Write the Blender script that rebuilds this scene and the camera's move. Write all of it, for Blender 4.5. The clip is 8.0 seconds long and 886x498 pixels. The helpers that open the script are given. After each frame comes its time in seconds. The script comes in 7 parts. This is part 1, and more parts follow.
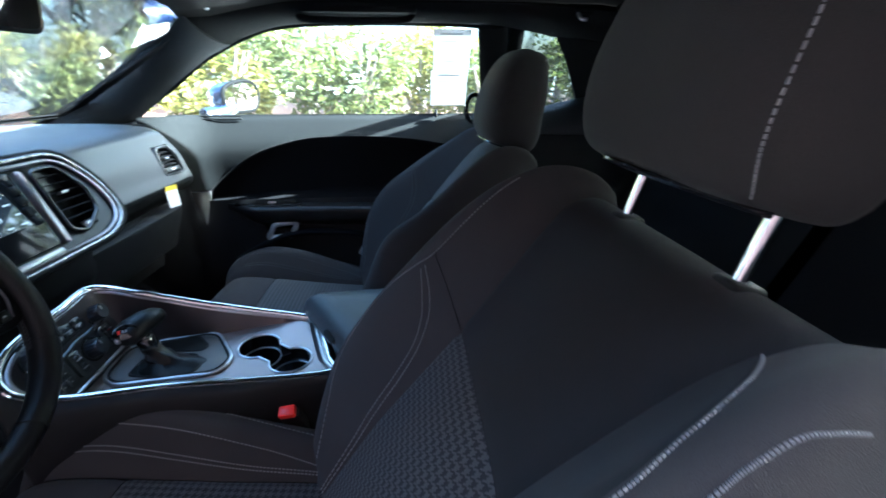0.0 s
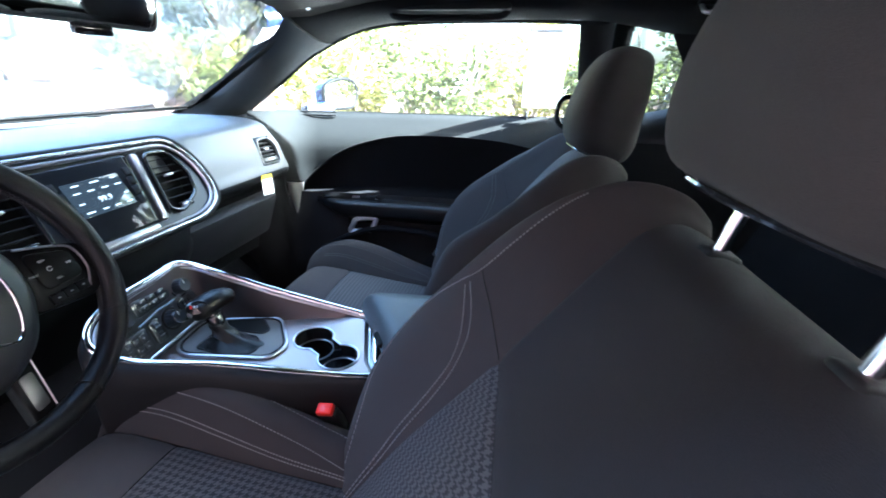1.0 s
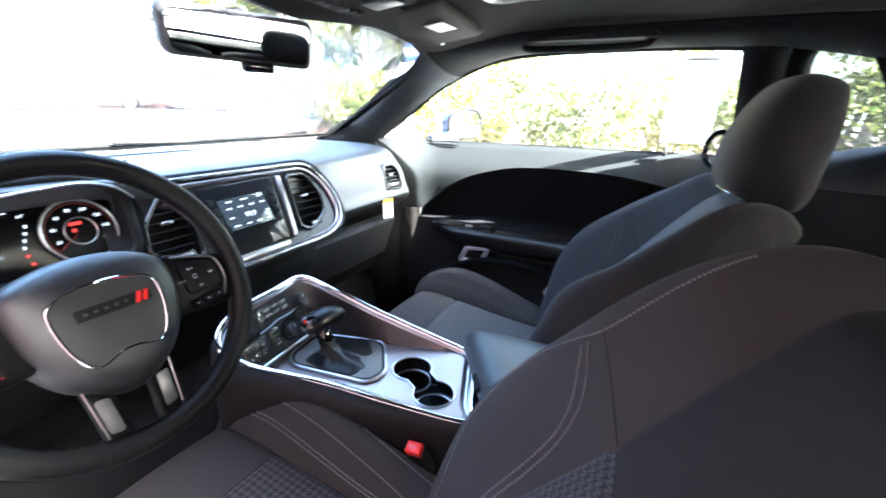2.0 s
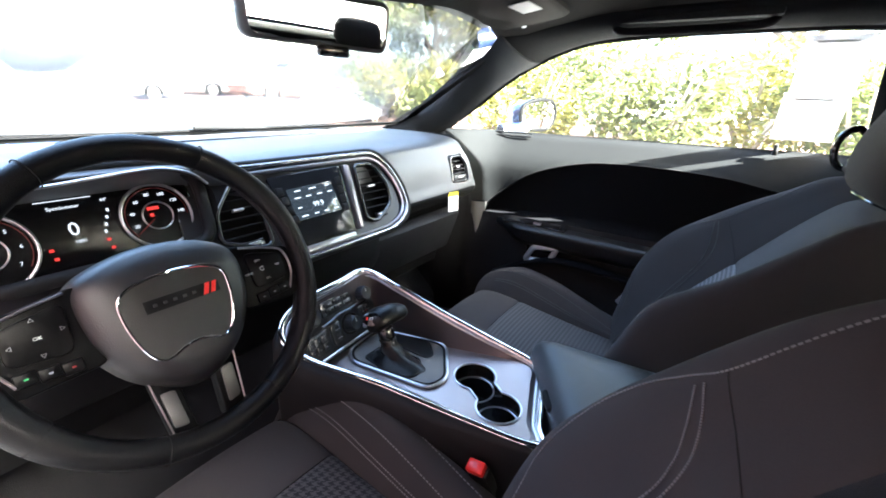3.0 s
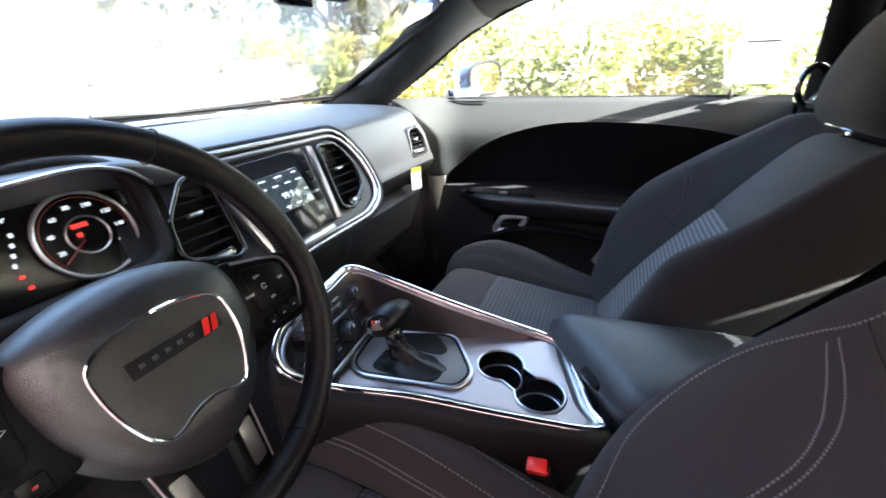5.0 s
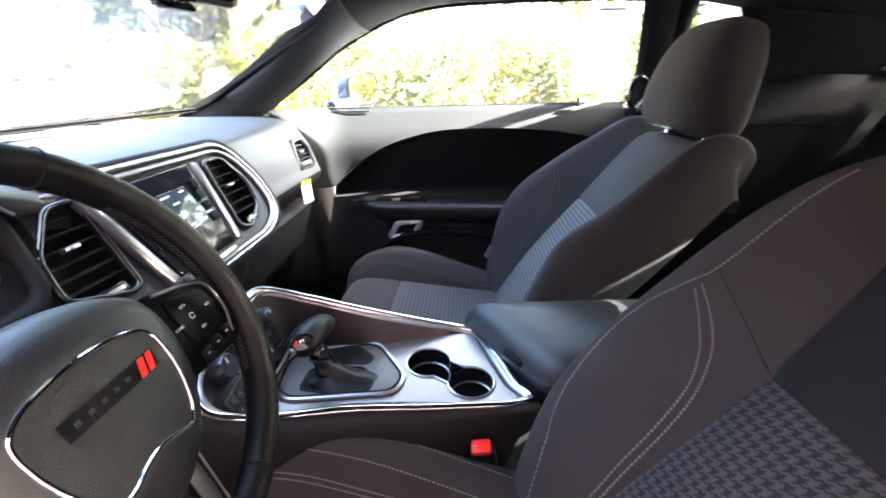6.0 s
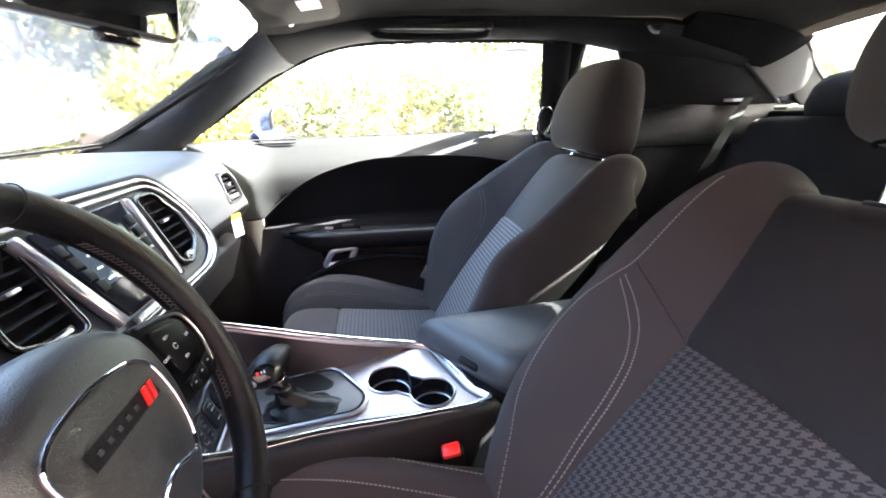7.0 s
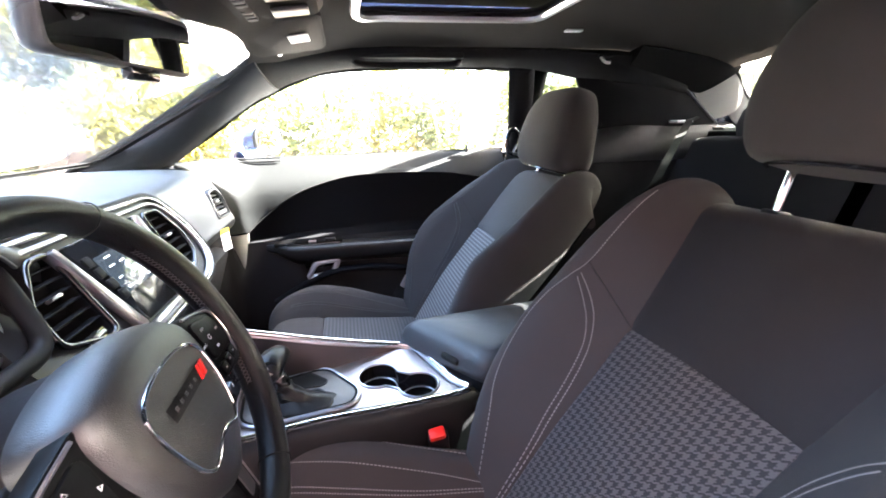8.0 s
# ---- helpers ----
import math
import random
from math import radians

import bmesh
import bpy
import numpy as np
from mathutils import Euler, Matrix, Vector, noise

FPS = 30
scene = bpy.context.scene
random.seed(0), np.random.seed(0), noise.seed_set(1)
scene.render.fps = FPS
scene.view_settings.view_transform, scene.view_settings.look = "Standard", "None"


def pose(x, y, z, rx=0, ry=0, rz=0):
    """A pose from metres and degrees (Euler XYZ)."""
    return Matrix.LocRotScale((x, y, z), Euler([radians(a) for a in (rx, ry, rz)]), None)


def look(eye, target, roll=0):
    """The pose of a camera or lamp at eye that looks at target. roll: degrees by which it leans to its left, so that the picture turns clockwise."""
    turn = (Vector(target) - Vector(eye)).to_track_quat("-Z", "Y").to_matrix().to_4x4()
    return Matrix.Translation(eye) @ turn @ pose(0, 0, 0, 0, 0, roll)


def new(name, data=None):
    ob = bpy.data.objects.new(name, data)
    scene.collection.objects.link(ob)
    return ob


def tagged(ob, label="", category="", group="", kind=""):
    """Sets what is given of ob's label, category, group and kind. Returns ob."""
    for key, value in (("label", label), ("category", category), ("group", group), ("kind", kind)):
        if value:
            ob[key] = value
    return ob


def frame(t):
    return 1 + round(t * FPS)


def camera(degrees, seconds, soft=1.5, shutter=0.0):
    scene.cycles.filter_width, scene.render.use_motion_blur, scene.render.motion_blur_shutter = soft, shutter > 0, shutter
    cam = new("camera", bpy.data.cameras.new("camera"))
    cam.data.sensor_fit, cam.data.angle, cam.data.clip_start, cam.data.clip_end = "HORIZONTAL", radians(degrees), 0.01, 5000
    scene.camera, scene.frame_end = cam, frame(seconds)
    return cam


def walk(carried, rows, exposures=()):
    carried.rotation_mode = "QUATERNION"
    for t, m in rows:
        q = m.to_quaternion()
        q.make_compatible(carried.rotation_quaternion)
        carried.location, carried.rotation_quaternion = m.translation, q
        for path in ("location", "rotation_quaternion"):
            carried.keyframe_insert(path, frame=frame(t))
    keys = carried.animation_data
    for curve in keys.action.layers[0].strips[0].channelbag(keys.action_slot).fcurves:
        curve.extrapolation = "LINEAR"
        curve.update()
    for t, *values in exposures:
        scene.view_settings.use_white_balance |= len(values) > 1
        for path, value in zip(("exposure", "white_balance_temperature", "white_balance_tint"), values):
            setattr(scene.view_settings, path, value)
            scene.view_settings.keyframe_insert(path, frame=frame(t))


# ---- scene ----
cam = camera(93.6, 8.0, soft=1.7, shutter=0.5)
METRES, EYE, TILT, LEAN, TURN = 0.6525, 1.09, -22.0, 0.0, -4.5
ROWS = [
    (0.0, 0.0, 0.0, 0.0, -0.0, 0.0, -0.0),
    (0.5, 0.0519, 0.053, 0.0131, 7.72, 0.29, -2.96),
    (1.0, 0.0884, 0.0983, 0.0301, 12.79, -0.41, -6.05),
    (1.5, 0.0868, 0.1382, 0.0515, 19.77, 0.69, -7.98),
    (2.0, 0.0545, 0.1602, 0.0623, 27.81, 0.86, -11.94),
    (3.5, -0.1066, 0.2324, 0.0769, 36.3, -3.34, -14.96),
    (4.0, -0.1928, 0.2365, 0.0687, 34.86, -3.89, -13.9),
    (5.5, -0.3593, 0.211, 0.0228, 16.21, -1.72, -4.48),
    (6.0, -0.403, 0.1733, 0.0139, 7.4, -0.24, -1.65),
    (6.5, -0.4516, 0.1369, -0.0019, 0.44, 1.22, 0.74),
    (7.0, -0.4887, 0.0946, -0.0138, -3.68, 3.39, 3.24),
    (7.5, -0.5163, 0.0285, -0.0343, -6.01, 4.21, 4.55),
    (8.0, -0.5286, -0.0467, -0.041, -7.32, 5.02, 4.62),
]
walk(cam, [(t, pose(0, 0, EYE, TILT, LEAN, TURN) @ pose(METRES * x, METRES * y, METRES * z, 90 + pitch, roll, yaw)) for t, x, y, z, yaw, pitch, roll in ROWS],
     exposures=[(0.0, 4.8, 4900, -7), (0.45, 5.52, 5000, -3), (0.8, 5.72, 5050, -2.5), (1.5, 6.18, 5380, 0), (2.2, 6.1, 5700, 3), (3.5, 5.4, 6000, 4), (4.2, 5.4, 6000, 4), (5.5, 5.88, 6200, 6), (6.5, 6.3, 6250, 7), (8.0, 6.55, 6300, 8)])

# ---------------------------------------------------------------- world and sun
SUN_WAY = Vector((-0.838, 0.029, -0.545)).normalized()
world = bpy.data.worlds.new("sky")
scene.world = world
world.use_nodes = True
wn = world.node_tree
sky = wn.nodes.new("ShaderNodeTexSky")
sky.sky_type, sky.sun_disc, sky.dust_density = "NISHITA", False, 7.0
sky.sun_elevation = math.asin(-SUN_WAY.z)
sky.sun_rotation = math.atan2(-SUN_WAY.x, -SUN_WAY.y)
wn.links.new(sky.outputs[0], wn.nodes["Background"].inputs[0])
wn.nodes["Background"].inputs[1].default_value = 0.105
sun = new("sun", bpy.data.lights.new("sun", "SUN"))
sun.data.energy, sun.data.angle, sun.data.color = 4.8, radians(0.5), (1.0, 0.95, 0.88)
sun.matrix_world = look((0, 0, 8), Vector((0, 0, 8)) + SUN_WAY)

# ---------------------------------------------------------------- materials
MATS = {}


def tree(name):
    m = bpy.data.materials.new(name)
    m.use_nodes = True
    MATS[name] = m
    return m, m.node_tree, m.node_tree.nodes["Principled BSDF"]


def nd(t, kind, **kw):
    n = t.nodes.new("ShaderNode" + kind)
    for k, v in kw.items():
        n.inputs[k].default_value = v
    return n


def mat(name, color, rough=0.6, metal=0.0, grain=0.0, gsize=900.0, vary=0.12, vsize=6.0, sheen=0.0, coat=0.0, spec=0.5, noise_kind="noise"):
    """A plain surface with fine relief (grain, gsize per metre) and broad variation of tone and gloss."""
    m, t, b = tree(name)
    co = nd(t, "TexCoord")
    big = nd(t, "TexNoise", Scale=vsize, Detail=4.0, Roughness=0.6)
    t.links.new(co.outputs["Object"], big.inputs["Vector"])
    ramp = nd(t, "MapRange")
    ramp.inputs["To Min"].default_value, ramp.inputs["To Max"].default_value = 1 - vary, 1 + vary
    t.links.new(big.outputs[0], ramp.inputs["Value"])
    mul = nd(t, "VectorMath")
    mul.operation = "SCALE"
    mul.inputs[0].default_value = color[:3]
    t.links.new(ramp.outputs[0], mul.inputs["Scale"])
    t.links.new(mul.outputs[0], b.inputs["Base Color"])
    rr = nd(t, "MapRange")
    rr.inputs["To Min"].default_value, rr.inputs["To Max"].default_value = max(0.02, rough * 0.85), min(1, rough * 1.15)
    t.links.new(big.outputs[0], rr.inputs["Value"])
    t.links.new(rr.outputs[0], b.inputs["Roughness"])
    b.inputs["Metallic"].default_value = metal
    b.inputs["Specular IOR Level"].default_value = spec
    b.inputs["Sheen Weight"].default_value = sheen
    b.inputs["Coat Weight"].default_value = coat
    if grain:
        if noise_kind == "leather":
            fine = nd(t, "TexVoronoi", Scale=gsize)
            fine.feature = "DISTANCE_TO_EDGE"
        else:
            fine = nd(t, "TexNoise", Scale=gsize, Detail=2.0)
        t.links.new(co.outputs["Object"], fine.inputs["Vector"])
        bump = nd(t, "Bump", Strength=grain, Distance=0.001)
        t.links.new(fine.outputs[0], bump.inputs["Height"])
        t.links.new(bump.outputs[0], b.inputs["Normal"])
    return m


def glow(name, color, strength):
    m, t, b = tree(name)
    b.inputs["Base Color"].default_value = (0.01, 0.01, 0.01, 1)
    b.inputs["Roughness"].default_value = 0.08
    b.inputs["Emission Color"].default_value = (*color, 1)
    b.inputs["Emission Strength"].default_value = strength
    return m


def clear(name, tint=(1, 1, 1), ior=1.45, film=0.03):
    """Thin pane with a pale film added as glare haze: lets light straight through, mirrors by its angle."""
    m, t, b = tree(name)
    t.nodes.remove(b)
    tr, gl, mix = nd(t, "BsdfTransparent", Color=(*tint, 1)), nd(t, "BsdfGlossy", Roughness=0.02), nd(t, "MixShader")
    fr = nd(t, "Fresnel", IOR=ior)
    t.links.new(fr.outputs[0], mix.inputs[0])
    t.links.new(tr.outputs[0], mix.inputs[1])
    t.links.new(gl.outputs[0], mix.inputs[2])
    veil = nd(t, "BsdfTranslucent", Color=(0.9, 0.9, 0.88, 1))
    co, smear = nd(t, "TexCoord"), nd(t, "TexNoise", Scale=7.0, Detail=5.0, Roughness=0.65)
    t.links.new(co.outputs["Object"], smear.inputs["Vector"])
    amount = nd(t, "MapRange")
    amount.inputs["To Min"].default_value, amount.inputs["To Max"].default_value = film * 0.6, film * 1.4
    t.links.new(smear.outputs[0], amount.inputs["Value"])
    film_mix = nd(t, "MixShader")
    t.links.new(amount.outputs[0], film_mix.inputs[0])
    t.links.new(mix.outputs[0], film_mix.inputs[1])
    t.links.new(veil.outputs[0], film_mix.inputs[2])
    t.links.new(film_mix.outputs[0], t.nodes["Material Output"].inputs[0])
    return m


def weave(name, c1, c2, kind="plain"):
    """Seat cloth. plain: fine twill; tooth: small arrow-tooth check; rib: fine ribs."""
    m, t, b = tree(name)
    uv = nd(t, "UVMap")
    sep = nd(t, "SeparateXYZ")
    t.links.new(uv.outputs[0], sep.inputs[0])

    def op(o, a, c=None, d=None):
        n = nd(t, "Math")
        n.operation = o
        for i, v in enumerate((a, c, d)):
            if v is None:
                continue
            if isinstance(v, (int, float)):
                n.inputs[i].default_value = v
            else:
                t.links.new(v, n.inputs[i])
        return n.outputs[0]
    u, v = sep.outputs[0], sep.outputs[1]
    mix = nd(t, "Mix")
    mix.data_type = "RGBA"
    ci = {s.name + s.type: s for s in mix.inputs}
    ci["ARGBA"].default_value, ci["BRGBA"].default_value = (*c1, 1), (*c2, 1)
    co = nd(t, "TexCoord")
    fine = nd(t, "TexNoise", Scale=1400.0, Detail=1.0)
    t.links.new(co.outputs["Object"], fine.inputs["Vector"])
    big = nd(t, "TexNoise", Scale=9.0, Detail=3.0)
    t.links.new(co.outputs["Object"], big.inputs["Vector"])
    height = fine.outputs[0]
    if kind == "tooth":
        # hound's-tooth: four dark and four pale threads each way in a 2/2 twill
        q = 0.00148
        i, j = op("FLOOR", op("DIVIDE", op("ADD", u, 4.0), q)), op("FLOOR", op("DIVIDE", op("ADD", v, 4.0), q))
        warp = op("LESS_THAN", op("MODULO", i, 8.0), 3.5)
        weft = op("LESS_THAN", op("MODULO", j, 8.0), 3.5)
        over = op("LESS_THAN", op("MODULO", op("ADD", i, j), 4.0), 1.5)
        tooth = op("ADD", op("MULTIPLY", over, warp), op("MULTIPLY", op("SUBTRACT", 1.0, over), weft))
        cl = nd(t, "Clamp")
        t.links.new(tooth, cl.inputs[0])
        dots = op("MULTIPLY", op("SINE", op("MULTIPLY", u, 2600.0)), op("SINE", op("MULTIPLY", v, 2600.0)))
        fac = op("ADD", op("MULTIPLY", cl.outputs[0], 0.85), op("MULTIPLY", dots, 0.12))
        t.links.new(fac, ci["FactorFLOAT"] if "FactorFLOAT" in ci else mix.inputs[0])
        height = op("ADD", op("MULTIPLY", cl.outputs[0], 0.7), op("MULTIPLY", fine.outputs[0], 0.5))
    elif kind == "rib":
        s = op("MULTIPLY_ADD", op("SINE", op("MULTIPLY", v, 2 * math.pi / 0.011)), 0.5, 0.5)
        teeth = op("MULTIPLY_ADD", op("SINE", op("MULTIPLY", u, 2 * math.pi / 0.009)), 0.25, 0.5)
        t.links.new(op("MULTIPLY", s, op("ADD", teeth, 0.35)), mix.inputs[0])
        height = s
    else:
        t.links.new(op("MULTIPLY_ADD", fine.outputs[0], 0.7, op("MULTIPLY", big.outputs[0], 0.3)), mix.inputs[0])
    out = [s for s in mix.outputs if s.type == "RGBA"][0]
    t.links.new(out, b.inputs["Base Color"])
    b.inputs["Roughness"].default_value = 0.92
    b.inputs["Specular IOR Level"].default_value = 0.12
    b.inputs["Sheen Weight"].default_value, b.inputs["Sheen Roughness"].default_value = 0.05, 0.5
    bump = nd(t, "Bump", Strength=0.5, Distance=0.0012)
    t.links.new(height, bump.inputs["Height"])
    t.links.new(bump.outputs[0], b.inputs["Normal"])
    return m


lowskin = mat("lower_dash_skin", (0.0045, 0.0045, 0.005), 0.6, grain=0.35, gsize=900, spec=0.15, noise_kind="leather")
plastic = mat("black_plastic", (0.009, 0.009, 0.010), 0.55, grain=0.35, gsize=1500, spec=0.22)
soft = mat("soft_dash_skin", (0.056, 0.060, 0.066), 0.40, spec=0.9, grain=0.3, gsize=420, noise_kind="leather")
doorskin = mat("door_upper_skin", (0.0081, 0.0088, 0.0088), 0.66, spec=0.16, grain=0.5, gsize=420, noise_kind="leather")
darkcloth = mat("door_insert_cloth", (0.006, 0.006, 0.007), 0.9, grain=0.5, gsize=1600, spec=0.08)
spokeblack = mat("spoke_moulding", (0.003, 0.003, 0.0033), 0.32, grain=0.2, gsize=1500, spec=0.06)
leather = mat("wheel_leather", (0.0055, 0.0055, 0.006), 0.34, grain=0.3, gsize=520, spec=0.2, noise_kind="leather")
# windscreen reflection on the black housing put into a greyer colour
mirrorshell = mat("mirror_shell", (0.03, 0.03, 0.032), 0.34, spec=0.6, grain=0.1, gsize=1500)
inlaygrey = mat("spoke_inlay", (0.13, 0.125, 0.125), 0.38, metal=0.8, vary=0.06)
# hinge edge of the door trim: direct sun put into its pale colour
sunedge = mat("sunlit_edge_colour", (0.13, 0.128, 0.12), 0.6, grain=0.3, gsize=500)
armskin = mat("armrest_skin", (0.028, 0.029, 0.031), 0.45, grain=0.4, gsize=520, noise_kind="leather")
gloss = mat("gloss_black", (0.008, 0.008, 0.009), 0.12, coat=0.5, vary=0.05)
chrome = mat("bright_chrome", (0.85, 0.86, 0.88), 0.1, metal=1.0, vary=0.03)
satin = mat("satin_silver", (0.55, 0.55, 0.57), 0.32, metal=1.0, grain=0.08, gsize=2500, vary=0.06)
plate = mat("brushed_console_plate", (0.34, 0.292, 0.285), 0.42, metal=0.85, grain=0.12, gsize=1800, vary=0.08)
handlesilver = mat("silver_paint", (0.62, 0.62, 0.63), 0.38, metal=0.55, vary=0.05)
dimsilver = mat("dark_silver_bar", (0.36, 0.33, 0.34), 0.3, metal=0.9, vary=0.06)
# the plate's metal darkened: dark reflections of the tub walls put into colour
tubdark = mat("tub_wall_darkened_metal", (0.125, 0.108, 0.108), 0.33, metal=0.9, grain=0.1, gsize=1800, vary=0.08)
rubber = mat("black_rubber", (0.010, 0.010, 0.010), 0.75, vary=0.1, spec=0.15)
carpet = mat("black_carpet", (0.012, 0.012, 0.013), 0.97, grain=1.0, gsize=700, spec=0.08)
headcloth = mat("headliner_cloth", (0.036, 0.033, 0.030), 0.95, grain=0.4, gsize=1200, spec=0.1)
# light from the rear glass put into a paler trim colour
littrim = mat("lit_rear_trim", (0.10, 0.10, 0.097), 0.8, grain=0.4, gsize=1200, spec=0.15)
pillarcloth = mat("pillar_trim", (0.0185, 0.020, 0.0225), 0.7, grain=0.4, gsize=1300, spec=0.18)
frit = mat("black_glass_print", (0.0015, 0.0015, 0.0016), 0.6, spec=0.05)
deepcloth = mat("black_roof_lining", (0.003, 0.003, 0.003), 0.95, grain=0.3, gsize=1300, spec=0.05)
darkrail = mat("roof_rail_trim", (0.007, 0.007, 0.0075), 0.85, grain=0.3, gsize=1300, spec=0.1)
seatcloth = weave("seat_cloth", (0.0275, 0.0250, 0.0253), (0.0528, 0.0482, 0.0486))
# black panel cloth for the passenger's seat, paled by light put into its colour
litcloth = weave("seat_lit_panel_cloth", (0.036, 0.0340, 0.0336), (0.070, 0.0660, 0.0648))
# seat cloth for the headrests, with their dimmer light put into the colour
dimcloth = weave("headrest_shaded_cloth", (0.0195, 0.0172, 0.0166), (0.0375, 0.0332, 0.0320))
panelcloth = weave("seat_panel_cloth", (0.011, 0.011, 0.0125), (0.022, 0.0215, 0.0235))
toothcloth = weave("seat_check_cloth", (0.021, 0.021, 0.023), (0.072, 0.068, 0.070), "tooth")
ribcloth = weave("seat_ribbed_cloth", (0.056, 0.055, 0.057), (0.156, 0.152, 0.155), "rib")
finecloth = weave("cushion_ribbed_cloth", (0.046, 0.046, 0.048), (0.082, 0.081, 0.084), "rib")
thread = mat("pale_thread", (0.16, 0.152, 0.155), 0.8)
darkthread = mat("dark_thread", (0.06, 0.058, 0.06), 0.85)
red = mat("red_plastic", (0.75, 0.02, 0.015), 0.35)
def paper(name, c):
    """Thin paper that lets light through."""
    m, t, b = tree(name)
    n = nd(t, "TexNoise", Scale=40.0, Detail=3.0)
    mul = nd(t, "MapRange")
    mul.inputs["To Min"].default_value, mul.inputs["To Max"].default_value = c * 0.95, c * 1.04
    t.links.new(n.outputs[0], mul.inputs["Value"])
    t.links.new(mul.outputs[0], b.inputs["Base Color"])
    b.inputs["Roughness"].default_value = 0.7
    tr, mix = nd(t, "BsdfTranslucent", Color=(c, c, c, 1)), nd(t, "MixShader")
    mix.inputs[0].default_value = 0.30
    t.links.new(b.outputs[0], mix.inputs[1])
    t.links.new(tr.outputs[0], mix.inputs[2])
    t.links.new(mix.outputs[0], t.nodes["Material Output"].inputs[0])
    return m


thinpaper = paper("thin_paper", 0.82)
printed = paper("grey_print", 0.55)
white = mat("white_paper", (0.78, 0.78, 0.76), 0.7, vary=0.03)
yellow = mat("yellow_paper", (0.8, 0.6, 0.03), 0.7, vary=0.04)
greyink = mat("grey_ink", (0.38, 0.38, 0.40), 0.7)
bootskin = mat("boot_leather", (0.006, 0.006, 0.0065), 0.38, grain=0.4, gsize=500, spec=0.3, noise_kind="leather")
rimsilver = mat("panel_rim_silver", (0.38, 0.38, 0.40), 0.24, metal=1.0, vary=0.05)
ledgeskin = mat("quarter_ledge_skin", (0.006, 0.0064, 0.0075), 0.36, spec=0.6, grain=0.4, gsize=420, noise_kind="leather")
dimred = mat("dial_red_line", (0.22, 0.012, 0.012), 0.4)
gatemetal = mat("gate_plate_paint", (0.095, 0.091, 0.087), 0.5, spec=0.45, grain=0.15, gsize=1800)
hubface = mat("hub_face_skin", (0.0055, 0.0052, 0.0054), 0.46, grain=0.45, gsize=520, spec=0.7, noise_kind="leather")
hubskin = mat("hub_skin", (0.0085, 0.0078, 0.008), 0.42, grain=0.35, gsize=600, spec=0.85, noise_kind="leather")
greenink = mat("green_ink", (0.05, 0.4, 0.12), 0.5)
lightgrey = mat("pale_marking", (0.6, 0.6, 0.6), 0.5)
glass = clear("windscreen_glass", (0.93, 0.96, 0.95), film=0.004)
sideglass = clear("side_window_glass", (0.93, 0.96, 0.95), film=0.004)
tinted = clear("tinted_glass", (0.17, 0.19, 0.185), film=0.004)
mirror = mat("mirror_silver", (0.9, 0.9, 0.9), 0.01, metal=1.0, vary=0.0)
bluepaint = mat("dark_blue_paint", (0.006, 0.014, 0.05), 0.25, metal=0.3, coat=0.8, vary=0.05)
def screen_glass(m):
    b = m.node_tree.nodes["Principled BSDF"]
    b.inputs["Roughness"].default_value, b.inputs["IOR"].default_value = 0.10, 1.7
    return m


screen_blue = glow("screen_face", (0.10, 0.13, 0.17), 0.012)
screen_glass(screen_blue)
screen_lit = glow("screen_text", (0.8, 0.9, 1.0), 0.05)
gauge_red = glow("gauge_red", (1.0, 0.06, 0.05), 0.025)
gauge_white = glow("gauge_white", (0.9, 0.92, 1.0), 0.035)
gauge_face = mat("gauge_face", (0.004, 0.004, 0.0045), 0.25, spec=0.3)

# ---------------------------------------------------------------- mesh helpers


def spline(pts, n):
    """n points along a smooth curve through pts, even in parameter."""
    p = np.array(pts, float)
    p = np.vstack([2 * p[0] - p[1], p, 2 * p[-1] - p[-2]])
    out = []
    for s in np.linspace(0, len(pts) - 1 - 1e-9, n):
        i = int(s)
        f = s - i
        a, b, c, d = p[i:i + 4]
        out.append(0.5 * (2 * b + (c - a) * f + (2 * a - 5 * b + 4 * c - d) * f * f + (3 * b - a - 3 * c + d) * f ** 3))
    return np.array(out)


def ring(pts, n):
    """n points round a smooth closed curve through pts."""
    k = len(pts)
    p = np.array(pts, float)
    out = []
    for s in np.linspace(0, k, n, endpoint=False):
        i = int(s)
        f = s - i
        a, b, c, d = p[(i - 1) % k], p[i % k], p[(i + 1) % k], p[(i + 2) % k]
        out.append(0.5 * (2 * b + (c - a) * f + (2 * a - 5 * b + 4 * c - d) * f * f + (3 * b - a - 3 * c + d) * f ** 3))
    return np.array(out)


def sheet(grid, bm=None, closed=False, caps=False, uvs=None):
    """Faces over a grid of points (rows of equal length); closed: rows are rings; caps: fill both ends."""
    bm = bm or bmesh.new()
    vs = [[bm.verts.new(p) for p in row] for row in grid]
    w = len(grid[0])
    for i in range(len(grid) - 1):
        for j in range(w if closed else w - 1):
            k = (j + 1) % w
            try:
                bm.faces.new((vs[i][j], vs[i][k], vs[i + 1][k], vs[i + 1][j]))
            except ValueError:
                pass
    if caps:
        bm.faces.new(vs[0][::-1])
        bm.faces.new(vs[-1])
    if uvs is not None:
        lay = bm.loops.layers.uv.new("UVMap")
        where = {vs[i][j]: uvs[i][j] for i in range(len(grid)) for j in range(w)}
        for f in bm.faces:
            for l in f.loops:
                l[lay].uv = where[l.vert]
    return bm


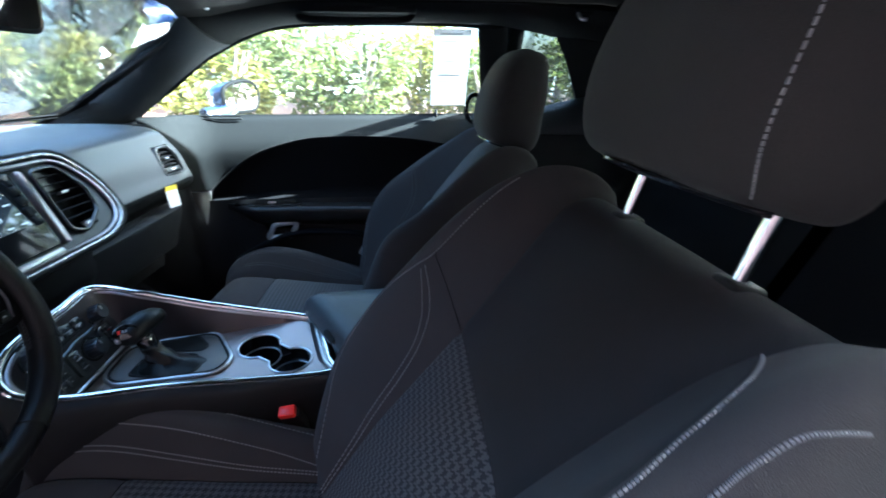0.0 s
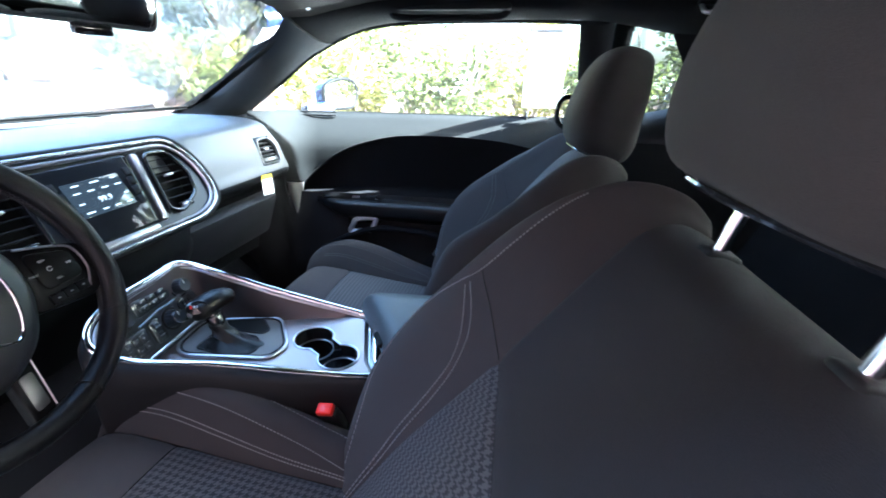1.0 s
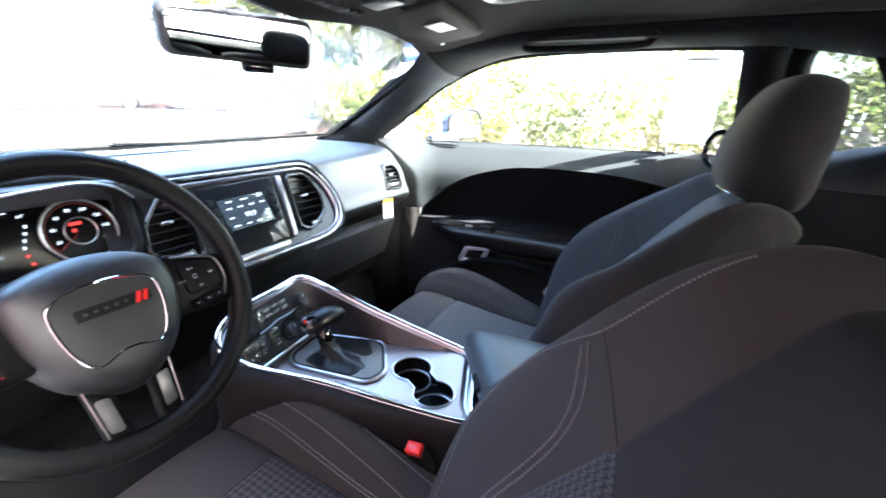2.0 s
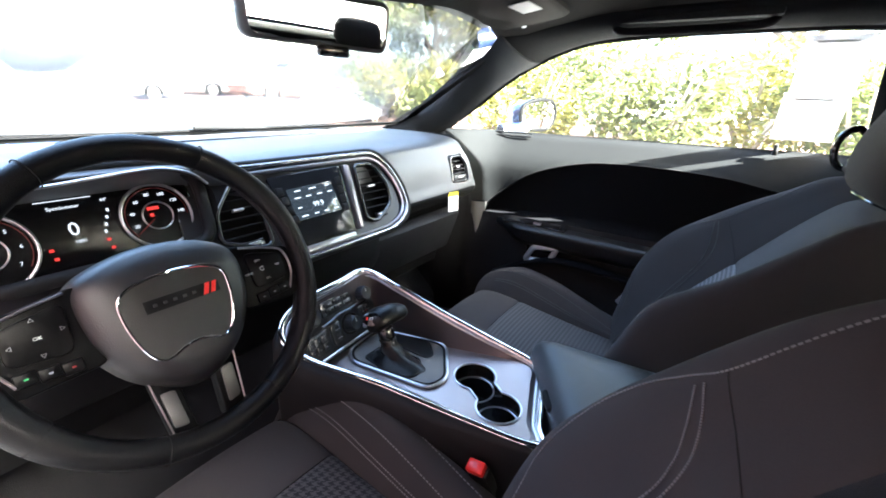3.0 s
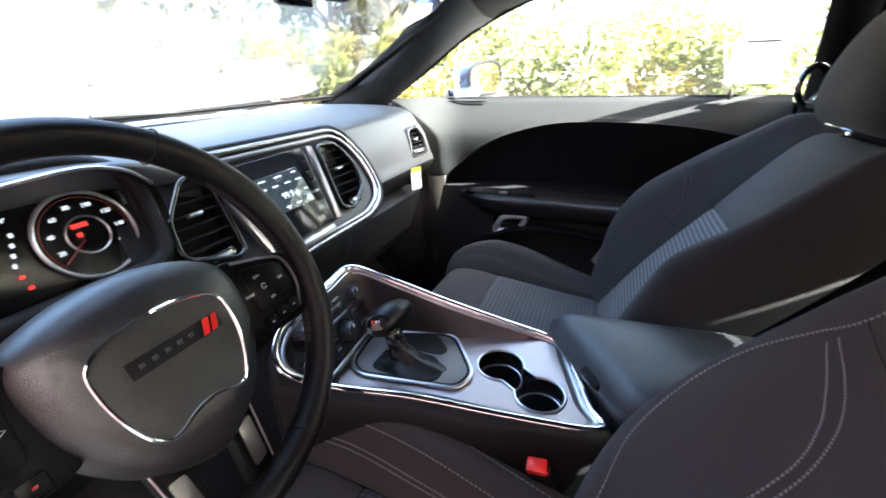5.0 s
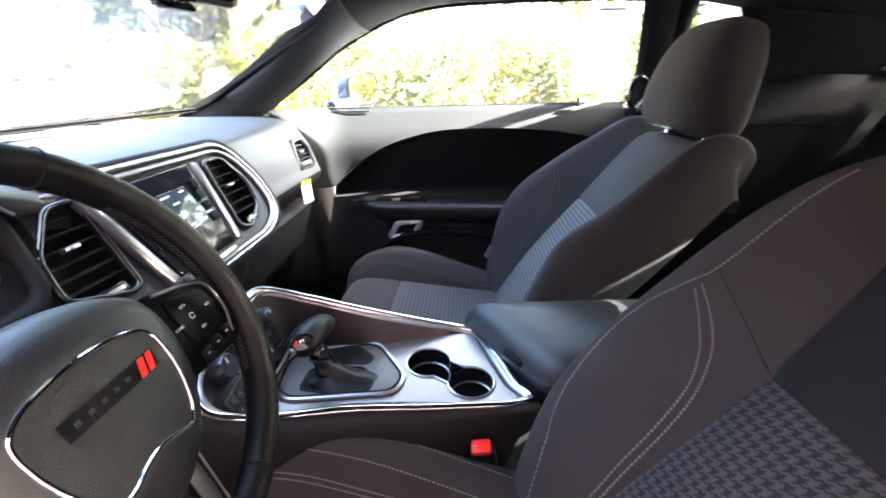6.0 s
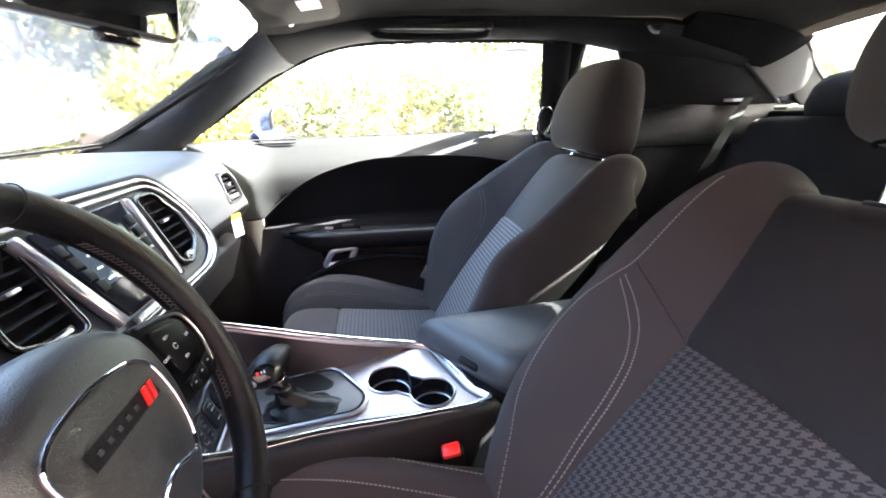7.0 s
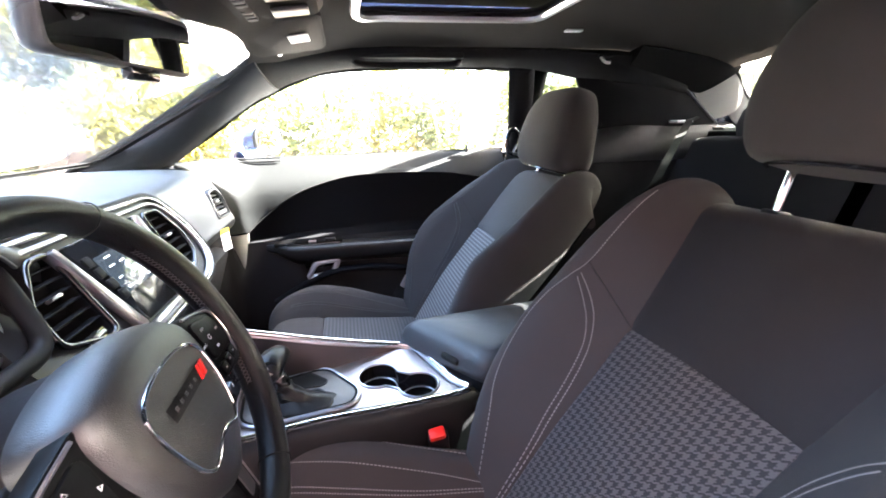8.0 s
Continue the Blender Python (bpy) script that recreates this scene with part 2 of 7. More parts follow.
def box(bm, c, s, bevel=0.004, m=None, segs=2):
    """A bevelled box of size s about c, turned by m."""
    mm = Matrix.Translation(c) @ (m or Matrix()) @ Matrix.Diagonal((*s, 1))
    got = bmesh.ops.create_cube(bm, size=1, matrix=mm)["verts"]
    if bevel:
        edges = list({e for v in got for e in v.link_edges})
        bmesh.ops.bevel(bm, geom=edges, offset=bevel, segments=segs, affect="EDGES", profile=0.5)
    return bm


def tube(bm, pts, r, n=10, closed=False, flat=1.0, up=None):
    """A round bar along pts; r a number or one per point; flat squeezes it across."""
    pts = [Vector(p) for p in pts]
    k = len(pts)
    rows = []
    side = None
    for i, p in enumerate(pts):
        a, b = pts[(i - 1) % k if closed else max(i - 1, 0)], pts[(i + 1) % k if closed else min(i + 1, k - 1)]
        d = (b - a).normalized()
        ref = Vector(up) if up else (side or (Vector((0, 0, 1)) if abs(d.z) < 0.9 else Vector((1, 0, 0))))
        s = (ref - d * ref.dot(d)).normalized()
        if up is None:
            side = s
        q = d.cross(s)
        rad = float(r[i] if isinstance(r, (list, tuple, np.ndarray)) else r)
        rows.append([p + rad * (math.cos(t) * s * flat + math.sin(t) * q) for t in np.linspace(0, 2 * math.pi, n, endpoint=False)])
    if closed:
        rows.append(rows[0])
        grid = [[bm.verts.new(p) for p in row] for row in rows[:-1]]
        for i in range(k):
            for j in range(n):
                bm.faces.new((grid[i][j], grid[i][(j + 1) % n], grid[(i + 1) % k][(j + 1) % n], grid[(i + 1) % k][j]))
    else:
        sheet(rows, bm, closed=True, caps=True)
    return bm


def disc(bm, m, r, depth, n=32, bevel=0.0):
    """A cylinder with its axis along z of m, top at m's origin."""
    got = bmesh.ops.create_cone(bm, cap_ends=True, segments=n, radius1=r, radius2=r, depth=depth, matrix=m @ Matrix.Translation((0, 0, -depth / 2)))["verts"]
    if bevel:
        edges = [e for e in {e for v in got for e in v.link_edges} if len(e.link_faces) == 2 and e.calc_face_angle(0) > 1]
        bmesh.ops.bevel(bm, geom=edges, offset=bevel, segments=2, affect="EDGES", profile=0.5)
    return bm


def slab(bm, outline, m, depth, bevel=0.0):
    """A plate: outline (x, y) in m's plane, top at z = 0, depth below."""
    top = [bm.verts.new(m @ Vector((x, y, 0))) for x, y in outline]
    bot = [bm.verts.new(m @ Vector((x, y, -depth))) for x, y in outline]
    k = len(outline)
    faces = [bm.faces.new(top), bm.faces.new(bot[::-1])]
    for i in range(k):
        faces.append(bm.faces.new((top[i], bot[i], bot[(i + 1) % k], top[(i + 1) % k])))
    bmesh.ops.recalc_face_normals(bm, faces=faces)
    if bevel:
        edges = [e for e in faces[0].edges]
        bmesh.ops.bevel(bm, geom=edges, offset=bevel, segments=2, affect="EDGES", profile=0.5)
    return bm


def frame_of(origin, xdir, ydir):
    """A pose with x along xdir, y near ydir, z out of the plane."""
    x = Vector(xdir).normalized()
    z = x.cross(Vector(ydir)).normalized()
    y = z.cross(x)
    return Matrix.Translation(origin) @ Matrix((x, y, z)).transposed().to_4x4()


def rounded(pts, r, n=5):
    """A polygon with its corners rounded; r one radius or one per corner."""
    out = []
    k = len(pts)
    for i in range(k):
        p, a, b = Vector(pts[i]), Vector(pts[i - 1]), Vector(pts[(i + 1) % k])
        rad = r[i] if isinstance(r, (list, tuple)) else r
        da, db = (a - p), (b - p)
        s = min(rad, da.length * 0.48, db.length * 0.48)
        s0, s1 = p + da.normalized() * s, p + db.normalized() * s
        for t in np.linspace(0, 1, n):
            out.append(tuple((1 - t) ** 2 * s0 + 2 * t * (1 - t) * p + t * t * s1))
    return out


def finish(name, bm, material, smooth=True, sharp=40):
    bmesh.ops.recalc_face_normals(bm, faces=bm.faces)
    me = bpy.data.meshes.new(name)
    if smooth:
        for f in bm.faces:
            f.smooth = True
        for e in bm.edges:
            if len(e.link_faces) == 2 and e.calc_face_angle(0) > radians(sharp):
                e.smooth = False
    bm.to_mesh(me)
    bm.free()
    me.materials.append(material)
    return me


def part(name, bm, material, parent, label="", smooth=True, sharp=40):
    ob = new(name, finish(name, bm, material, smooth, sharp))
    ob.parent = parent
    if label:
        tagged(ob, label)
    return ob


def empty(name, label, category, group="", kind="", at=(0, 0, 0)):
    ob = new(name)
    ob.empty_display_size = 0.05
    ob.matrix_world = Matrix.Translation(at)
    return tagged(ob, label, category, group, kind)


def single(name, bm, material, label, category, kind="", smooth=True, sharp=40):
    return tagged(new(name, finish(name, bm, material, smooth, sharp)), label, category, "", kind)


def writing(name, text, m, size, material, parent, align="CENTER", depth=0.0003):
    """Letters of the built-in font as a mesh in the plane of m."""
    cu = bpy.data.curves.new(name, "FONT")
    cu.body, cu.size, cu.align_x, cu.align_y, cu.extrude, cu.resolution_u = text, size, align, "CENTER", depth, 2
    tmp = bpy.data.objects.new(name, cu)
    me = bpy.data.meshes.new_from_object(tmp)
    bpy.data.objects.remove(tmp)
    bpy.data.curves.remove(cu)
    me.transform(m)
    me.materials.clear()
    me.materials.append(material)
    ob = new(name, me)
    ob.parent = parent
    return ob


def smoothstep(a, b, x):
    t = min(1.0, max(0.0, (x - a) / (b - a)))
    return t * t * (3 - 2 * t)


# ---------------------------------------------------------------- setting: cabin shell
CY = 0.765                 # the car's middle line
DRIVER, GUEST = 0.365, 1.165


def glass_y(z):
    return 1.555 - 0.53 * (z - 0.985)


def mirror_y(p):
    return (p[0], 2 * CY - p[1], p[2])


# floor with tunnel
rows = []
for x, drop in ((-1.05, 0.20), (-0.9, 0.06), (-0.75, 0.0), (-0.2, 0.0), (0.3, 0.02), (0.42, 0.06), (1.2, 0.08)):
    rows.append([(x, y, 0.24 + drop + h) for y, h in ((0.0, 0.09), (0.03, 0.0), (0.55, 0.0), (0.63, 0.06), (0.68, 0.1), (0.86, 0.1), (0.92, 0.06), (0.98, 0.0), (1.47, 0.0), (1.50, 0.09))])
bm = sheet(rows)
box(bm, (0.1, -0.08, 0.28), (2.4, 0.14, 0.12), 0.02)
single("floor", bm, carpet, "black carpeted car floor with a raised middle tunnel", "floor", "structure")
bm = box(bmesh.new(), (-1.07, CY, 0.60), (0.04, 1.56, 0.70), 0.01)
single("firewall", bm, carpet, "black carpeted bulkhead under the dashboard", "bulkhead", "structure")

# headliner with the sunroof opening
SR = (-0.30, 0.16, 0.46, 1.07)


def roof_z(x, y):
    side = abs(y - CY) / 0.62
    z = 1.335 - 0.055 * side ** 2.4 - 0.075 * smoothstep(-0.15, -0.62, x) ** 1.3 - 0.16 * smoothstep(0.5, 1.5, x)
    return z


xs = sorted(set([-0.57, -0.5, -0.42, -0.36, SR[0], -0.2, -0.1, 0, 0.08, SR[1], 0.25, 0.4, 0.55, 0.7, 0.85, 0.92, 0.965]))
ys = sorted(set([0.17, 0.22, 0.3, 0.38, SR[2], 0.56, 0.66, CY, 0.87, 0.97, SR[3], 1.15, 1.23, 1.31, 1.36]))
bm = bmesh.new()
vs = {(x, y): bm.verts.new((x, y, roof_z(x, y))) for x in xs for y in ys}
for x0, x1 in zip(xs, xs[1:]):
    for y0, y1 in zip(ys, ys[1:]):
        if x0 >= SR[0] and x1 <= SR[1] and y0 >= SR[2] and y1 <= SR[3]:
            continue
        bm.faces.new((vs[x0, y0], vs[x1, y0], vs[x1, y1], vs[x0, y1]))
bmesh.ops.solidify(bm, geom=bm.faces[:], thickness=-0.02)
single("ceiling", bm, headcloth, "grey cloth headliner with a sunroof opening", "headliner", "structure")
# outer roof skin above it
bm = sheet([[(x, y, roof_z(x, y) + 0.065 - 0.03 * (abs(y - CY) / 0.62) ** 2) for y in ys if 0.2 < y < 1.33] for x in (-0.46, -0.4, -0.3, -0.1, 0.1, 0.3, 0.5, 0.7, 0.85, 0.975)])
bmesh.ops.solidify(bm, geom=bm.faces[:], thickness=-0.012)
single("roof", bm, bluepaint, "dark blue painted car roof skin", "roof", "structure")

# sunroof: frame, lip and closed shade
sunroof = empty("sunroof", "closed sunroof with a dark shade in a black frame", "sunroof", at=((SR[0] + SR[1]) / 2, CY, 1.33))


def under(parent):
    """Parents world-space parts to an Empty without moving them."""
    for o in parent.children:
        o.matrix_parent_inverse = parent.matrix_world.inverted()


lip = [(x, y, roof_z(x, y) - 0.004) for x, y in rounded([(SR[0], SR[2]), (SR[1], SR[2]), (SR[1], SR[3]), (SR[0], SR[3])], 0.06, 6)]
part("lip", tube(bmesh.new(), lip, 0.011, 8, closed=True), satin, sunroof, "pale rounded lip round the opening")
inner = [Vector(p) + Vector((0, 0, 0.022)) for p in lip]
bm = bmesh.new()
sheet([[Vector(p) for p in lip] + [Vector(lip[0])], inner + [inner[0]]], bm)
part("frame", bm, darkrail, sunroof)
part("shade", box(bmesh.new(), ((SR[0] + SR[1]) / 2, CY, 1.352), (SR[1] - SR[0] + 0.02, SR[3] - SR[2] + 0.02, 0.01), 0.003), darkrail, sunroof, "dark closed sunroof shade")
under(sunroof)


for side, y in (("right", 1.50), ("left", 2 * CY - 1.50)):
    single("kick_panel_" + side, box(bmesh.new(), (-0.98, y, 0.60), (0.24, 0.03, 0.74), 0.01), plastic, "black plastic footwell side panel", "trim", "structure")


# window pillars and rails: lofts between two edge curves with a bulge inwards
def trim_strip(name, a, b, bulge, material, label, category, n=24, thick=0.03, parent=None):
    """A padded strip between edge curves a and b, swelling towards the car's middle."""
    ca, cb = spline(a, n), spline(b, n)
    inside = Vector((0, CY, 0.7))
    rows = []
    for p, q in zip(ca, cb):
        p, q = Vector(p), Vector(q)
        mid = (p + q) / 2
        w = (inside - mid)
        w.x = 0
        w.normalize()
        row = []
        for t in np.linspace(0, 1, 9):
            row.append(p.lerp(q, t) + w * bulge * (1 - abs(2 * t - 1) ** 2.5))
        for t in np.linspace(1, 0, 5):
            row.append(p.lerp(q, t) - w * thick)
        rows.append(row)
    bm = sheet(rows, closed=True, caps=True)
    if parent:
        return part(name, bm, material, parent)
    return single(name, bm, material, label, category, "structure")


WS = [(-1.17, 1.46, 0.955), (-1.10, 1.455, 0.99), (-1.0, 1.462, 1.042), (-0.90, 1.435, 1.092), (-0.80, 1.388, 1.142), (-0.70, 1.328, 1.192), (-0.62, 1.262, 1.232), (-0.575, 1.212, 1.256), (-0.558, 1.192, 1.263)]
DW = [(-0.95, 1.52, 0.935), (-0.865, 1.497, 0.985), (-0.745, 1.470, 1.066), (-0.608, 1.445, 1.152), (-0.555, 1.438, 1.176), (-0.525, 1.435, 1.190)]
for side, flip in (("right", False), ("left", True)):
    a, b = (WS, DW) if not flip else ([mirror_y(p) for p in WS], [mirror_y(p) for p in DW])
    trim_strip("windscreen_pillar_" + side, a, b, 0.028, pillarcloth, "grey cloth-covered windscreen pillar trim", "pillar")
    rail_lo = [(-0.530, 1.436, 1.188), (-0.477, 1.428, 1.211), (-0.365, 1.418, 1.240), (-0.2, 1.415, 1.250), (0.2, 1.415, 1.250), (0.35, 1.415, 1.236), (0.6, 1.41, 1.19), (0.86, 1.39, 1.15)]
    rail_hi = [(-0.566, 1.196, 1.262), (-0.46, 1.24, 1.270), (-0.25, 1.295, 1.285), (0.2, 1.305, 1.29), (0.4, 1.305, 1.285), (0.65, 1.30, 1.262), (0.86, 1.33, 1.205)]
    if flip:
        rail_lo, rail_hi = [mirror_y(p) for p in rail_lo], [mirror_y(p) for p in rail_hi]
    trim_strip("roof_rail_" + side, rail_hi, rail_lo, 0.022, darkrail, "black roof rail trim above the door", "trim", 32)
    fr = [(0.218, 1.418, 1.25), (0.236, 1.462, 1.11), (0.252, 1.512, 0.99), (0.24, 1.50, 0.7), (0.24, 1.50, 0.3)]
    bk = [(0.312, 1.418, 1.25), (0.322, 1.462, 1.11), (0.326, 1.512, 0.99), (0.31, 1.50, 0.7), (0.33, 1.50, 0.3)]
    if flip:
        fr, bk = [mirror_y(p) for p in fr], [mirror_y(p) for p in bk]
    trim_strip("door_pillar_" + side, fr, bk, 0.022, darkrail, "black trim of the pillar behind the door", "pillar", 16, 0.010)
    # outer frame of the small rear window
    grid = [[(x, (glass_y(z) + dy) if not flip else 2 * CY - glass_y(z) - dy, z) for x, dy in ((0.318, 0.016), (0.318, 0.028), (0.37, 0.028), (0.37, 0.016))] for z in np.linspace(0.96, 1.25, 8)]
    single("window_frame_" + side, sheet(grid, closed=True, caps=True), rubber, "black outer frame between the side windows", "trim", "structure", sharp=30)
    # quarter trim: below, behind and round the small rear window
    s = (lambda p: mirror_y(p)) if flip else (lambda p: p)
    lo = [s(p) for p in ((0.29, 1.50, 0.985), (0.44, 1.48, 0.993), (0.56, 1.45, 1.02), (0.70, 1.42, 1.048), (0.95, 1.39, 1.045), (1.12, 1.37, 1.04))]
    lo2 = [s(p) for p in ((0.31, 1.455, 0.925), (0.44, 1.435, 0.922), (0.56, 1.415, 0.92), (0.70, 1.395, 0.92), (0.95, 1.37, 0.92), (1.12, 1.35, 0.92))]
    trim_strip("quarter_ledge_" + side, lo, lo2, 0.012, ledgeskin, "dark ledge under the rear side window", "trim")
    a = [s(p) for p in ((0.455, 1.40, 1.225), (0.52, 1.44, 1.13), (0.585, 1.485, 1.01))]
    b = [s(p) for p in ((0.80, 1.352, 1.188), (0.86, 1.349, 1.168), (0.955, 1.365, 1.107), (1.055, 1.387, 1.045))]
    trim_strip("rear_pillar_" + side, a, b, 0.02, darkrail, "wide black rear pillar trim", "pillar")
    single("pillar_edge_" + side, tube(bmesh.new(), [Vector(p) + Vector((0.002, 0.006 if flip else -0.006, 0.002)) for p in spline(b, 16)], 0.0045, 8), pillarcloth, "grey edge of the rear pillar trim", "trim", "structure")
    # roof corner above it, then the panel beside the rear window, painted pale as lit
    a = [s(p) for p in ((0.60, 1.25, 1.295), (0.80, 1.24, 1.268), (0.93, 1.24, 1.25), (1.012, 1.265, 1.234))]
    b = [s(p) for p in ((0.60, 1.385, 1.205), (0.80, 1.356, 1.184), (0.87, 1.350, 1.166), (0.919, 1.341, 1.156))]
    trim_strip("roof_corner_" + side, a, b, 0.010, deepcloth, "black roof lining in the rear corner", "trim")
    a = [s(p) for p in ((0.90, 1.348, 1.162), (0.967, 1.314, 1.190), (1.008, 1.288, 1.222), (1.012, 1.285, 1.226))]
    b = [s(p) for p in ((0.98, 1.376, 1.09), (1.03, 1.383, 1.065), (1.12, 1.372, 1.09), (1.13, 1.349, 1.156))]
    trim_strip("rear_window_trim_" + side, a, b, 0.004, littrim, "pale grey trim beside the rear window", "trim")
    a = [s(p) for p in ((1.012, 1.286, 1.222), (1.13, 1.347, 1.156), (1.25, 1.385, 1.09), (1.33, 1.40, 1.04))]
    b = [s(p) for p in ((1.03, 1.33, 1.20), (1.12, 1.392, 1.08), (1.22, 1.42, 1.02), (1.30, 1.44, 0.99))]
    trim_strip("rear_glass_return_" + side, a, b, 0.004, littrim, "pale grey return panel at the rear glass", "trim")
    single("rear_glass_seal_" + side, tube(bmesh.new(), spline(a, 16), 0.006, 8), rubber, "black rubber edge of the rear glass", "seal", "structure")
    a = [s(p) for p in ((0.70, 1.42, 1.24), (0.92, 1.40, 1.19), (1.02, 1.35, 1.21), (1.10, 1.36, 1.19))]
    b = [s(p) for p in ((0.76, 1.47, 1.02), (0.95, 1.45, 1.00), (1.10, 1.45, 0.98), (1.36, 1.46, 0.98))]
    trim_strip("outer_pillar_" + side, a, b, 0.0, bluepaint, "dark blue outer roof pillar", "pillar")
    # sun patch on the shelf end, painted by the pale trim colour
    single("shelf_end_" + side, box(bmesh.new(), s((1.10, 1.375, 1.030)), (0.13, 0.05, 0.012), 0.004, pose(0, 0, 0, 0, 0, -14 if flip else 14)), littrim, "pale end of the rear shelf in the sun", "trim", "structure")
    w1 = [s(p) for p in ((0.30, 1.475, 0.922), (0.6, 1.43, 0.917), (1.15, 1.37, 0.917))]
    w2 = [s(p) for p in ((0.30, 1.49, 0.28), (0.6, 1.47, 0.30), (1.15, 1.40, 0.32))]
    trim_strip("quarter_panel_" + side, w1, w2, 0.015, plastic, "black plastic side panel beside the rear seat", "trim")

# windscreen glass, header, rear glass, side glass
def pane(name, rows, material, label, category="window"):
    bm = sheet(rows)
    bmesh.ops.solidify(bm, geom=bm.faces[:], thickness=0.004)
    ob = single(name, bm, material, label, category, "structure")
    ob.visible_shadow = False
    return ob


def screen_pt(u, v):
    """Windscreen: u from the middle (0) to an edge (1), v from the base up."""
    x = -1.20 + 0.10 * u * u + v * (0.63 - 0.06 * u * u)
    y = (0.70 - 0.19 * v) * u
    return x, CY + y, 0.975 + 0.01 * u * u + v * 0.275 - 0.01 * v * u * u


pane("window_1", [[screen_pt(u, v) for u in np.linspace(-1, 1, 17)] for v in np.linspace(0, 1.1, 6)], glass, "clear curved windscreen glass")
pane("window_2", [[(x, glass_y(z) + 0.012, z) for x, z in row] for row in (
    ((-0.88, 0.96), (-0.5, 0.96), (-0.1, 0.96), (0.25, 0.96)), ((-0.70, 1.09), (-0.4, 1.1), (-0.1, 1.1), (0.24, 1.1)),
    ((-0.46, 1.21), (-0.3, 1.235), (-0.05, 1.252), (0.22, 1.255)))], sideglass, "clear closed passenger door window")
# hidden rear and lower parts of this pane are added to block leaking sun
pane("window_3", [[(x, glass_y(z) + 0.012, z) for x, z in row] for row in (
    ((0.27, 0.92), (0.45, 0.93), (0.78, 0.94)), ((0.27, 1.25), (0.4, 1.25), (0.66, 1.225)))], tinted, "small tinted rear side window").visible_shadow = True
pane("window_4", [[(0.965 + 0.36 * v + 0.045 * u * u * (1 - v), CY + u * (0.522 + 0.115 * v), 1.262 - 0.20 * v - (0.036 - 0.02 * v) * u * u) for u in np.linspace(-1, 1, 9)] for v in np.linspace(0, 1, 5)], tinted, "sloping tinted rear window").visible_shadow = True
bm = bmesh.new()
header_z = lambda u: 1.247 + 0.016 * smoothstep(0.02, 0.45, abs(u)) - 0.010 * smoothstep(0.55, 0.85, abs(u))
hu = np.linspace(-1, 1, 25)
hd = [[(-0.592 + 0.03 * abs(u) ** 3, CY + 0.45 * u, header_z(u)) for u in hu], [(-0.53, CY + 0.46 * u, header_z(u) - 0.006) for u in hu], [(-0.44, CY + 0.5 * u, 1.280 - 0.02 * u * u) for u in hu]]
sheet(hd, bm)
bmesh.ops.solidify(bm, geom=bm.faces[:], thickness=-0.02)
single("windscreen_header", bm, headcloth, "grey padded header above the windscreen", "trim", "structure")
bm = tube(bmesh.new(), [screen_pt(u, 0.012) for u in np.linspace(-1, 1, 25)], 0.006, 8)
band = sheet([[Vector(screen_pt(u, v)) + Vector((0.004, 0, -0.006)) for u in np.linspace(-1, 1, 33)] for v in (1.06, 1.09, 1.12)])
for sgn in (-1, 1):
    sheet([[Vector(screen_pt(sgn * u, v)) + Vector((0.004, 0, -0.006)) for v in np.linspace(0, 1.10, 20)] for u in (0.985, 1.0, 1.03)], band)
sheet([[Vector(screen_pt(u, v)) + Vector((0.006, 0, 0.0)) for u in np.linspace(-1, 1, 41)] for v in (-0.01, 0.014, 0.030)], band)
single("windscreen_band", band, frit, "black printed band round the windscreen edge", "trim", "structure")
bm = tube(bmesh.new(), [screen_pt(u, 0.012) for u in np.linspace(-1, 1, 25)], 0.006, 8)
single("windscreen_seal", bm, rubber, "black rubber seal along the windscreen base", "seal", "structure")
bm = tube(bmesh.new(), [Vector(p) + Vector((0.004, -0.004, 0.006)) for p in spline(WS, 24)], 0.007, 8)
single("pillar_seal", bm, rubber, "black edge band of the windscreen glass", "seal", "structure")

# rear of the cabin: parcel shelf and bulkhead
bm = box(bmesh.new(), (1.18, CY, 1.01), (0.36, 1.2, 0.03), 0.01)
single("parcel_shelf", bm, carpet, "black carpeted parcel shelf behind the rear seat", "shelf", "structure")
bm = box(bmesh.new(), (1.27, CY, 0.62), (0.03, 1.4, 0.76), 0.01)
single("rear_bulkhead", bm, carpet, "black panel behind the rear seat", "bulkhead", "structure")

# ---------------------------------------------------------------- dashboard
dash = empty("dashboard", "black soft-skinned dashboard with silver-trimmed centre panel", "dashboard", at=(-0.8, CY, 0.3))


def dash_section(y):
    """The dashboard's outline (x, z) from the windscreen down to the footwell."""
    side = max(0.0, (abs(y - CY) - 0.30) / 0.42)
    hood = math.exp(-((y - 0.36) / 0.19) ** 4)
    mid = 1 - smoothstep(0.20, 0.30, abs(y - 0.73))
    base = -1.19 + 0.10 * ((y - CY) / 0.66) ** 2
    turn = smoothstep(1.28, 1.47, y)
    return [(base, 0.972), (-1.0, 0.973 + 0.006 * hood), (-0.87, 0.97 + 0.014 * hood), (-0.80, 0.963 + 0.022 * hood),
            (-0.765 + 0.05 * hood, 0.948 + 0.030 * hood), (-0.752 + 0.035 * hood + 0.01 * mid, 0.925 + 0.034 * hood),
            (-0.735 - 0.07 * hood, 0.885), (-0.722 - 0.05 * hood, 0.835), (-0.712 + 0.015 * mid - 0.02 * hood, 0.795),
            (-0.742 + 0.02 * mid, 0.765), (-0.79 + 0.06 * mid, 0.74), (-0.82 + 0.08 * mid, 0.66), (-0.86, 0.5)]


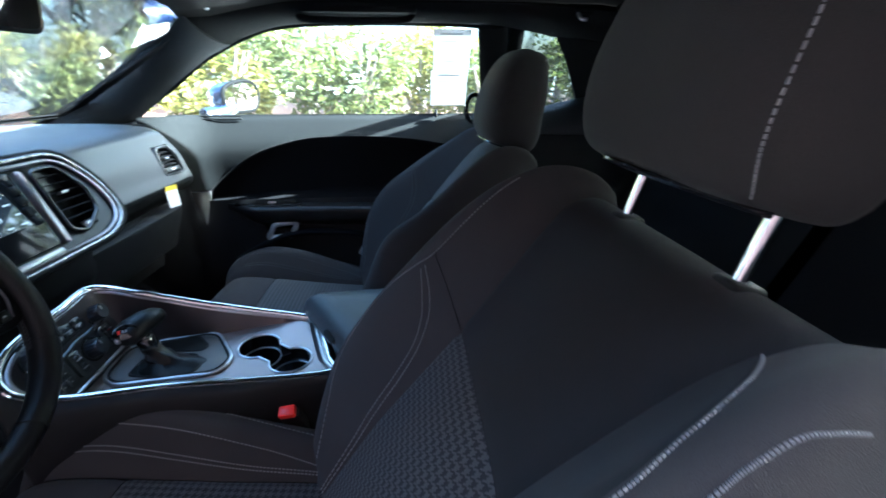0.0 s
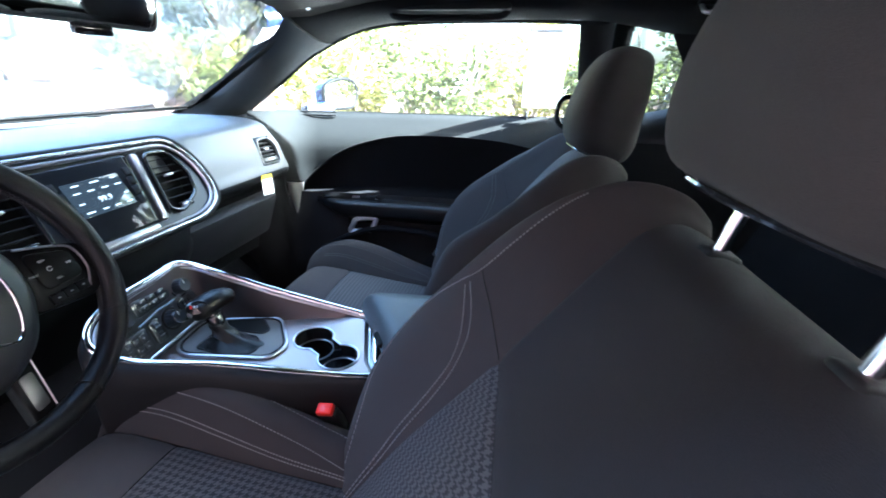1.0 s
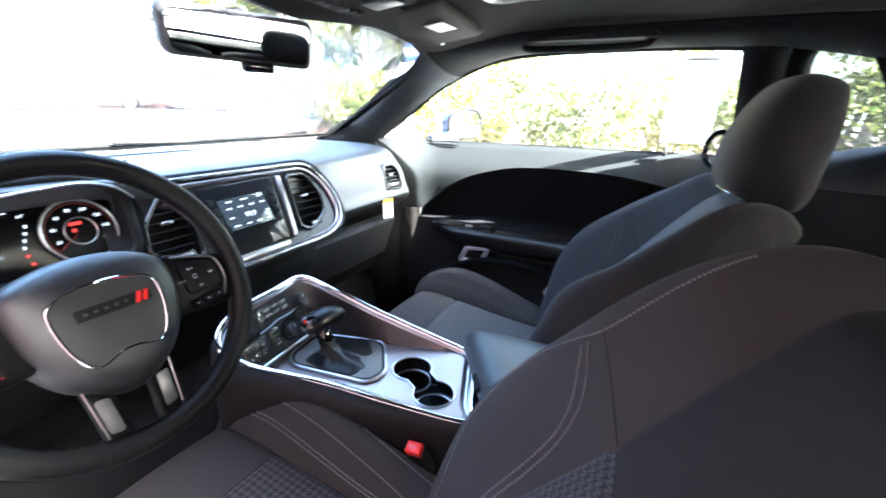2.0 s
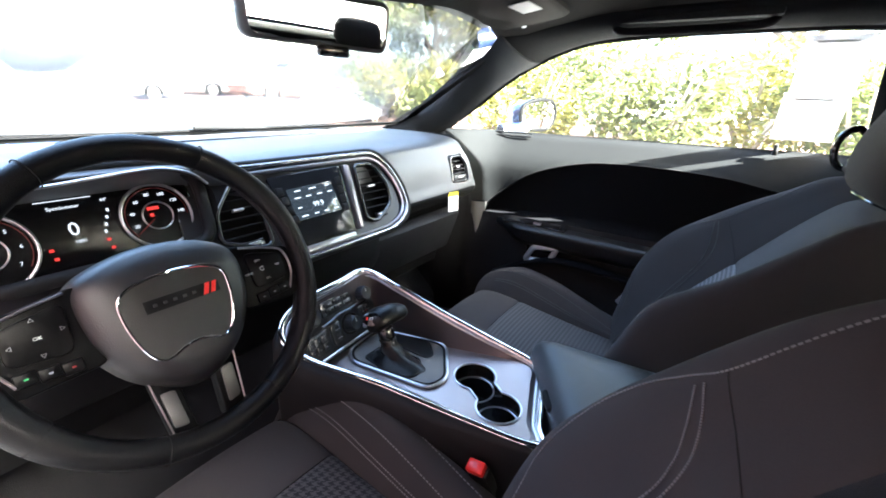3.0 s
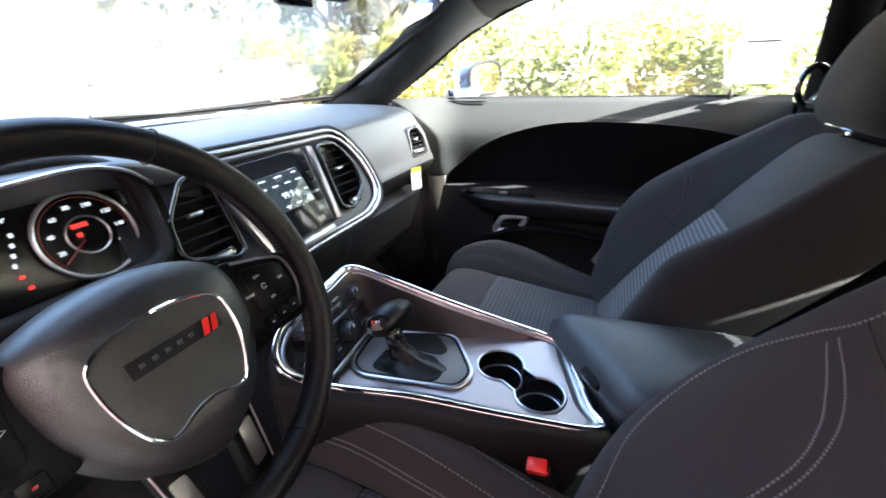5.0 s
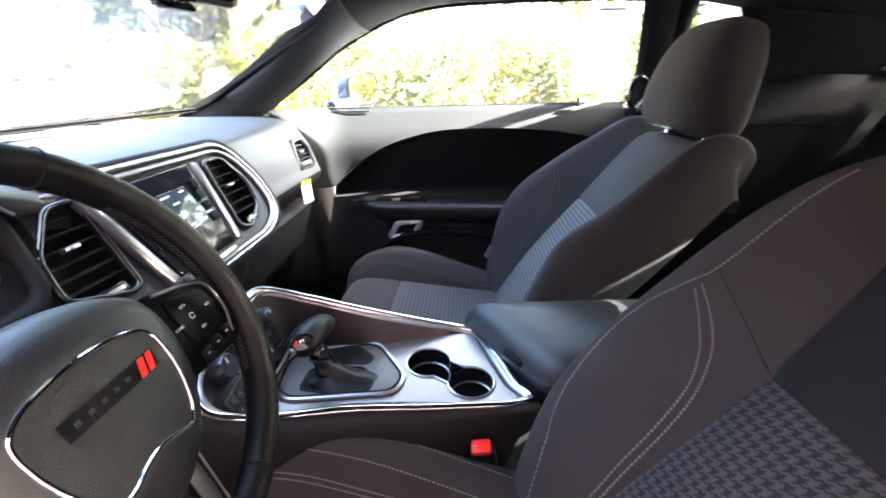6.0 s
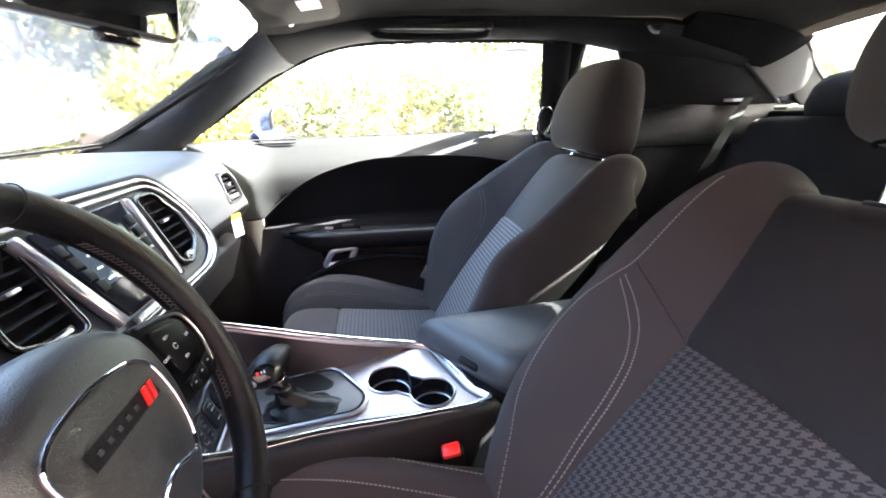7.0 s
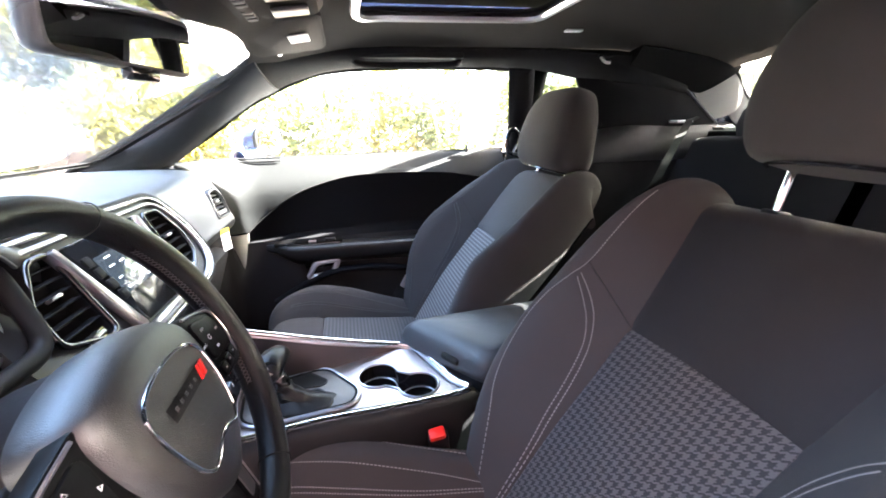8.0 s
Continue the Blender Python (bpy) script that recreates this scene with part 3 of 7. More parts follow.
rows = []
for y in np.concatenate([np.linspace(0.02, 1.24, 50), np.linspace(1.25, 1.425, 36)]):
    pts = spline(dash_section(y), 97)
    row = []
    for i, p in enumerate(pts):
        end = smoothstep(1.28, 1.42, y) * float(np.interp(p[1], (0.70, 0.76, 0.82, 0.886, 0.94, 0.97), (0.0, 0.02, 0.032, 0.020, -0.012, -0.02)))
        hole = smoothstep(0.044, 0.036, abs(y + end - 1.324)) * smoothstep(0.042, 0.034, abs(p[1] - 0.870))
        row.append((p[0] - 0.095 * smoothstep(1.385, 1.425, y) ** 1.6 * smoothstep(18, 40, i) - 0.035 * hole * (i > 36), y + end, p[1] - 0.008 * smoothstep(1.37, 1.42, y)))
    rows.append(row)
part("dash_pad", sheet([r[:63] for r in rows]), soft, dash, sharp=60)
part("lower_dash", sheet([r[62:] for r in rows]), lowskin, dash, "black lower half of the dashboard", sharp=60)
part("end_gap", tube(bmesh.new(), [Vector(p) + Vector((-0.004, 0.006, -0.002)) for p in rows[-1][8:80:2]], 0.0075, 8), rubber, dash, "dark gap at the dashboard end")
# defroster slot and small sensor
bm = box(bmesh.new(), (-1.05, CY, 0.973), (0.03, 0.5, 0.004), 0.001)
part("defroster_slot", bm, plastic, dash)

# centre panel: plane leaning back, two vents, screen and silver rim
ST = frame_of((-0.683, 0.72, 0.848), (0, 1, 0), (-0.494, 0, 0.869))


def at(x, y, z=0.0):
    return ST @ Vector((x, y, z))


outer = rounded([(-0.250, 0.122), (0.228, 0.122), (0.270, 0.035), (0.262, -0.045), (0.19, -0.076), (-0.19, -0.076), (-0.268, -0.045), (-0.275, 0.035)], [0.04, 0.045, 0.05, 0.05, 0.05, 0.05, 0.05, 0.05], 6)
scale2 = lambda pts, k: [(x * k[0], y * k[1]) for x, y in pts]
open_rim = [p for p in outer[6:] if p[0] > -0.19]
part("panel_rim", tube(bmesh.new(), [at(x, y, 0.0) for x, y in [(-0.20, 0.121)] + scale2(open_rim, (0.985, 0.985))], 0.0048, 10), rimsilver, dash, "bright silver rim round the centre panel")
part("panel_lip", tube(bmesh.new(), [at(x, y, -0.003) for x, y in [(-0.205, 0.128)] + scale2(open_rim, (1.025, 1.035))], 0.0065, 10), plastic, dash, "black lip outside the silver rim")
part("panel_rim_inner", tube(bmesh.new(), [at(x, y, 0.001) for x, y in [(-0.19, 0.107)] + scale2(open_rim, (0.93, 0.88))], 0.004, 8), dimsilver, dash, "dark silver inner rim")


unitglass = mat("screen_unit_glass", (0.014, 0.015, 0.017), 0.09, spec=0.4, vary=0.04)
unitgrey = mat("screen_unit_grey", (0.02, 0.021, 0.024), 0.38, spec=0.35, vary=0.05)


def vent(name, m, outline, slats, parent, label, clip=True, edge=None, deep=0.03):
    """An air vent: rounded rim, dark recess, slanted slats, uprights, a silver tab and a shut-off wheel."""
    loop = lambda k, z: [m @ Vector((x * k, y * k, z)) for x, y in outline + outline[:1]]
    bm = sheet([loop(1.0, 0.0), loop(0.99, -deep)])
    bm.faces.new([bm.verts.new(m @ Vector((x * 0.99, y * 0.99, -deep))) for x, y in outline])
    v = part(name, bm, rubber, parent, label, smooth=False)
    part("rim", tube(bmesh.new(), [m @ Vector((x, y, 0.001)) for x, y in outline], 0.0042 if deep > 0.01 else 0.0025, 10, closed=True), edge or gloss, v, "rounded rim")
    xs, yy = [p[0] for p in outline], [p[1] for p in outline]
    low = min(yy) + 0.2 * (max(yy) - min(yy))
    half = min(0.012, deep * 0.8)
    for k in range(slats):
        y = low + (max(yy) - low) * (k + 0.3) / (slats + 0.1)
        cut = sorted(x0 + (x1 - x0) * (y - y0) / (y1 - y0) for (x0, y0), (x1, y1) in zip(outline, outline[1:] + outline[:1]) if (y0 - y) * (y1 - y) < 0)
        if len(cut) < 2:
            continue
        w = cut[-1] - cut[0] - 0.004
        part("slat", box(bmesh.new(), m @ Vector(((cut[0] + cut[-1]) / 2, y, -deep * 0.3)), (w, 0.0022, half), 0.0006, m.to_3x3().to_4x4() @ pose(0, 0, 0, 20)), edge or lowskin, v)
    if clip:
        cx, cy = (min(xs) + max(xs)) / 2, (low + max(yy)) / 2
        part("tab", box(bmesh.new(), m @ Vector((cx, cy, 0.0)), (0.020, 0.0045, 0.010), 0.0015, m.to_3x3().to_4x4()), satin, v, "small silver vent tab")
        part("lower_plate", box(bmesh.new(), m @ Vector((cx * 0.98, min(yy) + 0.011, -0.003)), (0.042, 0.014, 0.006), 0.003, m.to_3x3().to_4x4()), edge or gloss, v)
        part("shutter_wheel", box(bmesh.new(), m @ Vector((cx * 0.98, min(yy) + 0.011, 0.001)), (0.026, 0.005, 0.005), 0.0015, m.to_3x3().to_4x4()), satin, v)
    return v


rv = rounded([(0.130, 0.093), (0.188, 0.091), (0.214, 0.035), (0.200, -0.014), (0.135, -0.047), (0.104, -0.034)], 0.013, 4)
lv = rounded([(-0.215, 0.045), (-0.168, 0.095), (-0.126, 0.095), (-0.138, -0.028), (-0.155, -0.032), (-0.226, -0.006)], 0.013, 4)
bm = bmesh.new()
loops = [[bm.verts.new(at(x, y, -0.004)) for x, y in o] for o in (outer, rv, lv)]
bmesh.ops.triangle_fill(bm, edges=[bm.edges.new((l[i], l[(i + 1) % len(l)])) for l in loops for i in range(len(l))], use_beauty=True)
back = [bm.verts.new(at(x, y, -0.05)) for x, y in outer]
for i in range(len(outer)):
    j = (i + 1) % len(outer)
    bm.faces.new((loops[0][i], back[i], back[j], loops[0][j]))
part("centre_panel", bm, unitgrey, dash, "dark plastic centre panel", smooth=False)
vent("air_vent", ST @ Matrix.Translation((0, 0, 0.002)), rv, 6, dash, "black air vent with slats and silver tab")
vent("air_vent", ST @ Matrix.Translation((0, 0, 0.002)), lv[::-1], 6, dash, "black air vent with slats and silver tab")
for sgn in (-1, 1):
    bm = box(bmesh.new(), at(-0.012 + sgn * 0.100, 0.022, 0.004), (0.017, 0.150, 0.014), 0.004, (ST @ pose(0, 0, 0, 0, 0, -sgn * 11.5)).to_3x3().to_4x4())
    part("upright_bar", bm, dimsilver, dash, "dark silver upright bar beside the screen")

# screen unit, turned a little to the driver
SU = ST @ Matrix.Translation((0, 0, 0.006)) @ pose(0, 0, 0, 0, -4.5)
scr = part("screen_unit", slab(bmesh.new(), rounded([(-0.098, 0.095), (0.078, 0.095), (0.054, -0.05), (-0.076, -0.05)], 0.008), SU @ Matrix.Translation((0, 0, 0.003)), 0.03, 0.002), unitglass, dash, "dark grey screen unit with side buttons")
part("screen", box(bmesh.new(), SU @ Vector((-0.016, 0.031, 0.0035)), (0.106, 0.066, 0.003), 0.001, SU.to_3x3().to_4x4()), screen_blue, scr, "small lit radio screen")
MS = SU @ Matrix.Translation((-0.012, 0.015, 0.0056))
writing("writing", "99.9", MS @ Matrix.Translation((0.0, 0.008, 0)), 0.015, screen_lit, scr)
for x, y, w in ((-0.035, 0.042, 0.018), (0.0, 0.042, 0.022), (0.036, 0.042, 0.012), (-0.04, 0.028, 0.016), (-0.015, 0.028, 0.016), (0.012, 0.028, 0.016), (0.038, 0.028, 0.016), (-0.04, -0.01, 0.02), (-0.012, -0.01, 0.014), (0.012, -0.01, 0.014), (0.038, -0.01, 0.016), (-0.044, 0.008, 0.012), (0.042, 0.008, 0.012)):
    part("writing_bar", box(bmesh.new(), MS @ Vector((x, y, 0)), (w * 0.75, 0.0022, 0.0006), 0, SU.to_3x3().to_4x4()), screen_lit, scr)
for sgn in (-1, 1):
    for k in range(4):
        part("button", box(bmesh.new(), SU @ Vector((-0.012 + sgn * (0.071 - 0.003 * k), 0.062 - 0.020 * k, 0.0045)), (0.014, 0.016, 0.005), 0.0015, SU.to_3x3().to_4x4()), plastic, scr)
bm = box(bmesh.new(), at(-0.012, -0.060, 0.004), (0.13, 0.012, 0.010), 0.003, ST.to_3x3().to_4x4())
part("lower_lip", bm, satin, dash, "silver lip under the screen")

# passenger end vent
EV = frame_of((-0.724, 1.324, 0.871), (0.10, 1, 0), (-0.24, 0, 0.95))
ev_out = rounded([(-0.037, 0.036), (0.014, 0.040), (0.040, 0.012), (0.043, -0.042), (-0.041, -0.040)], 0.012, 5)
loop = lambda k, z, c=(0.0, 0.004): [EV @ Vector((c[0] + (x - c[0]) * k, c[1] + (y - c[1]) * k, z)) for x, y in ev_out + ev_out[:1]]
ev = part("end_vent", sheet([loop(1.14, -0.010), loop(1.08, 0.001), loop(1.0, 0.002), loop(0.95, -0.004)]), soft, dash, "small air vent at the dashboard end")
bm = sheet([loop(0.95, -0.004), loop(0.90, -0.006), loop(0.86, -0.006), loop(0.84, -0.024)])
bm.faces.new([bm.verts.new(p) for p in loop(0.84, -0.024)[:-1]])
part("recess", bm, rubber, ev, "black recess of the vent", smooth=False)
for y, w, x in ((0.024, 0.050, -0.008), (0.011, 0.062, -0.002), (-0.002, 0.066, 0.0), (-0.014, 0.067, 0.0)):
    part("slat", box(bmesh.new(), EV @ Vector((x, y, -0.010)), (w, 0.0026, 0.012), 0.0008, EV.to_3x3().to_4x4() @ pose(0, 0, 0, 24)), unitgrey, ev)
for x in (-0.016, 0.006):
    part("upright", box(bmesh.new(), EV @ Vector((x, 0.006, -0.017)), (0.0022, 0.044, 0.006), 0.0006, EV.to_3x3().to_4x4()), plastic, ev)
part("tab", box(bmesh.new(), EV @ Vector((-0.004, 0.005, -0.002)), (0.014, 0.006, 0.010), 0.002, EV.to_3x3().to_4x4()), satin, ev, "small silver vent tab")
part("lower_plate", box(bmesh.new(), EV @ Vector((0.001, -0.029, -0.002)), (0.066, 0.014, 0.006), 0.003, EV.to_3x3().to_4x4()), armskin, ev)
part("shutter_wheel", box(bmesh.new(), EV @ Vector((0.003, -0.029, 0.0015)), (0.026, 0.006, 0.004), 0.0015, EV.to_3x3().to_4x4()), satin, ev)
# glove box lid and lower panel
bm = box(bmesh.new(), (-0.772, 1.14, 0.66), (0.05, 0.42, 0.15), 0.015, pose(0, 0, 0, 0, 20))
part("glovebox_lid", bm, plastic, dash, "black glove box lid")
bm = box(bmesh.new(), (-0.80, 0.33, 0.66), (0.05, 0.46, 0.16), 0.02, pose(0, 0, 0, 0, 20))
part("knee_panel", bm, plastic, dash)

# instrument cluster behind the wheel
CL = frame_of((-0.722, 0.337, 0.902), (0, 1, 0), (-0.34, 0, 0.94))
cl = part("instrument_panel", slab(bmesh.new(), rounded([(-0.147, 0.045), (-0.1, 0.066), (0.1, 0.066), (0.147, 0.045), (0.14, -0.055), (-0.14, -0.055)], 0.03), CL, 0.03, 0.002), gauge_face, dash, "dark instrument cluster with two round dials")
hoodp = [CL @ Vector((x, y, 0.022)) for x, y in rounded([(-0.153, 0.05), (-0.1, 0.075), (0.1, 0.075), (0.153, 0.05), (0.146, -0.06), (-0.146, -0.06)], 0.03)]
part("cluster_rim", tube(bmesh.new(), hoodp, 0.010, 10, closed=True), plastic, cl)
arc = [(-0.693, 0.26, 0.966), (-0.692, 0.315, 0.969), (-0.690, 0.37, 0.974), (-0.690, 0.426, 0.976), (-0.692, 0.468, 0.965), (-0.698, 0.497, 0.943)]
part("cluster_rim_trim", tube(bmesh.new(), spline(arc, 30), 0.0022, 6), satin, cl, "thin silver line above the cluster")
outer = spline([(-0.695, 0.17, 0.925), (-0.693, 0.26, 0.964), (-0.692, 0.315, 0.967), (-0.690, 0.37, 0.972), (-0.690, 0.426, 0.974), (-0.692, 0.468, 0.963), (-0.698, 0.497, 0.942), (-0.70, 0.508, 0.91), (-0.70, 0.503, 0.87), (-0.70, 0.48, 0.84)], 40)
inner = spline([CL @ Vector((x, y, 0.004)) for x, y in ((-0.15, 0.0), (-0.12, 0.060), (-0.05, 0.065), (0.03, 0.065), (0.09, 0.065), (0.122, 0.058), (0.143, 0.045), (0.147, 0.01), (0.143, -0.03), (0.13, -0.055))], 40)
part("hood_lining", sheet([[tuple(p), tuple(p * 0.5 + q * 0.5 + np.array((-0.004, 0, 0))), tuple(q)] for p, q in zip(outer, inner)]), plastic, cl, "black lining under the hood")
for sgn in (-1, 1):
    M = CL @ Matrix.Translation((0.088 if sgn > 0 else -0.103, -0.002 if sgn > 0 else -0.011, 0.004))
    g = part("dial", disc(bmesh.new(), M, 0.048, 0.006, 40), gauge_face, cl, "round dial with white figures and red glow")
    part("dial_ring", tube(bmesh.new(), [M @ Vector((0.048 * math.cos(a), 0.048 * math.sin(a), 0.001)) for a in np.linspace(0, 2 * math.pi, 48, endpoint=False)], 0.0024, 8, closed=True), satin, g)
    part("inner_ring", tube(bmesh.new(), [M @ Vector((0.0208 * math.cos(a), 0.0208 * math.sin(a), 0.001)) for a in np.linspace(0, 2 * math.pi, 36, endpoint=False)], 0.0012, 6, closed=True), satin, g)
    part("red_ring", tube(bmesh.new(), [M @ Vector((0.0425 * math.cos(a), 0.0425 * math.sin(a), 0.0)) for a in np.linspace(-0.6, 3.8, 40)], 0.0006, 5), dimred, g)
    figs = ("20", "40", "60", "80", "100", "120", "140", "160") if sgn > 0 else ("1", "2", "3", "4", "5", "6", "7")
    for k, f in enumerate(figs):
        a = radians(200 - (230 if sgn > 0 else 235) * k / (len(figs) - 1))
        writing("figure", f, M @ Matrix.Translation((0.0335 * math.cos(a), 0.0335 * math.sin(a), 0.001)), 0.0068, gauge_white, g)
    a = radians(215)
    part("needle", tube(bmesh.new(), [M @ Vector((0.008 * math.cos(a), 0.008 * math.sin(a), 0.002)), M @ Vector((0.04 * math.cos(a), 0.04 * math.sin(a), 0.002))], 0.0009, 6), dimred, g)
    part("warning_lamp", box(bmesh.new(), M @ Vector((-0.004, 0.012, 0.001)), (0.016, 0.005, 0.001), 0, M.to_3x3().to_4x4()), gauge_red, g)
    part("warning_lamp", box(bmesh.new(), M @ Vector((-0.008, 0.002, 0.001)), (0.005, 0.005, 0.001), 0, M.to_3x3().to_4x4()), gauge_red, g)
MC = CL @ Matrix.Translation((-0.014, 0, 0.0015))
writing("writing", "0", MC @ Matrix.Translation((0.0, 0.0, 0)), 0.026, gauge_white, cl)
writing("writing", "MPH", MC @ Matrix.Translation((0.003, -0.017, 0)), 0.006, gauge_white, cl)
writing("writing", "Speedometer", MC @ Matrix.Translation((-0.003, 0.031, 0)), 0.0064, gauge_white, cl)
writing("writing", "64°", MC @ Matrix.Translation((0.043, 0.034, 0)), 0.006, gauge_white, cl)
part("writing_bar", box(bmesh.new(), MC @ Vector((0.0, 0.041, 0)), (0.06, 0.0009, 0.0006), 0, CL.to_3x3().to_4x4()), gauge_white, cl)
for k in range(4):
    part("symbol_bar", box(bmesh.new(), MC @ Vector((0.0435 - 0.0035 * k, 0.019 - 0.0097 * k, 0)), (0.003, 0.0042, 0.0006), 0, CL.to_3x3().to_4x4()), gauge_white, cl)
for x, y in ((-0.03, -0.022), (0.033, -0.022), (-0.028, -0.034), (0.035, -0.034)):
    part("warning_lamp", box(bmesh.new(), MC @ Vector((x, y, 0)), (0.005, 0.004, 0.0006), 0, CL.to_3x3().to_4x4()), gauge_red, cl)
under(dash)

# paper tag that hangs from the glove box
tagob = empty("paper_tag", "white and yellow paper tag hanging under the dashboard end", "tag", at=(-0.722, 1.278, 0.776))
TG = frame_of((-0.706, 1.266, 0.771), (0.3, 1, 0), (-0.05, 0, 1))
part("sheet", box(bmesh.new(), TG @ Vector((0, -0.006, 0)), (0.042, 0.05, 0.0015), 0, TG.to_3x3().to_4x4()), white, tagob)
part("header", box(bmesh.new(), TG @ Vector((0, 0.0255, 0.0005)), (0.042, 0.013, 0.002), 0, TG.to_3x3().to_4x4()), yellow, tagob, "yellow band of the tag")
under(tagob)

# ---------------------------------------------------------------- centre console
con = empty("centre_console", "black centre console with silver-rimmed brushed plate and cup holders", "console", at=(-0.35, 0.74, 0.26))
RING = [(-0.158, 0.652, 0.586), (-0.28, 0.624, 0.597), (-0.42, 0.592, 0.618), (-0.555, 0.548, 0.640), (-0.602, 0.534, 0.676), (-0.626, 0.585, 0.704), (-0.628, 0.70, 0.714), (-0.625, 0.772, 0.716),
        (-0.55, 0.793, 0.690), (-0.45, 0.820, 0.648), (-0.34, 0.846, 0.608), (-0.262, 0.860, 0.584), (-0.225, 0.850, 0.578), (-0.205, 0.80, 0.578), (-0.172, 0.70, 0.580)]
rg = ring(RING, 150)
part("console_rim", tube(bmesh.new(), [Vector(p) for p in rg], 0.0062, 10, closed=True, flat=0.8), chrome, con, "bright silver rim round the console plate")
part("console_rim_inner", tube(bmesh.new(), [Vector(p) - (Vector(p) - Vector(rg.mean(axis=0))).normalized() * 0.010 - Vector((0, 0, 0.004)) for p in rg], 0.0035, 8, closed=True), satin, con, "second silver line inside the rim")
cen = rg.mean(axis=0)


def inset(p, k, z=None):
    d = np.array(p) - cen
    d[2] = 0
    l = np.linalg.norm(d[:2])
    q = np.array(p) - d / l * k
    if z is not None:
        q[2] = z
    return q


PLZ = 0.580
inner = [inset(p, 0.012) - np.array((0, 0, 0.003)) for p in rg]
# the tub wall between rim and plate; its front rises as the control panel
foot = []
for p in rg:
    q = inset(p, 0.022)
    if q[0] < -0.590:
        q[0] = -0.590 + 0.02 * (q[0] + 0.590)
    q[2] = PLZ
    foot.append(q)
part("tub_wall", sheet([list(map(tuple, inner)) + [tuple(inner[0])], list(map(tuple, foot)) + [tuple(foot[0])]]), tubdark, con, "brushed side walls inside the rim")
# outer body
def outward(p, k, dz):
    d = np.array((p[0] - cen[0], p[1] - cen[1], 0.0))
    d[0] = max(d[0], 0.0) if p[0] > -0.30 else 0.0
    return np.array(p) + d / max(np.linalg.norm(d), 1e-6) * k + np.array((0, 0, dz))


edge_in, edge_out = [outward(p, 0.010, -0.004) for p in rg], [outward(p, 0.020, -0.016) for p in rg]
mid = [outward(p, 0.022, -0.05) for p in rg]
low = [np.array((q[0], q[1], 0.26)) for q in mid]
part("body", sheet([list(map(tuple, r)) + [tuple(r[0])] for r in ([p + np.array((0, 0, -0.002)) for p in rg], edge_in, edge_out, mid, low)]), plastic, con, "black plastic console body", sharp=70)
# plate with the cup holder opening
c1, c2 = Vector((-0.322, 0.752)), Vector((-0.246, 0.700))
ax = (c2 - c1).normalized()
nx = Vector((-ax.y, ax.x))
R1, R2, half = 0.041, 0.040, (c2 - c1).length / 2
cup = []
for c, d, R in ((c1, -1, R1), (c2, 1, R2)):
    for a in np.linspace(-140, 140, 28):
        t = radians(a)
        cup.append(c + R * (math.cos(t) * ax * d + math.sin(t) * nx * d))
bm = bmesh.new()
ov = [bm.verts.new((q[0], q[1], PLZ)) for q in foot]
cv = [bm.verts.new((p.x, p.y, PLZ)) for p in cup]
edges = [bm.edges.new((l[i], l[(i + 1) % len(l)])) for l in (ov, cv) for i in range(len(l))]
bmesh.ops.triangle_fill(bm, edges=edges, use_beauty=True)
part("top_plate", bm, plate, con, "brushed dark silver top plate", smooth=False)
cupholder = part("cup_holder", sheet([[(p.x, p.y, PLZ) for p in cup + cup[:1]], [(p.x, p.y, PLZ - 0.012) for p in cup + cup[:1]], [(p.x * 0.94 + c1.lerp(c2, 0.5).x * 0.06, p.y * 0.94 + c1.lerp(c2, 0.5).y * 0.06, PLZ - 0.075) for p in cup + cup[:1]]]), gloss, con, "black double cup holder")
bm = bmesh.new()
f = bm.faces.new([bm.verts.new((p.x, p.y, PLZ - 0.074)) for p in cup])
part("cup_floor", bm, rubber, cupholder)
part("cup_rim", tube(bmesh.new(), [(p.x, p.y, PLZ + 0.001) for p in cup], 0.0022, 8, closed=True), satin, cupholder, "thin silver rim of the cup holders")
for c, R in ((c1, R1), (c2, R2)):
    part("liner_ring", tube(bmesh.new(), [(c.x + (R - 0.003) * math.cos(a), c.y + (R - 0.003) * math.sin(a), PLZ - 0.030) for a in np.linspace(0, 2 * math.pi, 40, endpoint=False)], 0.0016, 6, closed=True), satin, cupholder, "thin bright ring inside the cup holder")
# shift gate, boot and lever
GM = Matrix.Translation((-0.47, 0.72, PLZ + 0.001))
gate = rounded([(-0.115, 0.044), (0.045, 0.088), (0.112, -0.012), (0.098, -0.054), (-0.075, -0.076), (-0.105, -0.052)], [0.03, 0.03, 0.03, 0.02, 0.03, 0.03], 6)
part("gate_rim", tube(bmesh.new(), [GM @ Vector((x, y, 0.003)) for x, y in gate], 0.0036, 8, closed=True), satin, con, "silver rim round the shift gate")
gp = part("gate_plate", slab(bmesh.new(), scale2(gate, (0.96, 0.95)), GM @ Matrix.Translation((0, 0, 0.004)), 0.006, 0.001), gatemetal, con, "dark silver shift gate plate")
part("gate_gasket", tube(bmesh.new(), [GM @ Vector((x * 0.955, y * 0.94, 0.0042)) for x, y in gate], 0.0026, 8, closed=True), rubber, gp, "black line inside the silver rim")
part("slot_rim", tube(bmesh.new(), [GM @ Vector((x, y, 0.0045)) for x, y in rounded([(-0.076, 0.022), (-0.058, 0.066), (0.010, 0.074), (0.048, 0.034), (0.040, 0.018)], 0.016)], 0.0018, 6, closed=True), plastic, gp)
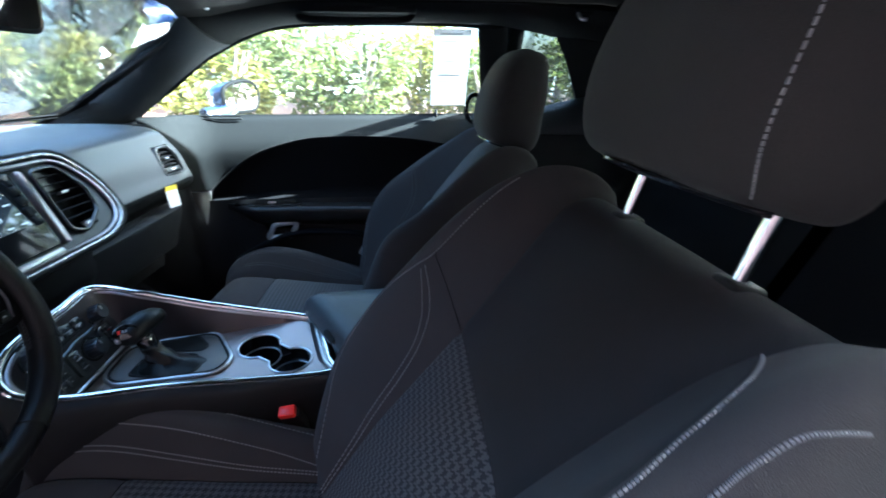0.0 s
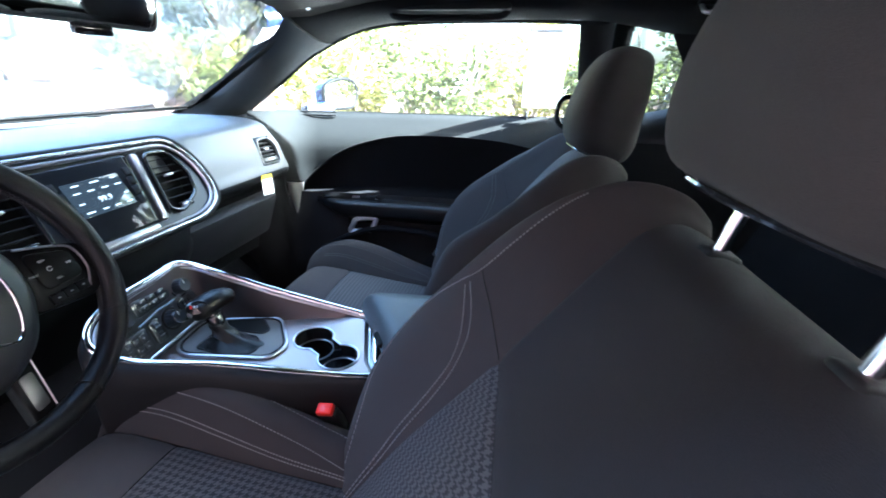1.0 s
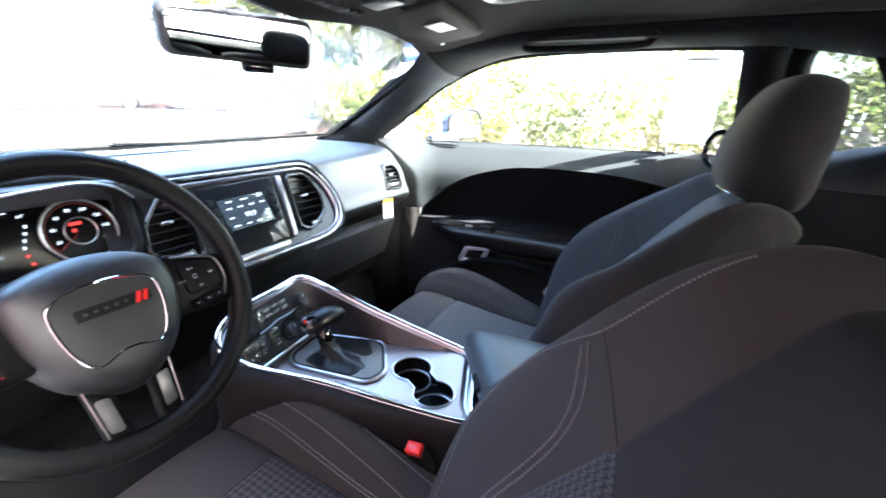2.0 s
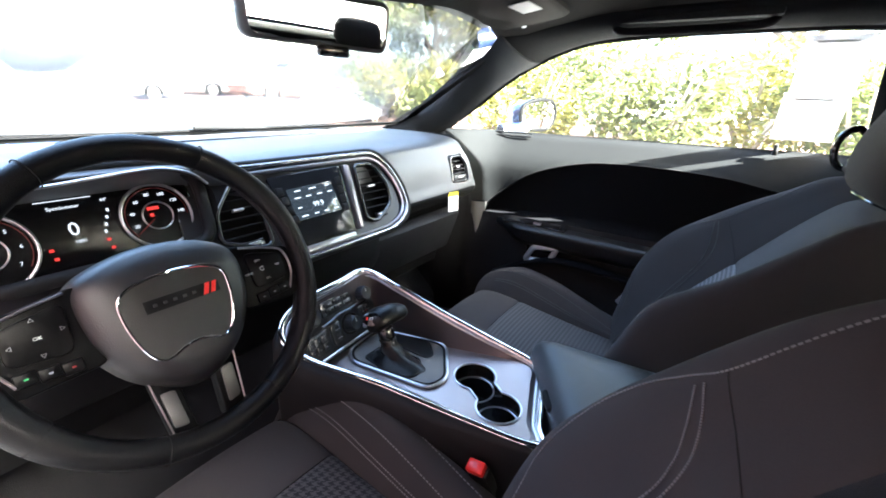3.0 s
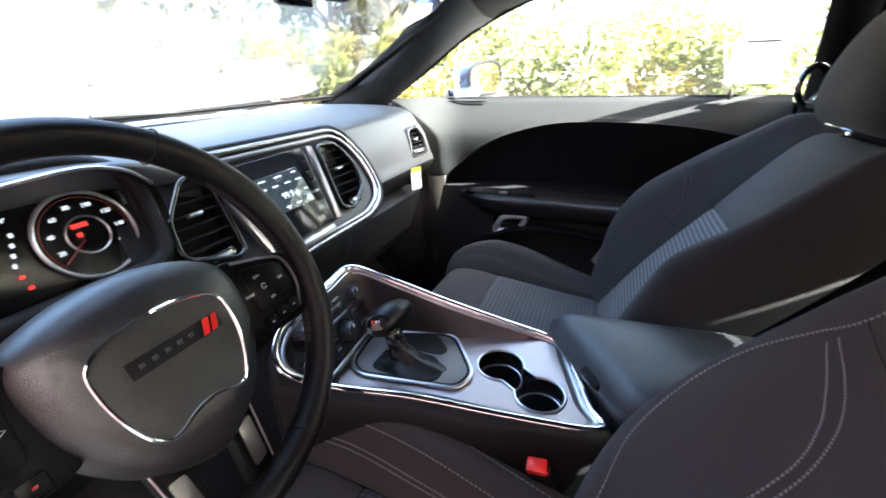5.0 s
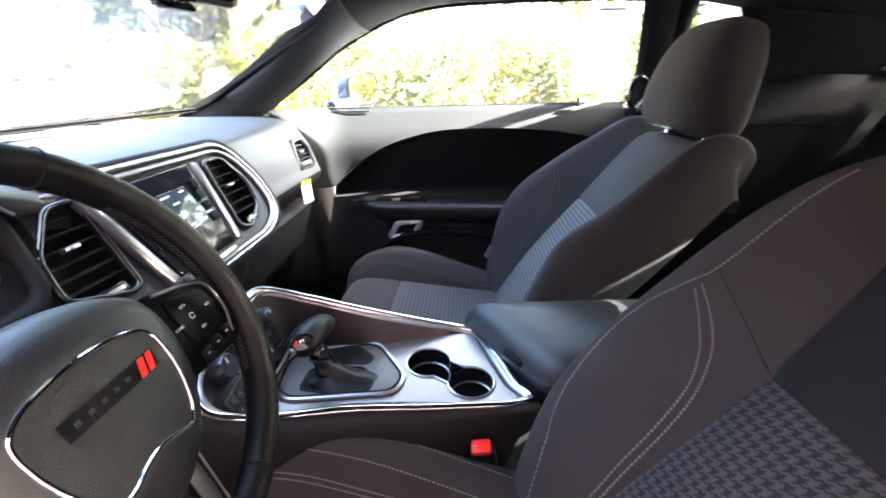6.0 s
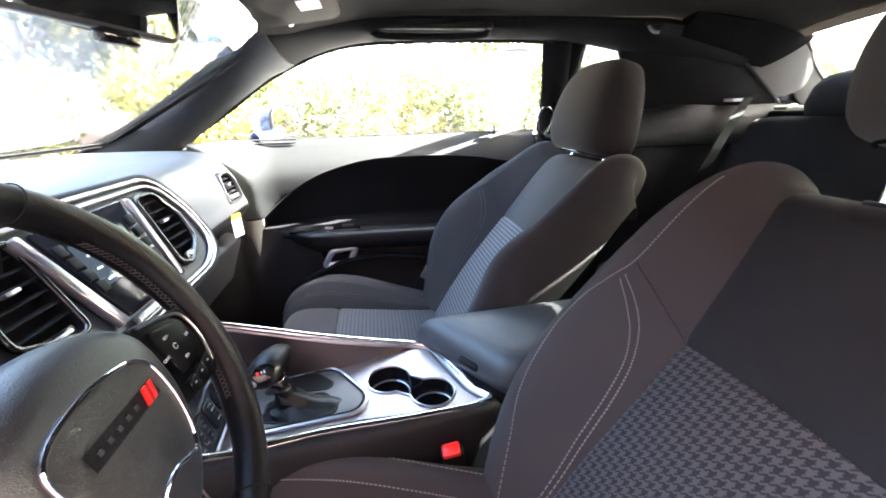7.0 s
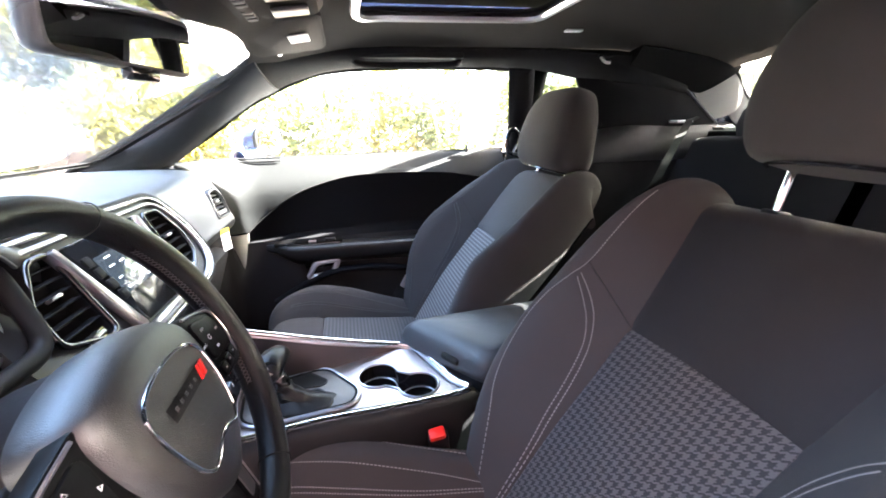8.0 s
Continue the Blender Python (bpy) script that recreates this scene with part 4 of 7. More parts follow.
# flat black plate: the darkness of the open slot put into its colour
part("slot", slab(bmesh.new(), rounded([(-0.076, 0.022), (-0.058, 0.066), (0.010, 0.074), (0.048, 0.034), (0.040, 0.018)], 0.016), GM @ Matrix.Translation((0, 0, 0.0044)), 0.001), rubber, gp)
part("boot_ring", slab(bmesh.new(), rounded([(-0.062, -0.052), (-0.060, 0.000), (0.034, 0.008), (0.060, -0.028), (0.055, -0.050), (-0.003, -0.061)], 0.010), GM @ Matrix.Translation((0, 0, 0.0046)), 0.001), rubber, gp)
part("boot_rim", tube(bmesh.new(), [GM @ Vector((x, y, 0.0048)) for x, y in rounded([(-0.062, -0.052), (-0.060, 0.000), (0.034, 0.008), (0.060, -0.028), (0.055, -0.050), (-0.003, -0.061)], 0.010)], 0.0022, 6, closed=True), plastic, gp)
lever = empty("shift_lever", "black gear lever with leather boot and T-shaped knob", "gear lever", at=(-0.46, 0.685, PLZ))
rows = []
bx = GM @ Vector((0.002, -0.026, 0.006))
topc = Vector((-0.505, 0.700, 0.640))
for k, t in enumerate(np.linspace(0, 1, 9)):
    c = bx.lerp(topc, t ** 0.8)
    c.z = PLZ + 0.006 + (0.640 - PLZ - 0.006) * t
    sx, sy = 0.044 * (1 - t) ** 3.6 + 0.0160, 0.019 * (1 - t) ** 3.2 + 0.0145
    wob = 1 + 0.13 * math.sin(k * 2.4)
    rows.append([(c.x + sx * wob * math.cos(a) * (1 + 0.10 * math.sin(5 * a + 1.7 * k) * (1 - t)), c.y + sy * wob * math.sin(a) * (1 + 0.09 * math.sin(3 * a + 2.1 * k) * (1 - t)), c.z + 0.004 * math.sin(4 * a + k) * math.sin(math.pi * t)) for a in np.linspace(0, 2 * math.pi, 28, endpoint=False)])
part("boot", sheet(rows, closed=True, caps=True), bootskin, lever, "creased black leather boot")
part("collar", disc(bmesh.new(), Matrix.Translation(topc + Vector((0, 0, 0.006))) @ pose(0, 0, 0, 0, -18), 0.0165, 0.03, 20, 0.003), gloss, lever)
k0, k1 = Vector((-0.524, 0.672, 0.661)), Vector((-0.498, 0.758, 0.666))
rows = []
for t, rr in ((0, 0.009), (0.02, 0.0165), (0.09, 0.0215), (0.30, 0.0225), (0.60, 0.0205), (0.85, 0.0165), (0.96, 0.0115), (1, 0.005)):
    c = k0.lerp(k1, t) + Vector((0, 0, 0.006 * math.sin(math.pi * t)))
    d = (k1 - k0).normalized()
    s = Vector((0, 0, 1)).cross(d).normalized()
    rows.append([c + rr * (math.cos(a) * s * 1.2 + math.sin(a) * Vector((0, 0, 0.95))) for a in np.linspace(0, 2 * math.pi, 24, endpoint=False)])
knob = part("knob", sheet(rows, closed=True, caps=True), leather, lever, "smooth black shift knob")
stem = tube(bmesh.new(), [topc, Vector((-0.512, 0.705, 0.655)), Vector((-0.513, 0.712, 0.666))], [0.0145, 0.0155, 0.0185], 16)
part("stem", stem, gloss, lever)
part("stem_ring", tube(bmesh.new(), [Vector((-0.5115, 0.704, 0.652)), Vector((-0.5122, 0.706, 0.657))], 0.0172, 18), satin, lever, "silver ring under the knob")
KN = Vector((0.45, -0.62, 0.62)).normalized()
KM = frame_of(k0 + Vector((0.002, 0.012, 0.004)) + KN * 0.0195, Vector((0.82, 0.56, 0)), KN.cross(Vector((0.82, 0.56, 0))))
face = part("marking_plate", slab(bmesh.new(), [(0.0185 * math.cos(a), 0.0135 * math.sin(a)) for a in np.linspace(0, 2 * math.pi, 28, endpoint=False)], KM, 0.010, 0.0015), gloss, knob, "gloss black gear marking plate")
part("gear_mark", box(bmesh.new(), KM @ Vector((-0.009, 0.001, 0.0004)), (0.004, 0.006, 0.0008), 0, KM.to_3x3().to_4x4()), red, face, "red lit gear mark")
for k in range(3):
    part("gear_mark", box(bmesh.new(), KM @ Vector((-0.003 + 0.0045 * k, 0.001, 0.0004)), (0.0022, 0.0045, 0.0008), 0, KM.to_3x3().to_4x4()), lightgrey, face)
part("release_button", box(bmesh.new(), k0 + Vector((-0.008, 0.004, -0.004)), (0.010, 0.014, 0.012), 0.004), satin, knob, "silver release button")
under(lever)
# control panel at the console's front
P0, P1, P2, P3 = Vector((-0.576, 0.560, 0.584)), Vector((-0.582, 0.772, 0.586)), Vector((-0.622, 0.768, 0.712)), Vector((-0.614, 0.548, 0.684))
panelgrey = mat("control_panel_grey", (0.07, 0.078, 0.09), 0.32, metal=0.35, coat=0.2, vary=0.06)
keyskin = mat("control_key_black", (0.013, 0.016, 0.021), 0.30, coat=0.3, vary=0.06)
CP = frame_of((P0 + P1 + P2 + P3) / 4, P1 - P0, P3 - P0)
bm = sheet([[P0.lerp(P1, t) for t in np.linspace(0, 1, 6)], [P3.lerp(P2, t) for t in np.linspace(0, 1, 6)]])
bmesh.ops.solidify(bm, geom=bm.faces[:], thickness=0.012)
cp = part("control_panel", bm, panelgrey, con, "dark grey climate control panel with knobs")
for x, y, r in ((-0.062, 0.040, 0.020), (0.080, 0.036, 0.016), (0.030, -0.012, 0.017)):
    part("knob_ring", tube(bmesh.new(), [CP @ Vector((x + (r + 0.004) * math.cos(a), y + (r + 0.004) * math.sin(a), 0.001)) for a in np.linspace(0, 2 * math.pi, 36, endpoint=False)], 0.0022, 8, closed=True), rubber, cp)
    rows = [[CP @ Vector((x + q * r * (1 + 0.025 * math.cos(16 * a)) * math.cos(a), y + q * r * (1 + 0.025 * math.cos(16 * a)) * math.sin(a), h)) for a in np.linspace(0, 2 * math.pi, 64, endpoint=False)] for q, h in ((1.06, 0.0), (1.0, 0.006), (0.92, 0.019), (0.82, 0.022), (0.3, 0.0215))]
    kn = part("dial_knob", sheet(rows, closed=True, caps=True), keyskin, cp, "ribbed black dial knob")
    part("knob_mark", box(bmesh.new(), CP @ Vector((x, y + r * 0.45, 0.0222)), (0.002, r * 0.5, 0.001), 0, CP.to_3x3().to_4x4()), lightgrey, kn)
for pts in ([(-0.032, 0.056), (0.054, 0.060), (0.054, 0.028), (-0.032, 0.024)], [(-0.024, 0.008), (0.004, 0.008), (0.004, -0.038), (-0.024, -0.040)], [(0.056, 0.012), (0.096, 0.014), (0.090, -0.034), (0.056, -0.036)], [(-0.094, 0.004), (-0.030, 0.006), (-0.030, -0.040), (-0.088, -0.042)]):
    pad = part("key_pad", slab(bmesh.new(), rounded(pts, 0.009), CP @ Matrix.Translation((0, 0, 0.005)), 0.007, 0.002), keyskin, cp, "gloss black key pad")
    x0, x1 = min(p[0] for p in pts) + 0.008, max(p[0] for p in pts) - 0.008
    y0, y1 = min(p[1] for p in pts) + 0.006, max(p[1] for p in pts) - 0.006
    for i in range(3):
        for j in range(2):
            part("button", box(bmesh.new(), CP @ Vector((x0 + (x1 - x0) * (i + 0.5) / 3, y0 + (y1 - y0) * (j + 0.5) / 2, 0.0052)), ((x1 - x0) / 3 - 0.003, (y1 - y0) / 2 - 0.003, 0.005), 0.0015, CP.to_3x3().to_4x4()), keyskin, pad)
            part("key_mark", box(bmesh.new(), CP @ Vector((x0 + (x1 - x0) * (i + 0.5) / 3, y0 + (y1 - y0) * (j + 0.5) / 2, 0.0078)), (0.004, 0.0016, 0.0006), 0, CP.to_3x3().to_4x4()), greyink, pad)
part("warning_lamp", box(bmesh.new(), CP @ Vector((0.076, -0.002, 0.0082)), (0.006, 0.002, 0.001), 0, CP.to_3x3().to_4x4()), dimred, cp)
part("divider", tube(bmesh.new(), spline([CP @ Vector((x, y, 0.004)) for x, y in ((-0.040, 0.010), (-0.010, 0.014), (0.012, 0.018), (0.040, 0.017), (0.066, 0.020), (0.098, 0.022))], 24), 0.0026, 8), panelgrey, cp, "slim divider between the key rows")
part("edge_line", tube(bmesh.new(), [CP @ Vector((-0.10, -0.052, 0.004)), CP @ Vector((0.10, -0.046, 0.004))], 0.003, 8), satin, cp, "silver line along the panel's foot")
# padded lid behind the plate
part("armrest_body", sheet([[(x, y, z) for x, y in rounded([(-0.135, 0.668), (0.2, 0.668), (0.2, 0.872), (-0.235, 0.872)], 0.03, 5)] for z in (0.26, 0.55, 0.592)], closed=True, caps=True), plastic, con)
rows = []
base = [(-0.125, 0.655), (0.22, 0.655), (0.22, 0.888), (-0.268, 0.888)]
for ins, z in ((0.010, 0.570), (0.0, 0.585), (0.0, 0.602), (0.004, 0.617), (0.011, 0.630), (0.021, 0.640), (0.034, 0.646), (0.06, 0.65)):
    cx, cyy = 0.02, 0.77
    rows.append([(cx + (x - cx) * (1 - ins / 0.17), cyy + (y - cyy) * (1 - ins / 0.115), z + 0.012 * smoothstep(-0.25, 0.1, x)) for x, y in rounded(base, 0.035, 7)])
bm = sheet(rows, closed=True, caps=True)
arm = part("armrest_lid", bm, armskin, con, "padded black armrest lid")
bm = bmesh.new()
seam = rows[5]
for i in range(len(seam) - 1):
    a, b = Vector(seam[i]), Vector(seam[i + 1])
    n = max(1, int((b - a).length / 0.006))
    for j in range(n):
        tube(bm, (a.lerp(b, j / n) + Vector((0, 0, 0.0006)), a.lerp(b, (j + 0.6) / n) + Vector((0, 0, 0.0006))), 0.0006, 4)
part("stitching", bm, darkthread, arm, "dark stitching round the lid")
# solid black block, its colour giving the shade of a finger recess
part("latch", box(bmesh.new(), (-0.172, 0.735, 0.606), (0.016, 0.05, 0.016), 0.007, pose(0, 0, 0, 0, -20, 31.5)), rubber, arm, "finger recess under the lid")
under(con)

# ---------------------------------------------------------------- steering wheel
W = frame_of((-0.527, 0.350, 0.857), (0, 1, 0), (-0.413, 0, 0.911))
wheel = empty("steering_wheel", "black leather steering wheel with chrome-ringed hub", "steering wheel", at=W.translation)
wheel_rot = W.to_3x3().to_4x4()


def wp(x, y, z=0.0):
    return W @ Vector((x, y, z))


bm = bmesh.new()
nseg, R, r = 120, 0.1775, 0.0150
rows = []
for i in range(nseg):
    a = 2 * math.pi * i / nseg
    c = Vector((math.cos(a), math.sin(a), 0))
    grip = 1 + 0.10 * (math.exp(-((abs(math.degrees(math.asin(math.sin(a)))) - 25) / 22) ** 2) if math.cos(a) != 0 else 0)
    row = []
    for t in np.linspace(0, 2 * math.pi, 18, endpoint=False):
        row.append(W @ (c * (R + r * grip * math.cos(t)) + Vector((0, 0, r * 1.12 * grip * math.sin(t)))))
    rows.append(row)
rows.append(rows[0])
sheet(rows, bm, closed=True)
bmesh.ops.remove_doubles(bm, verts=bm.verts, dist=1e-6)
rim = part("rim", bm, leather, wheel, "smooth black leather rim")
for a in (62, 118, -31, 211, -112, -68):
    t0 = radians(a)
    c = Vector((math.cos(t0), math.sin(t0), 0))
    part("seam", tube(bmesh.new(), [W @ (c * (R + 0.0163 * math.cos(t)) + Vector((0, 0, 0.0183 * math.sin(t)))) for t in np.linspace(0, 2 * math.pi, 20, endpoint=False)], 0.0008, 5, closed=True), rubber, rim)
bm = bmesh.new()
for k in range(46):
    a0 = radians(-34 + 1.7 * k)
    for lean in (-0.012, 0.012):
        q = []
        for t, da in ((math.pi - 0.18, -lean), (math.pi, 0.0), (math.pi + 0.18, lean)):
            c = Vector((math.cos(a0 + da), math.sin(a0 + da), 0))
            q.append(W @ (c * (R + 0.0166 * math.cos(t)) + Vector((0, 0, 0.0186 * math.sin(t)))))
        tube(bm, q, 0.0005, 4)
part("rim_stitching", bm, darkthread, rim, "cross stitching inside the rim")
# hub pad
hub_out = [(0.0, 0.061), (0.052, 0.053), (0.086, 0.030), (0.090, -0.015), (0.077, -0.055), (0.049, -0.092), (0.0, -0.115), (-0.049, -0.092), (-0.077, -0.055), (-0.090, -0.015), (-0.088, 0.032), (-0.052, 0.053)]
HC = np.array((-0.005, -0.025))
ro = ring(hub_out, 72) + np.array((-0.005, 0.0)) - HC
HUB_K, HUB_Z = (1.0, 1.02, 1.0, 0.97, 0.91, 0.80, 0.62, 0.35, 0.02), (-0.040, -0.016, -0.004, 0.005, 0.0125, 0.0185, 0.0225, 0.0245, 0.025)
rows = []
for k, z in zip(HUB_K, HUB_Z):
    rows.append([wp(HC[0] + x * k, HC[1] + y * k, z) for x, y in ro])
hub = part("hub_pad", sheet(rows, closed=True, caps=True), hubskin, wheel, "grained black hub pad")
def hz(x, y):
    """Height of the hub pad at (x, y)."""
    ang = np.arctan2(ro[:, 1], ro[:, 0])
    order = np.argsort(ang)
    x, y = x - HC[0], y - HC[1]
    rad = np.interp(math.atan2(y, x), ang[order], np.hypot(ro[:, 0], ro[:, 1])[order], period=2 * math.pi)
    return float(np.interp(math.hypot(x, y) / rad, HUB_K[:1:-1], HUB_Z[:1:-1])) + 0.0008


half = [(0.0, 0.023), (0.022, 0.0215), (0.043, 0.0165), (0.056, 0.006), (0.0575, -0.015), (0.054, -0.037), (0.046, -0.059), (0.036, -0.0695), (0.026, -0.069), (0.013, -0.064), (0.0, -0.062)]
shield = half + [(-x, y) for x, y in half[-2:0:-1]]
rs = ring(shield, 110) + np.array((-0.006, 0.0))
part("hub_ring", tube(bmesh.new(), [wp(x, y, hz(x, y) + 0.0012) for x, y in rs], 0.0018, 8, closed=True), chrome, hub, "thin chrome shield-shaped ring")
mid = rs.mean(axis=0)
part("hub_face", sheet([[wp(*q, hz(*q) + 0.0004) for q in (mid + (np.vstack([rs, rs[:1]]) - mid) * k)] for k in (0.99, 0.85, 0.7, 0.5, 0.3, 0.1, 0.01)]), hubface, hub, "darker grained field inside the ring")
bm = sheet([[wp(x, y, hz(x, y) + 0.0012) for x in np.linspace(-0.042, 0.040, 12)] for y in (-0.016, -0.002)])
bmesh.ops.solidify(bm, geom=bm.faces[:], thickness=0.001)
badge = part("badge", bm, plastic, hub, "gloss black badge strip with red slashes")
for k in range(2):
    bm = bmesh.new()
    x0 = 0.019 + 0.0085 * k
    q = [(x0, -0.0155), (x0 + 0.0052, -0.0155), (x0 + 0.0107, -0.0025), (x0 + 0.0055, -0.0025)]
    top = [bm.verts.new(wp(x, y, hz(x, y) + 0.003)) for x, y in q]
    bot = [bm.verts.new(wp(x, y, hz(x, y) + 0.001)) for x, y in q]
    bm.faces.new(top)
    for i in range(4):
        bm.faces.new((top[i], bot[i], bot[(i + 1) % 4], top[(i + 1) % 4]))
    part("red_slash", bm, red, badge, "red slash", smooth=False)
for k in range(5):
    x0 = -0.032 + 0.0105 * k
    part("badge_mark", box(bmesh.new(), wp(x0, -0.009, hz(x0, -0.009) + 0.0018), (0.0040, 0.0034, 0.0006), 0, wheel_rot), armskin, badge)
# side spokes with button pads, the wheel turned a touch to the right
WS2 = W @ pose(-0.005, -0.012, 0.0, 0, 0, -1.5)


def sp_at(x, y, z=0.0):
    return WS2 @ Vector((x, y, z))


for sgn in (-1, 1):
    sp = rounded([(sgn * 0.078, 0.048), (sgn * 0.165, 0.030), (sgn * 0.168, -0.030), (sgn * 0.15, -0.045), (sgn * 0.075, -0.040)], 0.01, 4)
    if sgn < 0:
        sp = sp[::-1]
    s = part("spoke", slab(bmesh.new(), sp, WS2 @ Matrix.Translation((0, 0, 0.006)), 0.02, 0.003), spokeblack, wheel, "black spoke with button pads")
    tr = [sp_at(sgn * x, y, 0.008) for x, y in ((0.092, 0.042), (0.13, 0.034), (0.152, 0.024), (0.157, -0.005), (0.146, -0.032))]
    part("spoke_trim", tube(bmesh.new(), spline(tr, 20), 0.0016, 6), dimsilver, s)
    pad = rounded([(sgn * 0.095, 0.034), (sgn * 0.147, 0.023), (sgn * 0.148, -0.014), (sgn * 0.098, -0.018)], 0.01, 4)
    if sgn < 0:
        pad = pad[::-1]
    pd = part("button_pad", slab(bmesh.new(), pad, WS2 @ Matrix.Translation((0, 0, 0.0095)), 0.005, 0.0015), spokeblack, s)
    marks = (("SET+", 0.111, 0.019), ("RES", 0.138, 0.007), ("CANC", 0.094, 0.004), ("SET-", 0.119, -0.008)) if sgn > 0 else (("OK", -0.121, 0.006),)
    for text, x, y in marks:
        writing("writing", text, WS2 @ Matrix.Translation((x, y, 0.0098)), 0.0040 if sgn > 0 else 0.0046, lightgrey, pd)
    if sgn < 0:
        for x, y, a in ((-0.121, 0.024, 0), (-0.121, -0.011, 180), (-0.141, 0.004, 90), (-0.102, 0.009, -90)):
            bm = bmesh.new()
            m = WS2 @ Matrix.Translation((x, y, 0.0100)) @ pose(0, 0, 0, 0, 0, a)
            tube(bm, [m @ Vector((0.0022 * math.cos(t), 0.0022 * math.sin(t), 0)) for t in (math.pi / 2, math.pi * 7 / 6, math.pi * 11 / 6)], 0.0004, 5, closed=True)
            part("arrow_mark", bm, lightgrey, pd)
    else:
        part("button_ring", tube(bmesh.new(), [sp_at(0.114 + 0.0028 * math.cos(t), 0.007 + 0.0028 * math.sin(t), 0.01) for t in np.linspace(0.4, 5.9, 14)], 0.0005, 5), lightgrey, pd)
    for k in range(3):
        b = part("button", box(bmesh.new(), sp_at(sgn * (0.104 + 0.017 * k), -0.031 + 0.002 * k, 0.007), (0.0166, 0.013, 0.005), 0.0015, wheel_rot), spokeblack, s)
        part("mark", box(bmesh.new(), sp_at(sgn * (0.104 + 0.017 * k), -0.031 + 0.002 * k, 0.0098), (0.0032, 0.0016, 0.0005), 0, wheel_rot), (dimred, greyink, greenink)[k] if sgn < 0 else greyink, b)
# lower split spoke
for sgn in (-1, 1):
    sp = [(sgn * 0.022, -0.060), (sgn * 0.050, -0.058), (sgn * 0.043, -0.152), (sgn * 0.016, -0.158)]
    if sgn > 0:
        sp = sp[::-1]
    s = part("lower_spoke", slab(bmesh.new(), rounded(sp, 0.006, 3), WS2 @ Matrix.Translation((0, 0, -0.010)), 0.016, 0.003), spokeblack, wheel, "black lower spoke with a dark metal inlay")
    inl = [(sgn * 0.027, -0.098), (sgn * 0.043, -0.096), (sgn * 0.040, -0.140), (sgn * 0.024, -0.143)]
    part("inlay", slab(bmesh.new(), rounded(inl[::-1] if sgn > 0 else inl, 0.004, 3), WS2 @ Matrix.Translation((0, 0, -0.0085)), 0.004, 0.001), inlaygrey, s, "dark satin metal inlay")
    part("spoke_edge", tube(bmesh.new(), [sp_at(sgn * 0.050, -0.070, -0.009), sp_at(sgn * 0.043, -0.146, -0.009)], 0.0011, 6), dimsilver, s)
part("column_cover", tube(bmesh.new(), [wp(0, 0, -0.03), wp(0, 0, -0.09), wp(0, -0.01, -0.17)], [0.055, 0.06, 0.062], 24), plastic, wheel)
for sgn in (-1,):
    part("stalk", tube(bmesh.new(), [wp(sgn * 0.05, 0.01, -0.07), wp(sgn * 0.10, 0.015, -0.06), wp(sgn * 0.135, 0.02, -0.055)], [0.006, 0.007, 0.0085], 12), plastic, wheel)
under(wheel)

# ---------------------------------------------------------------- passenger door
door = empty("passenger_door", "closed black-trimmed car door with dark cloth insert and silver handle", "door", at=(-0.3, 1.5, 0.3))
DOORPROF = [(1.543, 0.980), (1.530, 0.967), (1.517, 0.948), (1.505, 0.930), (1.493, 0.911), (1.482, 0.890), (1.474, 0.865), (1.472, 0.83), (1.474, 0.79), (1.474, 0.74), (1.472, 0.70), (1.47, 0.62), (1.465, 0.50), (1.46, 0.42), (1.475, 0.34), (1.49, 0.28)]
prof = spline(DOORPROF, 90)


def surf(x, z):
    """Inner face of the door; it sweeps in towards the dashboard at the hinge end."""
    return float(np.interp(-z, -prof[:, 1], prof[:, 0])) - 0.075 * smoothstep(-0.62, -0.87, x) ** 1.3


FIELD = spline([(-0.722, 0.700), (-0.704, 0.722), (-0.687, 0.744), (-0.640, 0.786), (-0.575, 0.834), (-0.505, 0.870), (-0.43, 0.893), (-0.36, 0.907), (-0.28, 0.9135), (-0.12, 0.9135), (0.01, 0.905), (0.09, 0.893), (0.236, 0.868)], 140)


def field_top(x):
    """Top edge of the dark cloth: it rises from the hinge end in one sweep."""
    return float(np.interp(x, FIELD[:, 0], FIELD[:, 1]))


def trim_front(z):
    return float(np.interp(z, (0.585, 0.63, 0.686, 0.74, 0.80, 0.86, 0.90, 0.94, 0.98), (-0.717, -0.729, -0.739, -0.742, -0.752, -0.79, -0.83, -0.86, -0.875)))


# grey upper trim with a tail that runs down in front of the cloth
FRONT = ((-0.875, 0.98), (-0.86, 0.94), (-0.83, 0.90), (-0.79, 0.86), (-0.752, 0.80), (-0.742, 0.74), (-0.687, 0.74))
rows = []
for x in np.concatenate([np.linspace(-0.872, -0.70, 30), np.linspace(-0.695, 0.238, 70)]):
    low = field_top(x) if x > -0.687 else float(np.interp(x, [p[0] for p in FRONT], [p[1] for p in FRONT]))
    rows.append([(x, surf(x, z), z) for z in np.linspace(0.983, low, 22)])
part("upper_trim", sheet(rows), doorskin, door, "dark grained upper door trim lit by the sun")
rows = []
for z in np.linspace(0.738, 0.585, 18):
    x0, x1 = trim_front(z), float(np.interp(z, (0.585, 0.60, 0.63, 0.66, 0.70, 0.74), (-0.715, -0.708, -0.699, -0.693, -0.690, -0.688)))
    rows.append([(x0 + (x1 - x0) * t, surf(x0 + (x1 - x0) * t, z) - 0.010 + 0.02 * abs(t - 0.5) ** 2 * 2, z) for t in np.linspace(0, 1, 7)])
part("hinge_edge", sheet(rows), sunedge, door, "pale curved tail of the upper trim at the hinge end")

